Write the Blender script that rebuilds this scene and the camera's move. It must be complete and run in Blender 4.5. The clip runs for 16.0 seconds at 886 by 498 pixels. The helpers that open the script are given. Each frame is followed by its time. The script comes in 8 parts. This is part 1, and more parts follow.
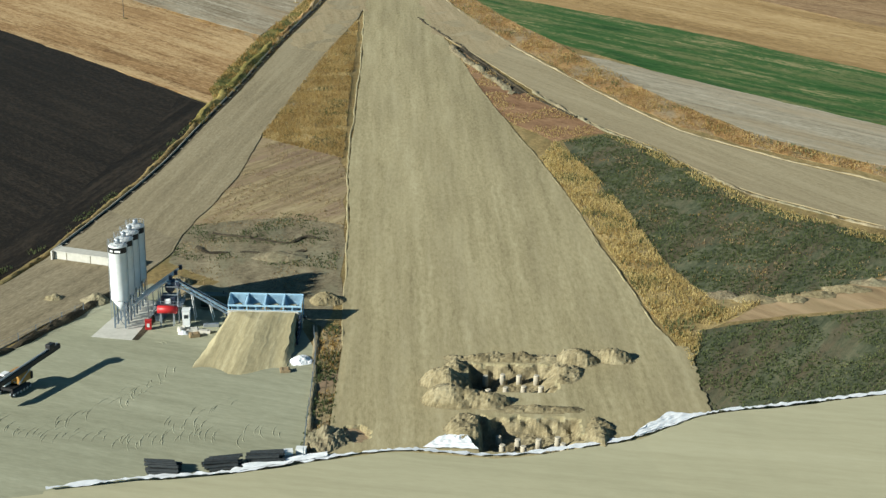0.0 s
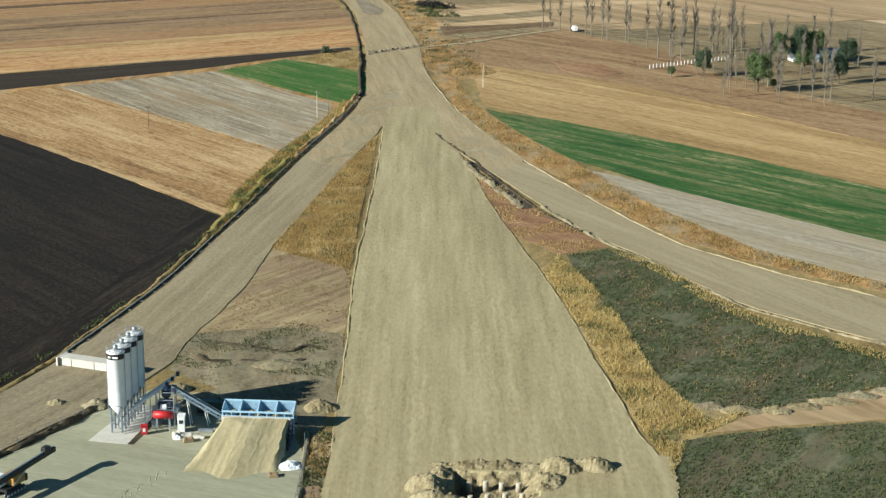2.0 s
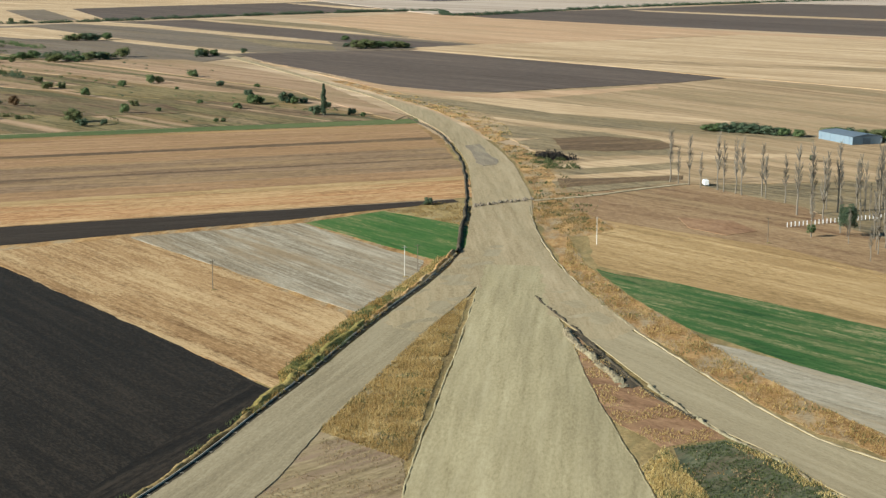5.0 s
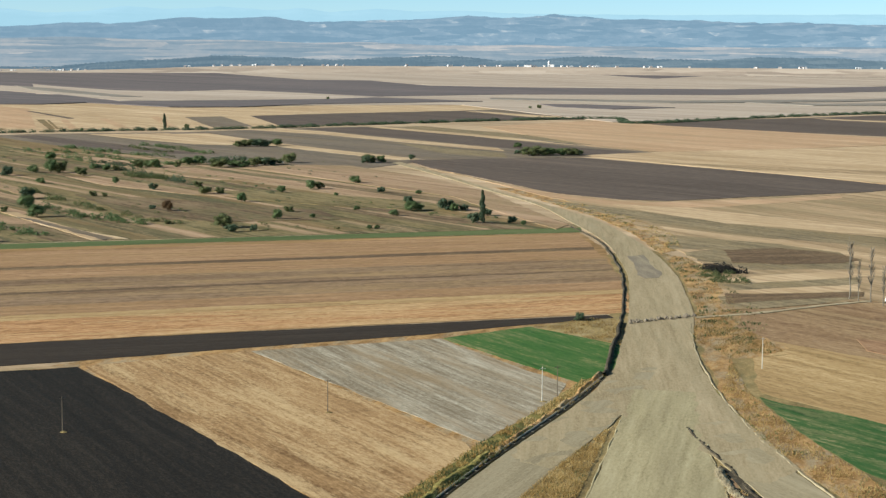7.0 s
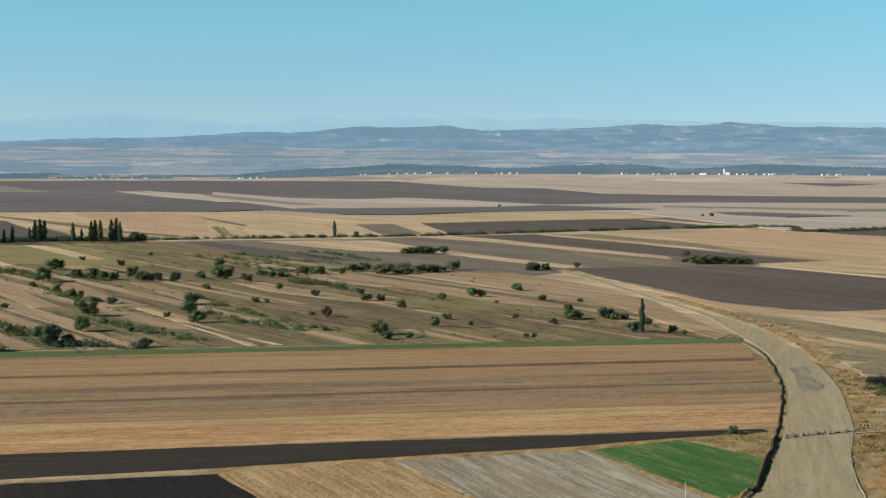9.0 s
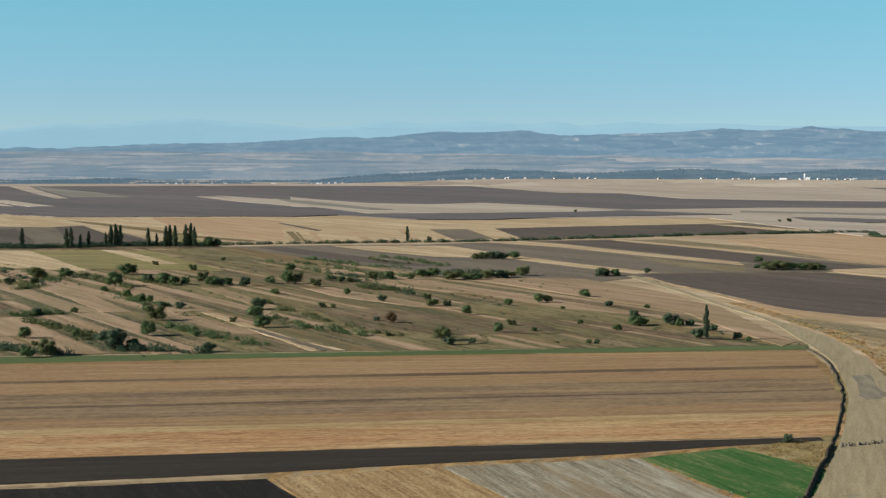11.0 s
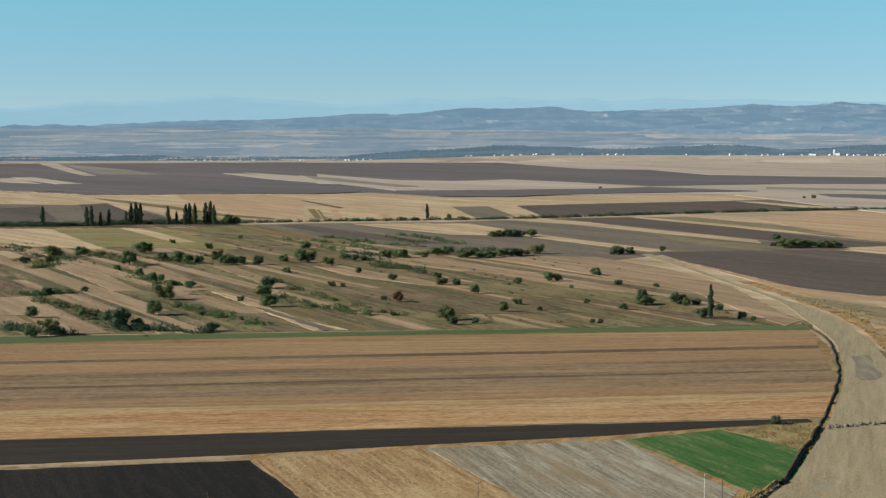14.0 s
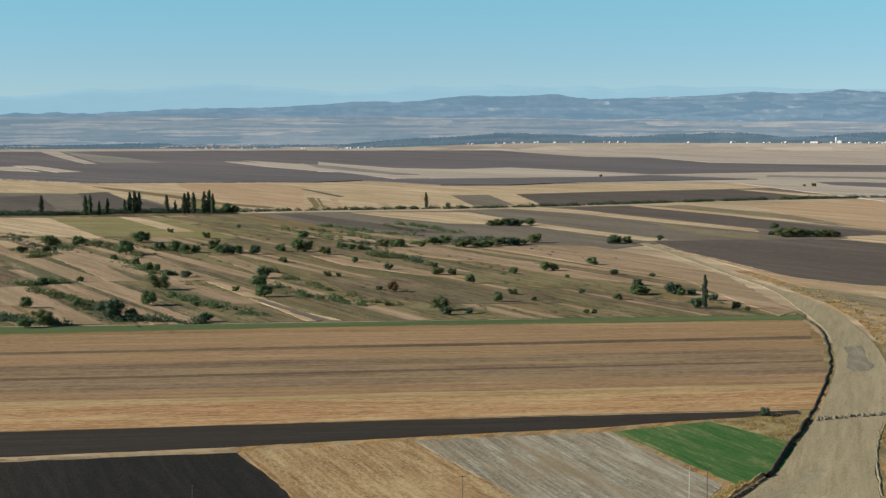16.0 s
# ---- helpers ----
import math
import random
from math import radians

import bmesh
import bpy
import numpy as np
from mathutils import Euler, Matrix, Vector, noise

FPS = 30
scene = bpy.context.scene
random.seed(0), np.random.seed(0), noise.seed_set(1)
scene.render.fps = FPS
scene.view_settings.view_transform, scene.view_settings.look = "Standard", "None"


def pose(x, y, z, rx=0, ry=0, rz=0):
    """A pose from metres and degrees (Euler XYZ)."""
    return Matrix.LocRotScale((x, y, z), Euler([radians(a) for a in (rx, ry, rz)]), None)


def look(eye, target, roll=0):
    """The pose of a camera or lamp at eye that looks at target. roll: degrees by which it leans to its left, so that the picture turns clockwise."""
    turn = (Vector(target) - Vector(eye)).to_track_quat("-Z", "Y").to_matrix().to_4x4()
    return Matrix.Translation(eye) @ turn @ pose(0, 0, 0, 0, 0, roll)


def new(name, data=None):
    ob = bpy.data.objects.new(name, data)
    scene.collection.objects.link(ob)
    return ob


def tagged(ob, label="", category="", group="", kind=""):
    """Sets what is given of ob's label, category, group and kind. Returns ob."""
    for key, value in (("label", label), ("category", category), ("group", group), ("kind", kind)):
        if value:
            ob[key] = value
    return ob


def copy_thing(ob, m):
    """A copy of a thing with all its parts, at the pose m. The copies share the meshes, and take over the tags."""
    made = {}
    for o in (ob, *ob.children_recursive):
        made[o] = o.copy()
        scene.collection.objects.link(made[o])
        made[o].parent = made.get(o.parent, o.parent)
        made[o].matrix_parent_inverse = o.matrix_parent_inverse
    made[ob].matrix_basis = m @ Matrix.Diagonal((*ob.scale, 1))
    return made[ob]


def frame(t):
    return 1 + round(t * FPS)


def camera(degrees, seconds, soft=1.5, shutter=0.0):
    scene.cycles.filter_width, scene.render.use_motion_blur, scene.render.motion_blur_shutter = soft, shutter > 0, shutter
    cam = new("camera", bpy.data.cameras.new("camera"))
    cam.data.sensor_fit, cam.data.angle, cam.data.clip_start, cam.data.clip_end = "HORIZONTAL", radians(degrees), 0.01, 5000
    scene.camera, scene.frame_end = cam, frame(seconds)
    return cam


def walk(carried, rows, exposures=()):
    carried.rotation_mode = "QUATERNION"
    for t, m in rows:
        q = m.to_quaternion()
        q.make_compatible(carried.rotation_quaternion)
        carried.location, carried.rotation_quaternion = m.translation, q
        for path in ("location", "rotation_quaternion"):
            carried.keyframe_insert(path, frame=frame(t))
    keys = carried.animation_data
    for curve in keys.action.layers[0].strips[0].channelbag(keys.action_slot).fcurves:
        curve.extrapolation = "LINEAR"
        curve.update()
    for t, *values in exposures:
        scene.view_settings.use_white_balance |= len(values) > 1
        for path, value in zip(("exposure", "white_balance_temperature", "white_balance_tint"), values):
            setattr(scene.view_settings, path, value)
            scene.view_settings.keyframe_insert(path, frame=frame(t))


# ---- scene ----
cam = camera(29.0, 16.0, soft=1.4)
PATH = [
    (0, pose(0.48, -50.87, 100.40, 70.561, -0.517, 0.242)),
    (0.5, pose(2.81, -54.59, 101.47, 71.522, -0.508, 0.550)),
    (1, pose(5.40, -60.82, 103.00, 72.529, -0.507, 0.983)),
    (1.5, pose(7.81, -62.29, 103.07, 73.513, -0.456, 1.412)),
    (2, pose(9.77, -57.64, 102.01, 74.375, -0.450, 1.899)),
    (2.5, pose(11.63, -50.54, 100.44, 75.222, -0.410, 2.504)),
    (3, pose(13.23, -43.01, 98.84, 76.087, -0.406, 3.148)),
    (5.5, pose(20.77, 16.01, 88.72, 80.514, -0.379, 8.276)),
    (6, pose(21.96, 27.16, 87.15, 81.442, -0.297, 9.833)),
    (6.5, pose(23.50, 38.82, 85.78, 82.356, -0.268, 11.514)),
    (7, pose(24.24, 49.90, 85.34, 83.220, -0.320, 13.155)),
    (7.5, pose(24.53, 56.78, 84.53, 84.162, -0.360, 14.607)),
    (8, pose(26.52, 59.35, 84.23, 85.100, -0.301, 16.106)),
    (8.5, pose(28.54, 60.06, 84.56, 86.002, -0.242, 17.583)),
    (9, pose(30.70, 60.29, 84.75, 86.795, -0.186, 19.066)),
    (9.5, pose(32.72, 61.14, 84.71, 87.204, -0.204, 20.267)),
    (12, pose(43.32, 64.02, 85.78, 86.659, -0.052, 22.215)),
    (12.5, pose(45.75, 64.91, 86.00, 86.530, -0.026, 22.536)),
    (13, pose(47.91, 65.70, 86.36, 86.396, -0.038, 22.748)),
    (13.5, pose(49.79, 66.51, 86.77, 86.270, -0.000, 22.841)),
    (14, pose(51.86, 67.31, 87.13, 86.137, -0.013, 22.891)),
    (14.5, pose(53.51, 67.88, 87.30, 86.014, -0.034, 22.898)),
    (15, pose(54.34, 68.35, 87.66, 85.917, 0.030, 22.922)),
    (15.5, pose(54.96, 68.92, 88.16, 85.819, 0.008, 22.970)),
    (16, pose(55.64, 69.30, 88.47, 85.714, 0.025, 22.996)),
]
EXPOSURES = [(0.0, 0.78, 6500, 5), (1.5, 0.89, 6500, 6), (3.0, 1.0, 6500, 7.5), (5.5, 1.0, 6500, 8.5), (7.0, 0.87, 6500, 8.5), (8.0, 0.71, 6500, 9), (9.0, 0.55, 6500, 9), (12.5, 0.48, 6500, 9), (16.0, 0.48, 6500, 9)]
walk(cam, PATH, EXPOSURES)

# ---- sky and sun ----
SUN_EL, SUN_AZ = radians(24.3), radians(29.0)  # shadows fall along +x, a little +y
world = bpy.data.worlds.new("sky")
scene.world = world
world.use_nodes = True
wn, wl = world.node_tree.nodes, world.node_tree.links
sky = wn.new("ShaderNodeTexSky")
sky.sky_type = "NISHITA"
sky.sun_disc = False
sky.sun_elevation = SUN_EL
sky.sun_rotation = radians(-119.0)
sky.altitude = 1500
sky.air_density = 0.55
sky.dust_density = 0.0
sky.ozone_density = 2.6
tint = wn.new("ShaderNodeMix")
tint.data_type, tint.blend_type = "RGBA", "MULTIPLY"
tint.inputs[0].default_value = 1.0
aim = wn.new("ShaderNodeTexCoord")
height = wn.new("ShaderNodeSeparateXYZ")
wl.new(aim.outputs["Generated"], height.inputs[0])
air = wn.new("ShaderNodeValToRGB")
while len(air.color_ramp.elements) < 4:
    air.color_ramp.elements.new(0.5)
for stop, (at, hue) in zip(air.color_ramp.elements, ((0.0, (0.82, 0.85, 0.84)), (0.035, (0.91, 1.03, 0.94)), (0.1, (1.06, 1.55, 1.15)), (0.6, (0.5, 0.62, 0.6)))):
    stop.position, stop.color = at, (*hue, 1)
wl.new(height.outputs["Z"], air.inputs[0])
wl.new(air.outputs[0], tint.inputs[7])
wl.new(sky.outputs["Color"], tint.inputs[6])
wl.new(tint.outputs[2], wn["Background"].inputs["Color"])
wn["Background"].inputs["Strength"].default_value = 0.077
sun = new("sun", bpy.data.lights.new("sun", "SUN"))
sun.data.energy, sun.data.angle, sun.data.color = 5.0, radians(0.5), (1.0, 0.965, 0.87)
sun.matrix_world = look((0, 0, 0), (math.cos(SUN_AZ) * math.cos(SUN_EL), math.sin(SUN_AZ) * math.cos(SUN_EL), -math.sin(SUN_EL)))

# ---- materials ----
def nodes_of(name):
    m = bpy.data.materials.new(name)
    m.use_nodes = True
    t = m.node_tree
    return m, t.nodes, t.links, t.nodes["Principled BSDF"]


def noise_node(n, l, vec, scale, detail=4.0, rough=0.6):
    x = n.new("ShaderNodeTexNoise")
    x.inputs["Scale"].default_value = scale
    x.inputs["Detail"].default_value = detail
    x.inputs["Roughness"].default_value = rough
    l.new(vec, x.inputs["Vector"])
    return x.outputs["Fac"]


def weigh(n, l, terms, base=0.5):
    """base + the sum of weight * (value - 0.5)."""
    total = None
    for value, weight in terms:
        m = n.new("ShaderNodeMath")
        m.operation = "MULTIPLY_ADD"
        l.new(value, m.inputs[0])
        m.inputs[1].default_value = weight
        if total is None:
            m.inputs[2].default_value = base - 0.5 * sum(w for _, w in terms)
        else:
            l.new(total, m.inputs[2])
        total = m.outputs[0]
    return total


def ramp_node(n, l, fac, colours):
    r = n.new("ShaderNodeValToRGB")
    e = r.color_ramp.elements
    while len(e) < len(colours):
        e.new(0.5)
    for k, c in enumerate(colours):
        e[k].position = k / (len(colours) - 1)
        e[k].color = (*c, 1)
    l.new(fac, r.inputs[0])
    return r.outputs[0]


def ground_mat(name, colours, turn=0.0, streak=0.8, width=3.0, length=160.0, patch=30.0, patch_w=0.8, fine=1.2, fine_w=0.6, bump=0.25, rough=0.95, furrow=0.0, furrow_w=0.0, mottle=0.0, mottle_size=5.0, alt=None, alt_size=14.0, alt_w=0.7, warp=0.8):
    """Soil, crop or sand: patches, streaks along the working direction (degrees from +y to the left), grain and furrows."""
    m, n, l, b = nodes_of(name)
    tc = n.new("ShaderNodeTexCoord")
    mp = n.new("ShaderNodeMapping")
    mp.vector_type = "POINT"
    mp.inputs["Rotation"].default_value = (0, 0, radians(-turn))
    l.new(tc.outputs["Object"], mp.inputs["Vector"])
    st = n.new("ShaderNodeMapping")
    st.inputs["Scale"].default_value = (1.0 / width, 1.0 / length, 0.02)
    wn1 = n.new("ShaderNodeTexNoise")
    wn1.inputs["Scale"].default_value = 0.12
    wn1.inputs["Detail"].default_value = 3.0
    l.new(mp.outputs[0], wn1.inputs["Vector"])
    bend = n.new("ShaderNodeVectorMath")
    bend.operation = "MULTIPLY_ADD"
    bend.inputs[1].default_value = (warp * 2, 0, 0)
    l.new(wn1.outputs["Color"], bend.inputs[0])
    l.new(mp.outputs[0], bend.inputs[2])
    l.new(bend.outputs[0], st.inputs["Vector"])
    streaks = noise_node(n, l, st.outputs[0], 1.0, 5.0, 0.65)
    lng = n.new("ShaderNodeMapping")
    lng.inputs["Scale"].default_value = (1.0, 0.1 if streak else 0.35, 1.0)
    l.new(bend.outputs[0] if streak else mp.outputs[0], lng.inputs["Vector"])
    grn = n.new("ShaderNodeMapping")
    grn.inputs["Scale"].default_value = (1.0, 0.28 if streak else 1.0, 1.0)
    l.new(mp.outputs[0], grn.inputs["Vector"])
    grain = noise_node(n, l, grn.outputs[0], 1.0 / fine, 5.0, 0.7)
    terms = [(noise_node(n, l, lng.outputs[0], 1.0 / patch, 4.0, 0.6), patch_w * 2), (streaks, streak * 2), (grain, fine_w * 2)]
    if mottle:
        terms.append((noise_node(n, l, lng.outputs[0], 1.0 / mottle_size, 3.0, 0.55), mottle * 2))
    height = grain
    if furrow:
        fm = n.new("ShaderNodeMapping")
        fm.inputs["Scale"].default_value = (1.0 / furrow, 1.0 / 40.0, 0.02)
        l.new(mp.outputs[0], fm.inputs["Vector"])
        rows = noise_node(n, l, fm.outputs[0], 1.0, 2.0, 0.5)
        terms.append((rows, furrow_w * 2))
        height = weigh(n, l, [(grain, 0.6), (rows, 1.0)])
    col = ramp_node(n, l, weigh(n, l, terms), colours)
    if alt:
        av = noise_node(n, l, lng.outputs[0], 1.0 / alt_size, 6.0, 0.7)
        am = n.new("ShaderNodeMapRange")
        am.inputs["From Min"].default_value, am.inputs["From Max"].default_value = 0.47, 0.62
        am.inputs["To Max"].default_value = alt_w
        l.new(weigh(n, l, [(av, 1.0), (grain, 0.35)]), am.inputs["Value"])
        mx = n.new("ShaderNodeMix")
        mx.data_type = "RGBA"
        l.new(am.outputs[0], mx.inputs[0])
        l.new(col, mx.inputs[6])
        l.new(ramp_node(n, l, grain, [tuple(0.6 * v for v in alt), alt, tuple(min(1, 1.35 * v) for v in alt)]), mx.inputs[7])
        col = mx.outputs[2]
    l.new(col, b.inputs["Base Color"])
    bp = n.new("ShaderNodeBump")
    bp.inputs["Strength"].default_value = bump
    bp.inputs["Distance"].default_value = max(0.15, 0.25 * fine)
    l.new(height, bp.inputs["Height"])
    l.new(bp.outputs[0], b.inputs["Normal"])
    b.inputs["Roughness"].default_value = rough
    b.inputs["Specular IOR Level"].default_value = 0.15
    return m


def plain_mat(name, c1, c2=None, rough=0.6, metal=0.0, scale=1.5, bump=0.05, spec=0.4, random_w=0.0):
    """Painted, cast or rusted surfaces with soft stains, and a shade of its own for each piece where random_w is set."""
    m, n, l, b = nodes_of(name)
    tc = n.new("ShaderNodeTexCoord")
    big = noise_node(n, l, tc.outputs["Object"], scale, 4.0, 0.65)
    fine = noise_node(n, l, tc.outputs["Object"], scale * 9, 3.0, 0.6)
    fac = weigh(n, l, [(big, 1.6), (fine, 0.5)])
    if random_w:
        oi = n.new("ShaderNodeObjectInfo")
        fac = weigh(n, l, [(fac, 1.0), (oi.outputs["Random"], random_w)])
    c2 = c2 or tuple(0.7 * v for v in c1)
    l.new(ramp_node(n, l, fac, [c2, c1]), b.inputs["Base Color"])
    b.inputs["Roughness"].default_value = rough
    b.inputs["Metallic"].default_value = metal
    b.inputs["Specular IOR Level"].default_value = spec
    if bump:
        bp = n.new("ShaderNodeBump")
        bp.inputs["Strength"].default_value = bump
        bp.inputs["Distance"].default_value = 0.05
        l.new(fine, bp.inputs["Height"])
        l.new(bp.outputs[0], b.inputs["Normal"])
    return m


def leaf_mat(name, c1, c2, c3):
    """Leaves and blades: a shade of its own for each clump."""
    m, n, l, b = nodes_of(name)
    g = n.new("ShaderNodeNewGeometry")
    oi = n.new("ShaderNodeObjectInfo")
    tc = n.new("ShaderNodeTexCoord")
    fac = weigh(n, l, [(g.outputs["Random Per Island"], 0.7), (oi.outputs["Random"], 0.4), (noise_node(n, l, tc.outputs["Object"], 0.16, 3.0, 0.6), 1.1)])
    l.new(ramp_node(n, l, fac, [c1, c2, c3]), b.inputs["Base Color"])
    b.inputs["Roughness"].default_value = 0.8
    b.inputs["Specular IOR Level"].default_value = 0.15
    thin = n.new("ShaderNodeBsdfTranslucent")
    l.new(b.inputs["Base Color"].links[0].from_socket, thin.inputs["Color"])
    mix = n.new("ShaderNodeMixShader")
    mix.inputs[0].default_value = 0.4
    l.new(b.outputs[0], mix.inputs[1])
    l.new(thin.outputs[0], mix.inputs[2])
    l.new(mix.outputs[0], n["Material Output"].inputs["Surface"])
    return m


SAND = ground_mat("graded_sand", [(0.2079, 0.1768, 0.0993), (0.3217, 0.279, 0.1629), (0.4306, 0.3843, 0.2463)], turn=2, streak=0.6, width=1.4, length=60, patch=20, patch_w=0.45, fine=0.55, fine_w=0.75, bump=0.2, mottle=0.35, mottle_size=2.2, alt=(0.25, 0.215, 0.13), alt_size=7, alt_w=0.4, warp=0.9)
SAND_N = ground_mat("graded_sand_road", [(0.1996, 0.1573, 0.0907), (0.3089, 0.2484, 0.1488), (0.4135, 0.3421, 0.225)], turn=9, streak=0.6, width=1.4, length=60, patch=20, patch_w=0.45, fine=0.55, fine_w=0.75, bump=0.2, mottle=0.35, mottle_size=2.2, alt=(0.25, 0.215, 0.13), alt_size=7, alt_w=0.4, warp=0.9)
SAND_ROAD = ground_mat("worn_dirt_road", [(0.153, 0.126, 0.0783), (0.252, 0.2133, 0.135), (0.351, 0.306, 0.2052)], turn=-8, streak=0.6, width=1.6, length=50, patch=30, patch_w=0.45, fine=0.45, fine_w=0.7, bump=0.14, mottle=0.3, mottle_size=4, alt=(0.235, 0.198, 0.128), alt_size=14, alt_w=0.3, warp=0.6)
SAND_ROAD_E = ground_mat("worn_dirt_side_road", [(0.19, 0.158, 0.098), (0.285, 0.24, 0.15), (0.38, 0.33, 0.22)], turn=32, streak=0.6, width=1.6, length=50, patch=25, patch_w=0.45, fine=0.45, fine_w=0.7, bump=0.14, mottle=0.3, mottle_size=4, alt=(0.225, 0.188, 0.12), alt_size=14, alt_w=0.3, warp=0.6)
YARD = ground_mat("yard_sand", [(0.2029, 0.204, 0.1397), (0.2772, 0.2805, 0.1989), (0.3614, 0.3621, 0.2672)], turn=70, streak=0.35, width=1.0, length=14, patch=14, patch_w=0.6, fine=0.5, fine_w=0.5, bump=0.15, mottle=0.3, mottle_size=3)
BANK = ground_mat("embankment_sand", [(0.3, 0.285, 0.185), (0.38, 0.36, 0.24), (0.44, 0.42, 0.29)], turn=80, streak=0.5, width=2.0, length=30, patch=14, patch_w=0.4, fine=0.5, fine_w=0.25, bump=0.05)
SPOIL = ground_mat("dug_sand", [(0.11, 0.09, 0.05), (0.215, 0.18, 0.105), (0.35, 0.305, 0.195)], streak=0.0, patch=5, patch_w=0.8, fine=0.6, fine_w=0.8, bump=0.7)
RAMP = ground_mat("tipped_sand", [(0.24, 0.208, 0.12), (0.33, 0.29, 0.175), (0.45, 0.405, 0.265)], turn=-9, streak=0.8, width=0.9, length=14, patch=4, patch_w=0.4, fine=0.4, fine_w=0.5, bump=0.2, warp=0.5)
DIRT = ground_mat("rough_dirt", [(0.095, 0.078, 0.049), (0.2, 0.168, 0.108), (0.31, 0.268, 0.178)], streak=0.0, patch=9, patch_w=1.0, fine=0.6, fine_w=0.9, bump=0.8, mottle=0.6, mottle_size=2.5, alt=(0.185, 0.178, 0.115), alt_size=7, alt_w=0.75)
GRASS = ground_mat("dry_grass_ground", [(0.12, 0.09, 0.04), (0.24, 0.175, 0.075), (0.37, 0.28, 0.135)], streak=0.0, patch=18, patch_w=0.7, fine=0.6, fine_w=1.1, bump=0.8, mottle=0.6, mottle_size=4, alt=(0.13, 0.115, 0.05), alt_size=5, alt_w=0.7)
GRASS_OR = ground_mat("rusty_grass_ground", [(0.1512, 0.11, 0.0432), (0.3456, 0.2563, 0.108), (0.5184, 0.407, 0.198)], streak=0.0, patch=12, patch_w=0.8, fine=0.6, fine_w=1.1, bump=0.9, mottle=0.6, mottle_size=4, alt=(0.2, 0.165, 0.1), alt_size=6, alt_w=0.75)
GRASS_GN = ground_mat("greenish_weed_ground", [(0.065, 0.065, 0.02), (0.15, 0.135, 0.04), (0.27, 0.215, 0.075)], streak=0.0, patch=9, patch_w=0.8, fine=0.6, fine_w=1.1, bump=0.9, mottle=0.6, mottle_size=3, alt=(0.3, 0.235, 0.085), alt_size=8, alt_w=0.8)
WEEDY = ground_mat("mown_weed_ground", [(0.15, 0.1115, 0.0615), (0.27, 0.2134, 0.1189), (0.4, 0.3298, 0.1927)], turn=-35, streak=0.3, width=1.2, length=18, patch=9, patch_w=0.5, fine=0.6, fine_w=1.0, bump=0.6, mottle=0.5, mottle_size=4, alt=(0.2, 0.135, 0.095), alt_size=5, alt_w=0.8, furrow=1.5, furrow_w=0.6)
PLOUGH = ground_mat("ploughed_soil", [(0.00552, 0.00448, 0.0032), (0.01336, 0.01048, 0.00752), (0.03312, 0.02568, 0.01808)], turn=41, streak=0.25, width=1.6, length=70, patch=35, patch_w=0.45, fine=0.4, fine_w=1.5, bump=0.8, furrow=2.0, furrow_w=0.55)
PLOUGH_B = ground_mat("ploughed_strip_soil", [(0.01514, 0.01092, 0.00817), (0.02933, 0.0215, 0.01531), (0.05203, 0.03879, 0.02709)], turn=-60, streak=0.7, width=2.5, length=70, patch=35, patch_w=0.5, fine=0.9, fine_w=0.6, bump=0.6)
STUBBLE = ground_mat("stubble", [(0.1405, 0.07858, 0.03249), (0.2893, 0.1778, 0.08118), (0.4298, 0.2978, 0.1539)], turn=41, streak=0.7, width=1.3, length=70, patch=24, patch_w=0.5, fine=0.55, fine_w=0.9, bump=0.5, mottle=0.45, mottle_size=3, alt=(0.5, 0.37, 0.2), alt_size=7, alt_w=0.6, furrow=3.2, furrow_w=0.3, warp=0.5)
STUBBLE_N = ground_mat("stubble_strips", [(0.1339, 0.0787, 0.0331), (0.2588, 0.1573, 0.0662), (0.3927, 0.2567, 0.1201)], turn=-61, streak=1.5, width=9.0, length=600, patch=60, patch_w=0.4, fine=1.3, fine_w=0.6, bump=0.4, mottle=0.35, mottle_size=7, alt=(0.2, 0.135, 0.065), alt_size=12, alt_w=0.6, warp=2.5)
STUBBLE_E = ground_mat("stubble_east", [(0.2, 0.13, 0.055), (0.34, 0.23, 0.105), (0.48, 0.35, 0.18)], turn=45, streak=1.0, width=4.0, length=160, patch=30, patch_w=0.5, fine=0.7, fine_w=1.1, bump=0.4, mottle=0.4, mottle_size=4, alt=(0.25, 0.16, 0.07), alt_size=14, alt_w=0.6, warp=2.5)
BROWN_E = ground_mat("brown_fallow", [(0.13, 0.075, 0.04), (0.235, 0.15, 0.08), (0.35, 0.245, 0.14)], turn=47, streak=0.7, width=4.0, length=120, patch=25, patch_w=0.6, fine=0.7, fine_w=1.1, bump=0.4, mottle=0.5, mottle_size=4, alt=(0.3, 0.215, 0.115), alt_size=16, alt_w=0.55, warp=2.5)
FALLOW = ground_mat("grey_fallow", [(0.16, 0.128, 0.085), (0.28, 0.245, 0.178), (0.47, 0.44, 0.355)], turn=38, streak=0.9, width=1.3, length=50, patch=18, patch_w=0.5, fine=0.55, fine_w=0.9, bump=0.4, mottle=0.6, mottle_size=3, alt=(0.24, 0.175, 0.1), alt_size=9, alt_w=0.75, furrow=3.4, furrow_w=0.35, warp=0.5)
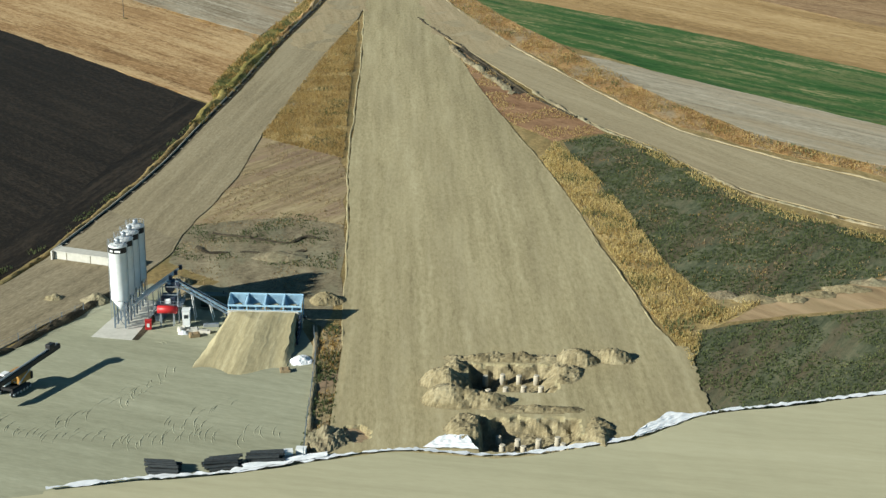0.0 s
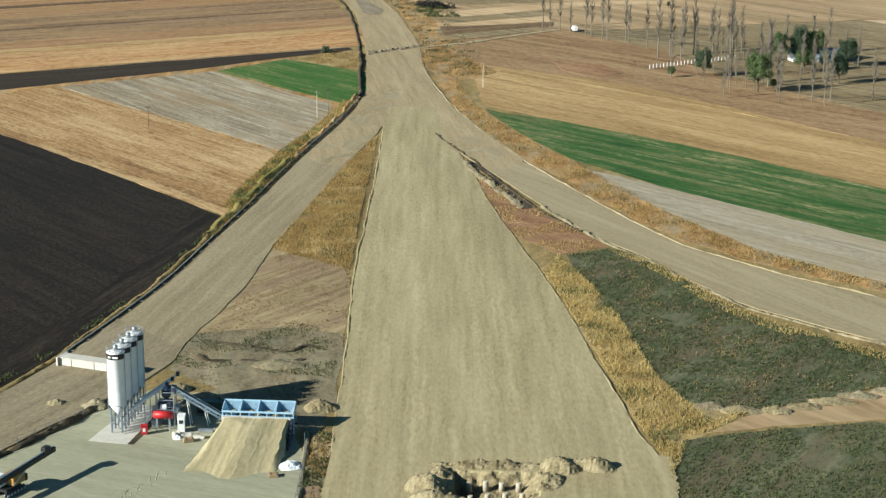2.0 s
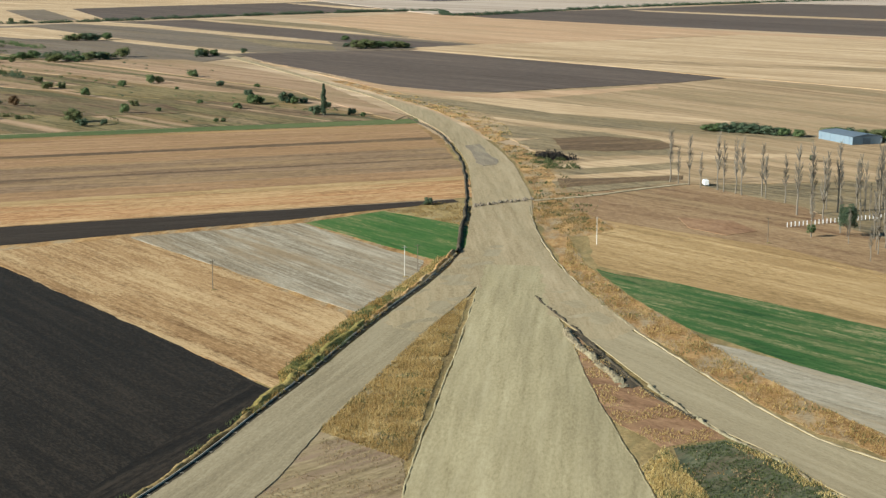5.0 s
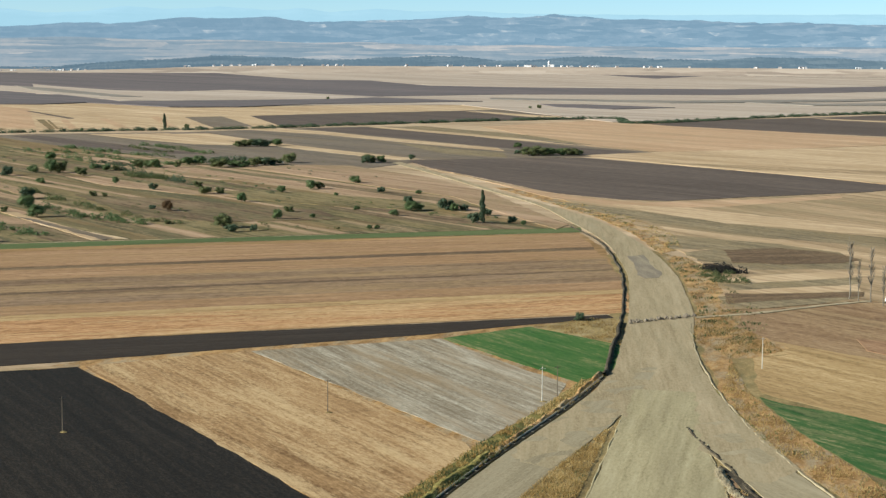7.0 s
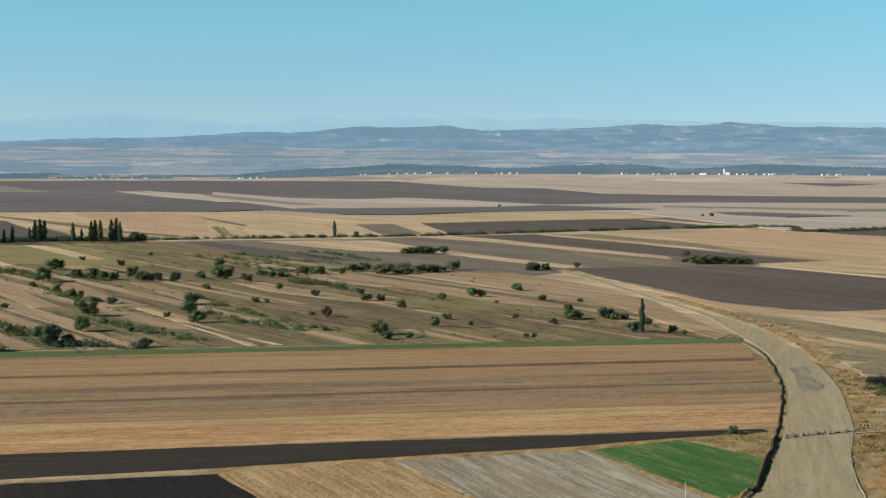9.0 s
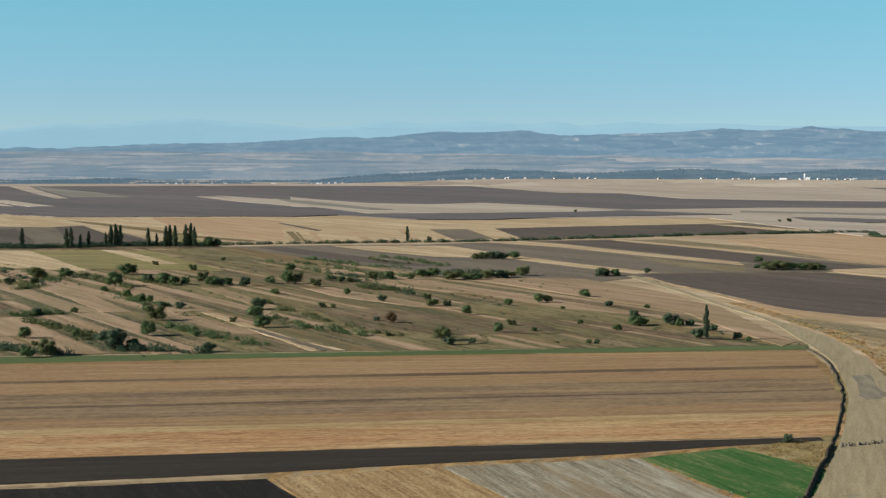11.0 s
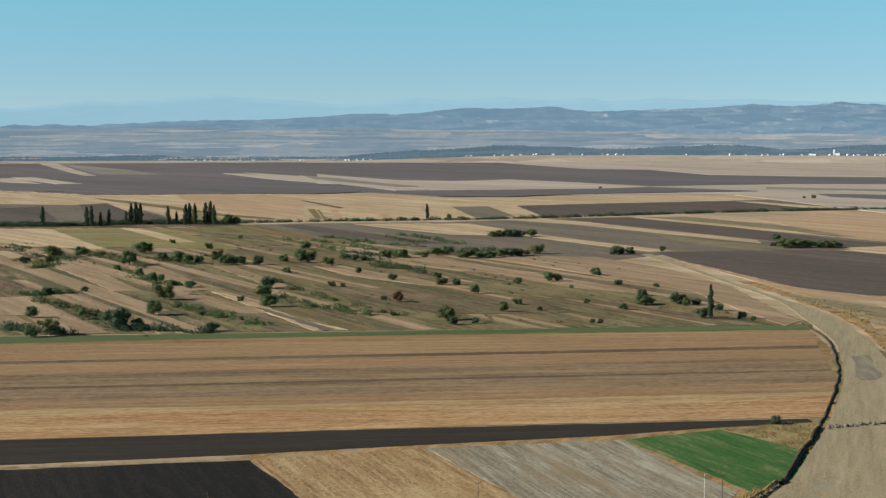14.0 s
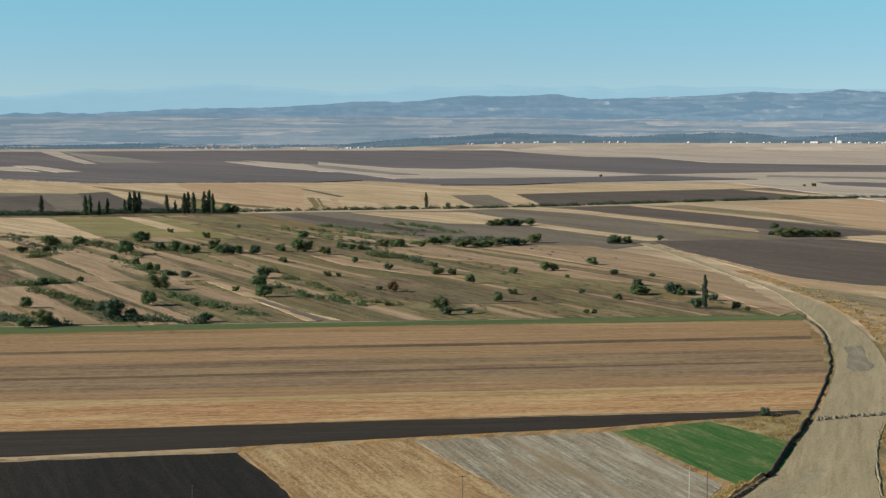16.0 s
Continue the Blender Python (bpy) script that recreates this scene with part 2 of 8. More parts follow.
FALLOW_E = ground_mat("grey_fallow_east", [(0.19, 0.165, 0.115), (0.31, 0.28, 0.21), (0.44, 0.405, 0.325)], turn=45, streak=0.8, width=1.8, length=50, patch=18, patch_w=0.5, fine=0.55, fine_w=0.9, bump=0.4, mottle=0.5, mottle_size=3, alt=(0.26, 0.2, 0.115), alt_size=9, alt_w=0.6)
GREEN = ground_mat("young_crop", [(0.0184, 0.0616, 0.0126), (0.0368, 0.1064, 0.021), (0.0575, 0.1176, 0.0294), (0.276, 0.2464, 0.105)], turn=40, streak=0.5, width=2.0, length=40, patch=14, patch_w=0.5, fine=0.6, fine_w=0.7, bump=0.3, mottle=0.6, mottle_size=2.5, alt=(0.15, 0.16, 0.07), alt_size=5, alt_w=0.35)
GREEN_E = ground_mat("young_crop_east", [(0.014, 0.05, 0.012), (0.028, 0.085, 0.02), (0.045, 0.1, 0.028), (0.27, 0.24, 0.12)], turn=45, streak=0.3, width=2.0, length=25, patch=14, patch_w=0.5, fine=0.6, fine_w=0.8, bump=0.3, mottle=0.9, mottle_size=2.8, alt=(0.17, 0.165, 0.075), alt_size=4, alt_w=0.55)
GRASS_RU = ground_mat("rusty_weed_ground", [(0.1456, 0.08, 0.02752), (0.3136, 0.185, 0.0731), (0.4816, 0.315, 0.1419)], streak=0.0, patch=12, patch_w=0.7, fine=0.6, fine_w=1.1, bump=0.9, mottle=0.7, mottle_size=3, alt=(0.29, 0.24, 0.155), alt_size=7, alt_w=0.8)
YELLOWG = ground_mat("yellow_green_grass", [(0.10, 0.092, 0.03), (0.19, 0.165, 0.058), (0.3, 0.245, 0.1)], turn=-60, streak=0.6, width=4.0, length=60, patch=20, patch_w=0.6, fine=0.9, fine_w=0.9, bump=0.4, mottle=0.6, mottle_size=4, alt=(0.3, 0.225, 0.12), alt_size=14, alt_w=0.7)
GREENBAND = ground_mat("green_verge", [(0.05, 0.075, 0.025), (0.085, 0.115, 0.04), (0.16, 0.16, 0.07)], turn=-60, streak=0.8, width=4.0, length=120, patch=30, patch_w=0.6, fine=1.2, fine_w=0.6, bump=0.4)
WEEDS_DK = ground_mat("dark_weed_crop", [(0.0442, 0.0544, 0.032), (0.085, 0.09775, 0.055), (0.1513, 0.1513, 0.09)], turn=-30, streak=0.4, width=2.0, length=14, patch=14, patch_w=0.6, fine=0.7, fine_w=1.2, bump=0.9, mottle=0.6, mottle_size=3, alt=(0.115, 0.088, 0.055), alt_size=5, alt_w=0.7)
OLIVE = ground_mat("pasture", [(0.06545, 0.0567, 0.0286), (0.1356, 0.1087, 0.055), (0.2992, 0.2127, 0.121)], turn=46, streak=1.5, width=7, length=200, patch=60, patch_w=0.6, fine=1.2, fine_w=1.1, bump=0.4, mottle=1, mottle_size=4.5, alt=(0.085, 0.085, 0.036), alt_size=16, alt_w=0.8, warp=3.0)
PLAIN = ground_mat("plain_stubble", [(0.2619, 0.1917, 0.1187), (0.4148, 0.3088, 0.1958), (0.5457, 0.4153, 0.2848)], turn=62, streak=1.3, width=22.0, length=900, patch=160, patch_w=0.7, fine=3.0, fine_w=0.4, bump=0.3, mottle=0.3, mottle_size=25, alt=(0.3, 0.21, 0.115), alt_size=22, alt_w=0.6, warp=2.5)
TANM = ground_mat("pale_stubble", [(0.3062, 0.2143, 0.1241), (0.4654, 0.3429, 0.2069), (0.5879, 0.4532, 0.2965)], turn=55, streak=1.3, width=5, length=400, patch=70, patch_w=0.5, fine=2.0, fine_w=0.8, bump=0.3, alt=(0.3, 0.2, 0.1), alt_size=22, alt_w=0.6, warp=2.5, mottle=0.5, mottle_size=9)
# TANF, DARKF and GREYF carry the distance haze in their colours
TANF = ground_mat("hazed_pale_stubble", [(0.2996, 0.2444, 0.1926), (0.3852, 0.3172, 0.2515), (0.4708, 0.3952, 0.321)], turn=62, streak=1.2, width=14, length=800, patch=160, patch_w=0.5, fine=4.0, fine_w=0.5, bump=0.2, mottle=0.5, mottle_size=40)
STUBM = ground_mat("grey_gold_stubble", [(0.216, 0.1492, 0.08274), (0.324, 0.2316, 0.1323), (0.4428, 0.319, 0.1929)], turn=40, streak=1.3, width=5, length=300, patch=50, patch_w=0.5, fine=1.6, fine_w=0.8, bump=0.3, alt=(0.2, 0.16, 0.085), alt_size=22, alt_w=0.6, warp=2.5, mottle=0.5, mottle_size=9)
PINKM = ground_mat("reddish_stubble", [(0.3208, 0.202, 0.1139), (0.4277, 0.2792, 0.1645), (0.5227, 0.3683, 0.234)], turn=50, streak=1.3, width=5, length=400, patch=90, patch_w=0.4, fine=2.0, fine_w=0.8, bump=0.3, alt=(0.3, 0.22, 0.125), alt_size=22, alt_w=0.6, warp=2.5, mottle=0.5, mottle_size=9)
BROWNM = ground_mat("brown_pasture", [(0.11, 0.075, 0.035), (0.175, 0.12, 0.055), (0.25, 0.175, 0.085)], turn=46, streak=1.3, width=5, length=200, patch=30, patch_w=0.7, fine=1.6, fine_w=0.8, bump=0.4, alt=(0.12, 0.11, 0.05), alt_size=22, alt_w=0.6, warp=2.5, mottle=0.5, mottle_size=9)
GREYM = ground_mat("grey_soil", [(0.09976, 0.0792, 0.06032), (0.1466, 0.1188, 0.08944), (0.2111, 0.1705, 0.1248)], turn=50, streak=1.3, width=5, length=300, patch=50, patch_w=0.6, fine=1.8, fine_w=0.8, bump=0.3, alt=(0.17, 0.13, 0.08), alt_size=22, alt_w=0.6, warp=2.5, mottle=0.5, mottle_size=9)
DARKM = ground_mat("dark_ploughed_soil", [(0.0624, 0.04723, 0.038), (0.0962, 0.07373, 0.0591), (0.143, 0.1083, 0.0845)], turn=50, streak=0.9, width=4, length=300, patch=70, patch_w=0.5, fine=2.0, fine_w=0.8, bump=0.3, mottle=0.4, mottle_size=8)
DARKF = ground_mat("hazed_dark_soil", [(0.0901, 0.08002, 0.08206), (0.1251, 0.1082, 0.1071), (0.1696, 0.1411, 0.1339)], turn=62, streak=1.2, width=14, length=900, patch=200, patch_w=0.5, fine=4.0, fine_w=0.5, bump=0.2, mottle=0.5, mottle_size=40)

# dark soil colour, also painted on where banks and ditches lie in shade
DIRT_DK = ground_mat("dark_soil_and_shade", [(0.025, 0.021, 0.014), (0.055, 0.046, 0.031), (0.11, 0.09, 0.06)], streak=0.0, patch=7, patch_w=0.9, fine=0.8, fine_w=0.9, bump=0.9, mottle=0.6, mottle_size=3)
STRIP_A = ground_mat("tan_strip", [(0.1824, 0.1056, 0.05263), (0.2902, 0.176, 0.09074), (0.3814, 0.2503, 0.1418)], turn=-61, streak=0.9, width=3.0, length=200, patch=30, patch_w=0.5, fine=0.8, fine_w=1.4, bump=1.0, alt=(0.26, 0.165, 0.075), alt_size=12, alt_w=0.6, warp=2.5, mottle=0.5, mottle_size=3.5)
STRIP_B = ground_mat("olive_strip", [(0.1172, 0.07428, 0.04099), (0.1915, 0.1263, 0.07251), (0.2735, 0.1856, 0.1152)], turn=-61, streak=1.2, width=2.5, length=150, patch=30, patch_w=0.6, fine=0.8, fine_w=1.4, bump=1.0, alt=(0.33, 0.225, 0.11), alt_size=12, alt_w=0.6, warp=2.5, mottle=0.5, mottle_size=3.5)
STRIP_C = ground_mat("yellow_strip", [(0.2528, 0.1648, 0.07169), (0.3842, 0.2664, 0.1279), (0.4853, 0.3585, 0.1893)], turn=-61, streak=0.9, width=3.0, length=200, patch=30, patch_w=0.5, fine=0.8, fine_w=1.4, bump=1.0, alt=(0.3, 0.2, 0.09), alt_size=12, alt_w=0.6, warp=2.5, mottle=0.5, mottle_size=3.5)
STRIP_F = ground_mat("weedy_strip", [(0.11, 0.088, 0.052), (0.2, 0.158, 0.092), (0.31, 0.245, 0.145)], turn=-130, streak=0.6, width=2.5, length=60, patch=16, patch_w=0.6, fine=0.8, fine_w=1.2, bump=0.4, mottle=0.9, mottle_size=3, alt=(0.22, 0.165, 0.085), alt_size=12, alt_w=0.7, warp=2.5)
RED_SOIL = ground_mat("bare_reddish_soil", [(0.14, 0.078, 0.042), (0.25, 0.145, 0.08), (0.36, 0.235, 0.135)], turn=47, streak=0.6, width=3.0, length=40, patch=12, patch_w=0.8, fine=0.7, fine_w=1.1, bump=0.4, mottle=0.6, mottle_size=4, alt=(0.235, 0.15, 0.08), alt_size=8, alt_w=0.8)
ROAD_DK = ground_mat("worn_dark_road", [(0.14, 0.115, 0.085), (0.19, 0.16, 0.12), (0.26, 0.22, 0.16)], turn=20, streak=0.3, width=1.5, length=12, patch=8, patch_w=0.5, fine=0.5, fine_w=1.0, bump=0.3, alt=(0.28, 0.24, 0.16), alt_size=4, alt_w=0.8)
STRIP_D = ground_mat("orange_strip", [(0.2169, 0.1113, 0.04593), (0.3583, 0.197, 0.08771), (0.4904, 0.2997, 0.1504)], turn=-61, streak=0.7, width=2.0, length=40, patch=30, patch_w=0.5, fine=0.7, fine_w=1.6, bump=1.0, alt=(0.5, 0.37, 0.19), alt_size=12, alt_w=0.6, warp=2.5, mottle=0.7, mottle_size=2.5)
STRIP_E = ground_mat("dark_strip", [(0.06501, 0.04437, 0.02465), (0.1115, 0.0726, 0.04113), (0.1765, 0.1169, 0.06993)], turn=-61, streak=0.9, width=2.0, length=100, patch=30, patch_w=0.5, fine=0.8, fine_w=1.4, bump=1.0, alt=(0.2, 0.14, 0.075), alt_size=12, alt_w=0.6, warp=2.5, mottle=0.5, mottle_size=3.5)
PAST_A = ground_mat("pasture_tan", [(0.2148, 0.1404, 0.08087), (0.3221, 0.2169, 0.1332), (0.4206, 0.2934, 0.1903)], turn=48, streak=1.3, width=5, length=160, patch=30, patch_w=0.6, fine=1.6, fine_w=0.8, bump=0.4, alt=(0.22, 0.165, 0.085), alt_size=22, alt_w=0.6, warp=2.5, mottle=0.5, mottle_size=9)
PAST_B = ground_mat("pasture_green", [(0.07347, 0.06283, 0.02574), (0.1424, 0.1183, 0.05445), (0.2296, 0.1802, 0.0891)], turn=48, streak=0.8, width=4.0, length=100, patch=18, patch_w=0.8, fine=1.6, fine_w=1.1, bump=0.5, mottle=1, mottle_size=4.5, alt=(0.2, 0.145, 0.065), alt_size=22, alt_w=0.6, warp=2.5)
PAST_C = ground_mat("pasture_brown", [(0.08512, 0.05683, 0.03194), (0.1523, 0.1033, 0.05808), (0.233, 0.1636, 0.0968)], turn=48, streak=0.8, width=4.0, length=100, patch=18, patch_w=0.8, fine=1.6, fine_w=1.1, bump=0.5, mottle=1, mottle_size=4.5, alt=(0.11, 0.105, 0.045), alt_size=22, alt_w=0.6, warp=2.5)

GREYF = ground_mat("hazed_grey_soil", [(0.16, 0.145, 0.125), (0.21, 0.19, 0.16), (0.27, 0.24, 0.20)], turn=57, streak=1.2, width=14, length=500, patch=120, patch_w=0.5, fine=3.0, fine_w=0.5, bump=0.2, mottle=0.5, mottle_size=40)

PLOUGH_H = ground_mat("ploughed_headland", [(0.00552, 0.00448, 0.0032), (0.01336, 0.01048, 0.00752), (0.03312, 0.02568, 0.01808)], turn=-13, streak=0.6, width=1.2, length=60, patch=25, patch_w=0.4, fine=0.6, fine_w=1.1, bump=0.8, furrow=2.5, furrow_w=0.9)

# ---- ground ----
def part(name, bm, material, parent=None, label=""):
    """Link a bmesh as one mesh object under a thing or part."""
    me = bpy.data.meshes.new(name)
    bm.to_mesh(me)
    bm.free()
    me.materials.append(material)
    ob = new(name, me)
    ob.parent = parent
    if label:
        ob["label"] = label
    return ob


def mesh_ob(name, verts, faces, material, parent=None, smooth=False):
    me = bpy.data.meshes.new(name)
    me.from_pydata([tuple(v) for v in verts], [], faces)
    me.materials.append(material)
    if smooth:
        me.polygons.foreach_set("use_smooth", [True] * len(me.polygons))
    ob = new(name, me)
    ob.parent = parent
    return ob


def rise(x, y):
    """Height of the plain: level, rising slowly towards the hills."""
    return 26.0 * max(0.0, (math.hypot(x, y) - 3000.0) / 1600.0) ** 2


def spline(pts, step=4.0):
    """A smooth line through the points, sampled about every step metres."""
    p = [Vector((*q, 0)) for q in pts]
    p = [2 * p[0] - p[1], *p, 2 * p[-1] - p[-2]]
    out = []
    for a, b, c, d in zip(p, p[1:], p[2:], p[3:]):
        n = max(2, int((c - b).length / step))
        for k in range(n):
            t = k / n
            out.append(0.5 * (2 * b + (c - a) * t + (2 * a - 5 * b + 4 * c - d) * t * t + (3 * b - a - 3 * c + d) * t ** 3))
    return out + [p[-2]]


def wavy(pts, size, seed=0.0, closed=True, step=None):
    """The outline with its straight sides divided and a little uneven."""
    out = []
    sides = list(zip(pts, pts[1:] + pts[:1] if closed else pts[1:]))
    for a, b in sides:
        a, b = Vector(a), Vector(b)
        n = max(1, min(60, int((b - a).length / (step or 3.0 * max(size, 0.5) + 2))))
        for k in range(n):
            q = a.lerp(b, k / n)
            d = noise.noise_vector((q.x * 0.13 + seed, q.y * 0.13, seed)) + 0.6 * noise.noise_vector((q.x * 0.5, q.y * 0.5 + seed, 3.1))
            out.append((q.x + size * d.x, q.y + size * d.y))
    if not closed:
        out.append(tuple(pts[-1]))
    return out


def slab(name, pts, material, top, label, size=0.6, category="field", kind="structure", thick=0.3, far=False):
    """A level piece of ground with an uneven outline and a shallow edge; it follows the rise of the far plain."""
    out = wavy(pts, size, seed=len(pts) * 1.7 + top)
    top = 0.6 + 0.8 * top if far else 0.3 + 0.12 * (top - 0.3)
    thick = thick + 0.6 if far else thick
    n = len(out)
    verts = [(x, y, rise(x, y) + top) for x, y in out] + [(x, y, rise(x, y) + top - thick) for x, y in out]
    faces = [tuple(range(n))] + [(k, k + n, (k + 1) % n + n, (k + 1) % n) for k in range(n)]
    area = sum(a[0] * b[1] - b[0] * a[1] for a, b in zip(out, out[1:] + out[:1]))
    if area < 0:
        faces = [tuple(reversed(f)) for f in faces]
    ob = mesh_ob(name, verts, faces, material)
    if far:
        bm = bmesh.new()
        bm.from_mesh(ob.data)
        bmesh.ops.triangulate(bm, faces=[f for f in bm.faces if len(f.verts) > 4])
        for _ in range(4):
            long = [e for e in bm.edges if e.calc_length() > 120]
            bmesh.ops.subdivide_edges(bm, edges=long, cuts=1)
            bmesh.ops.triangulate(bm, faces=[f for f in bm.faces if len(f.verts) > 3])
        for v in bm.verts:
            low = v.co.z < rise(v.co.x, v.co.y) + top - 0.5 * thick and min(math.hypot(v.co.x - x, v.co.y - y) for x, y in out) < 1.0
            v.co.z = rise(v.co.x, v.co.y) + (top - thick if low else top)
        bm.to_mesh(ob.data)
        bm.free()
    return tagged(ob, label, category, "", kind)


def band(name, left, right, material, top, label, category="road", cross=6, crown=0.0, rough=0.25, thick=0.4):
    """A road between two smooth edges, sampled together; the edges wander a little."""
    a, b = spline(left, 3.0), spline(right, 3.0)
    n = max(len(a), len(b))
    pick = lambda line, t: line[int(t * (len(line) - 1))].lerp(line[min(len(line) - 1, int(t * (len(line) - 1)) + 1)], t * (len(line) - 1) % 1)
    verts, faces = [], []
    for k in range(n):
        p, q = pick(a, k / (n - 1)), pick(b, k / (n - 1))
        side = (q - p).normalized()
        p = p + side * rough * 1.6 * noise.noise((p.x * 0.22, p.y * 0.22, 1.0))
        q = q + side * rough * 1.6 * noise.noise((q.x * 0.22, q.y * 0.22, 2.0))
        for c in range(cross + 1):
            r = p.lerp(q, c / cross)
            verts.append((r.x, r.y, rise(r.x, r.y) + top + crown * math.sin(math.pi * c / cross) + 0.05 * noise.noise((r.x * 0.15, r.y * 0.15, 5.0))))
        verts.append((p.x, p.y, rise(p.x, p.y) + top - thick))
        verts.append((q.x, q.y, rise(q.x, q.y) + top - thick))
    w = cross + 3
    for k in range(n - 1):
        i, j = k * w, (k + 1) * w
        for c in range(cross):
            faces.append((i + c, i + c + 1, j + c + 1, j + c))
        faces.append((i + cross + 1, i, j, j + cross + 1))
        faces.append((i + cross, i + cross + 2, j + cross + 2, j + cross))
    return tagged(mesh_ob(name, verts, faces, material), label, category, "", "structure")


def berm(name, pts, material, width, height, label, seed=0.0, base=0.0, step=0.8, category="bank", lump=1.0, wander=0.0):
    """A long uneven ridge of soil along a line, wandering a little to either side."""
    line = spline(pts, step)
    verts, faces = [], []
    prof = (-1.0, -0.62, -0.2, 0.2, 0.62, 1.0)
    for k, p in enumerate(line):
        d = (line[min(k + 1, len(line) - 1)] - line[max(k - 1, 0)]).normalized()
        s = Vector((d.y, -d.x, 0))
        h = height * (1.0 - 0.3 * lump + 1.1 * lump * noise.noise((p.x * 0.21 + seed, p.y * 0.21, seed)) + 0.7 * lump * noise.noise((p.x * 0.8, p.y * 0.8, seed)))
        off = 0.5 * width * noise.noise((p.x * 0.09, p.y * 0.09, seed + 7)) + wander * (noise.noise((p.x * 0.07, p.y * 0.07, seed + 9)) + 0.5 * noise.noise((p.x * 0.2, p.y * 0.2, seed + 5)))
        for c in prof:
            q = p + s * (c * width * (0.5 + 0.2 * noise.noise((p.x * 0.5, p.y * 0.5, c + seed))) + off)
            z = max(-0.1, h) * (1 - c * c) ** 0.8 if abs(c) < 1 else -0.15
            verts.append((q.x, q.y, base + z + 0.4 * lump * height * noise.noise((q.x * 1.3, q.y * 1.3, seed)) * (abs(c) < 1)))
    m = len(prof)
    for k in range(len(line) - 1):
        for c in range(m - 1):
            faces.append((k * m + c, k * m + c + 1, (k + 1) * m + c + 1, (k + 1) * m + c))
    return tagged(mesh_ob(name, verts, faces, material), label, category, "", "structure")


# the sheet of the plain, out to the foot of the hills
gv, gf = [], []
radii = [0, 9, 18, 26, 60, 150, 300, 600, 1000, 1600, 2300, 3000, 3300, 3600, 3900, 4200, 4500, 4800, 5200, 6000]
for r in radii[1:]:
    for k in range(96):
        x, y = 13 + r * math.sin(2 * math.pi * k / 96), 168 + r * math.cos(2 * math.pi * k / 96)
        gv.append((x, y, rise(x, y) + 0.2 if r > 18 else -2.8))
gv.append((13, 168, -2.8))
for k in range(96):
    gf.append((len(gv) - 1, (k + 1) % 96, k))
    for j in range(len(radii) - 2):
        gf.append((j * 96 + k, j * 96 + (k + 1) % 96, (j + 1) * 96 + (k + 1) % 96, (j + 1) * 96 + k))
tagged(mesh_ob("ground", gv, gf, PLAIN, smooth=True), "wide flat plain of pale harvested stubble fields", "ground", "", "structure")

# near ground round the works, dry grass and rough soil
slab("verge_ground", [(-150, 60), (-14, 60), (-14, 189), (39, 189), (39, 60), (140, 60), (160, 200), (120, 330), (60, 470), (20, 560), (-5, 640), (-25, 720), (-60, 780), (-70, 740), (-50, 640), (-45, 570), (-30, 480), (-60, 330), (-80, 215), (-150, 150)], GRASS, 0.05, "dry grass and bare soil round the road works", 1.0, "ground")
# long strips of the near stubble field, and fields by the farm
slab("pasture", [(-469, 637), (-407, 669), (-259, 753), (-94, 849), (-158, 960), (-224, 1046), (-342, 1247), (-402, 1316), (-435, 1330), (-619, 1570), (-806, 1466), (-1050, 1286)], OLIVE, 0.20, "scrubby olive pasture dotted with bushes", 1.2, thick=0.3)
slab("green_field", [(69, 817), (94, 809), (91, 787), (74, 791)], GREEN, 0.56, "green field beside the farm", 1.2, thick=0.7)
slab("grass_field", [(120, 713), (172, 775), (217, 818), (192, 711), (156, 686), (111, 664)], YELLOWG, 0.59, "pale green and yellow grass field near the farm", 1.2, thick=0.7)
slab("stubble_field", [(80, 701), (125, 753), (174, 785), (214, 808), (212, 798), (173, 777), (124, 741), (79, 695)], TANM, 0.62, "pale gold stubble field on the plain", 1.2, thick=0.7)
slab("stubble_strip", [(-431, 610), (-327, 675), (-226, 738), (-92, 821), (-78, 771), (-207, 691), (-301, 632), (-396, 570)], STRIP_A, 0.35, "long strip of cut stubble across the field", 1.2, thick=0.4)
slab("stubble_strip", [(-399, 573), (-301, 632), (-207, 691), (-78, 771), (-76, 762), (-204, 683), (-297, 626), (-391, 564)], STRIP_E, 0.36, "long strip of cut stubble across the field", 1.2, thick=0.5)
slab("stubble_strip", [(-394, 567), (-297, 626), (-204, 683), (-76, 762), (-68, 734), (-194, 657), (-282, 601), (-373, 543)], STRIP_A, 0.37, "long strip of cut stubble across the field", 1.2, thick=0.5)
slab("stubble_strip", [(-374, 545), (-282, 601), (-194, 657), (-68, 734), (-60, 701), (-181, 626), (-265, 574), (-351, 518)], STRIP_B, 0.30, "long strip of cut stubble across the field", 1.2, thick=0.4)
slab("stubble_strip", [(-353, 520), (-265, 574), (-181, 626), (-60, 701), (-59, 697), (-180, 622), (-263, 569), (-348, 515)], STRIP_E, 0.31, "long strip of cut stubble across the field", 1.2, thick=0.4)
slab("stubble_strip", [(-350, 516), (-263, 569), (-180, 622), (-59, 697), (-52, 669), (-169, 596), (-249, 546), (-331, 495)], STRIP_B, 0.32, "long strip of cut stubble across the field", 1.2, thick=0.4)
slab("stubble_strip", [(-332, 496), (-249, 546), (-169, 596), (-52, 669), (-49, 647), (-162, 578), (-239, 530), (-319, 480)], STRIP_A, 0.34, "long strip of cut stubble across the field", 1.2, thick=0.4)
slab("stubble_strip", [(-320, 482), (-239, 530), (-162, 578), (-49, 647), (-47, 637), (-159, 569), (-233, 521), (-311, 472)], STRIP_C, 0.35, "long strip of cut stubble across the field", 1.2, thick=0.4)
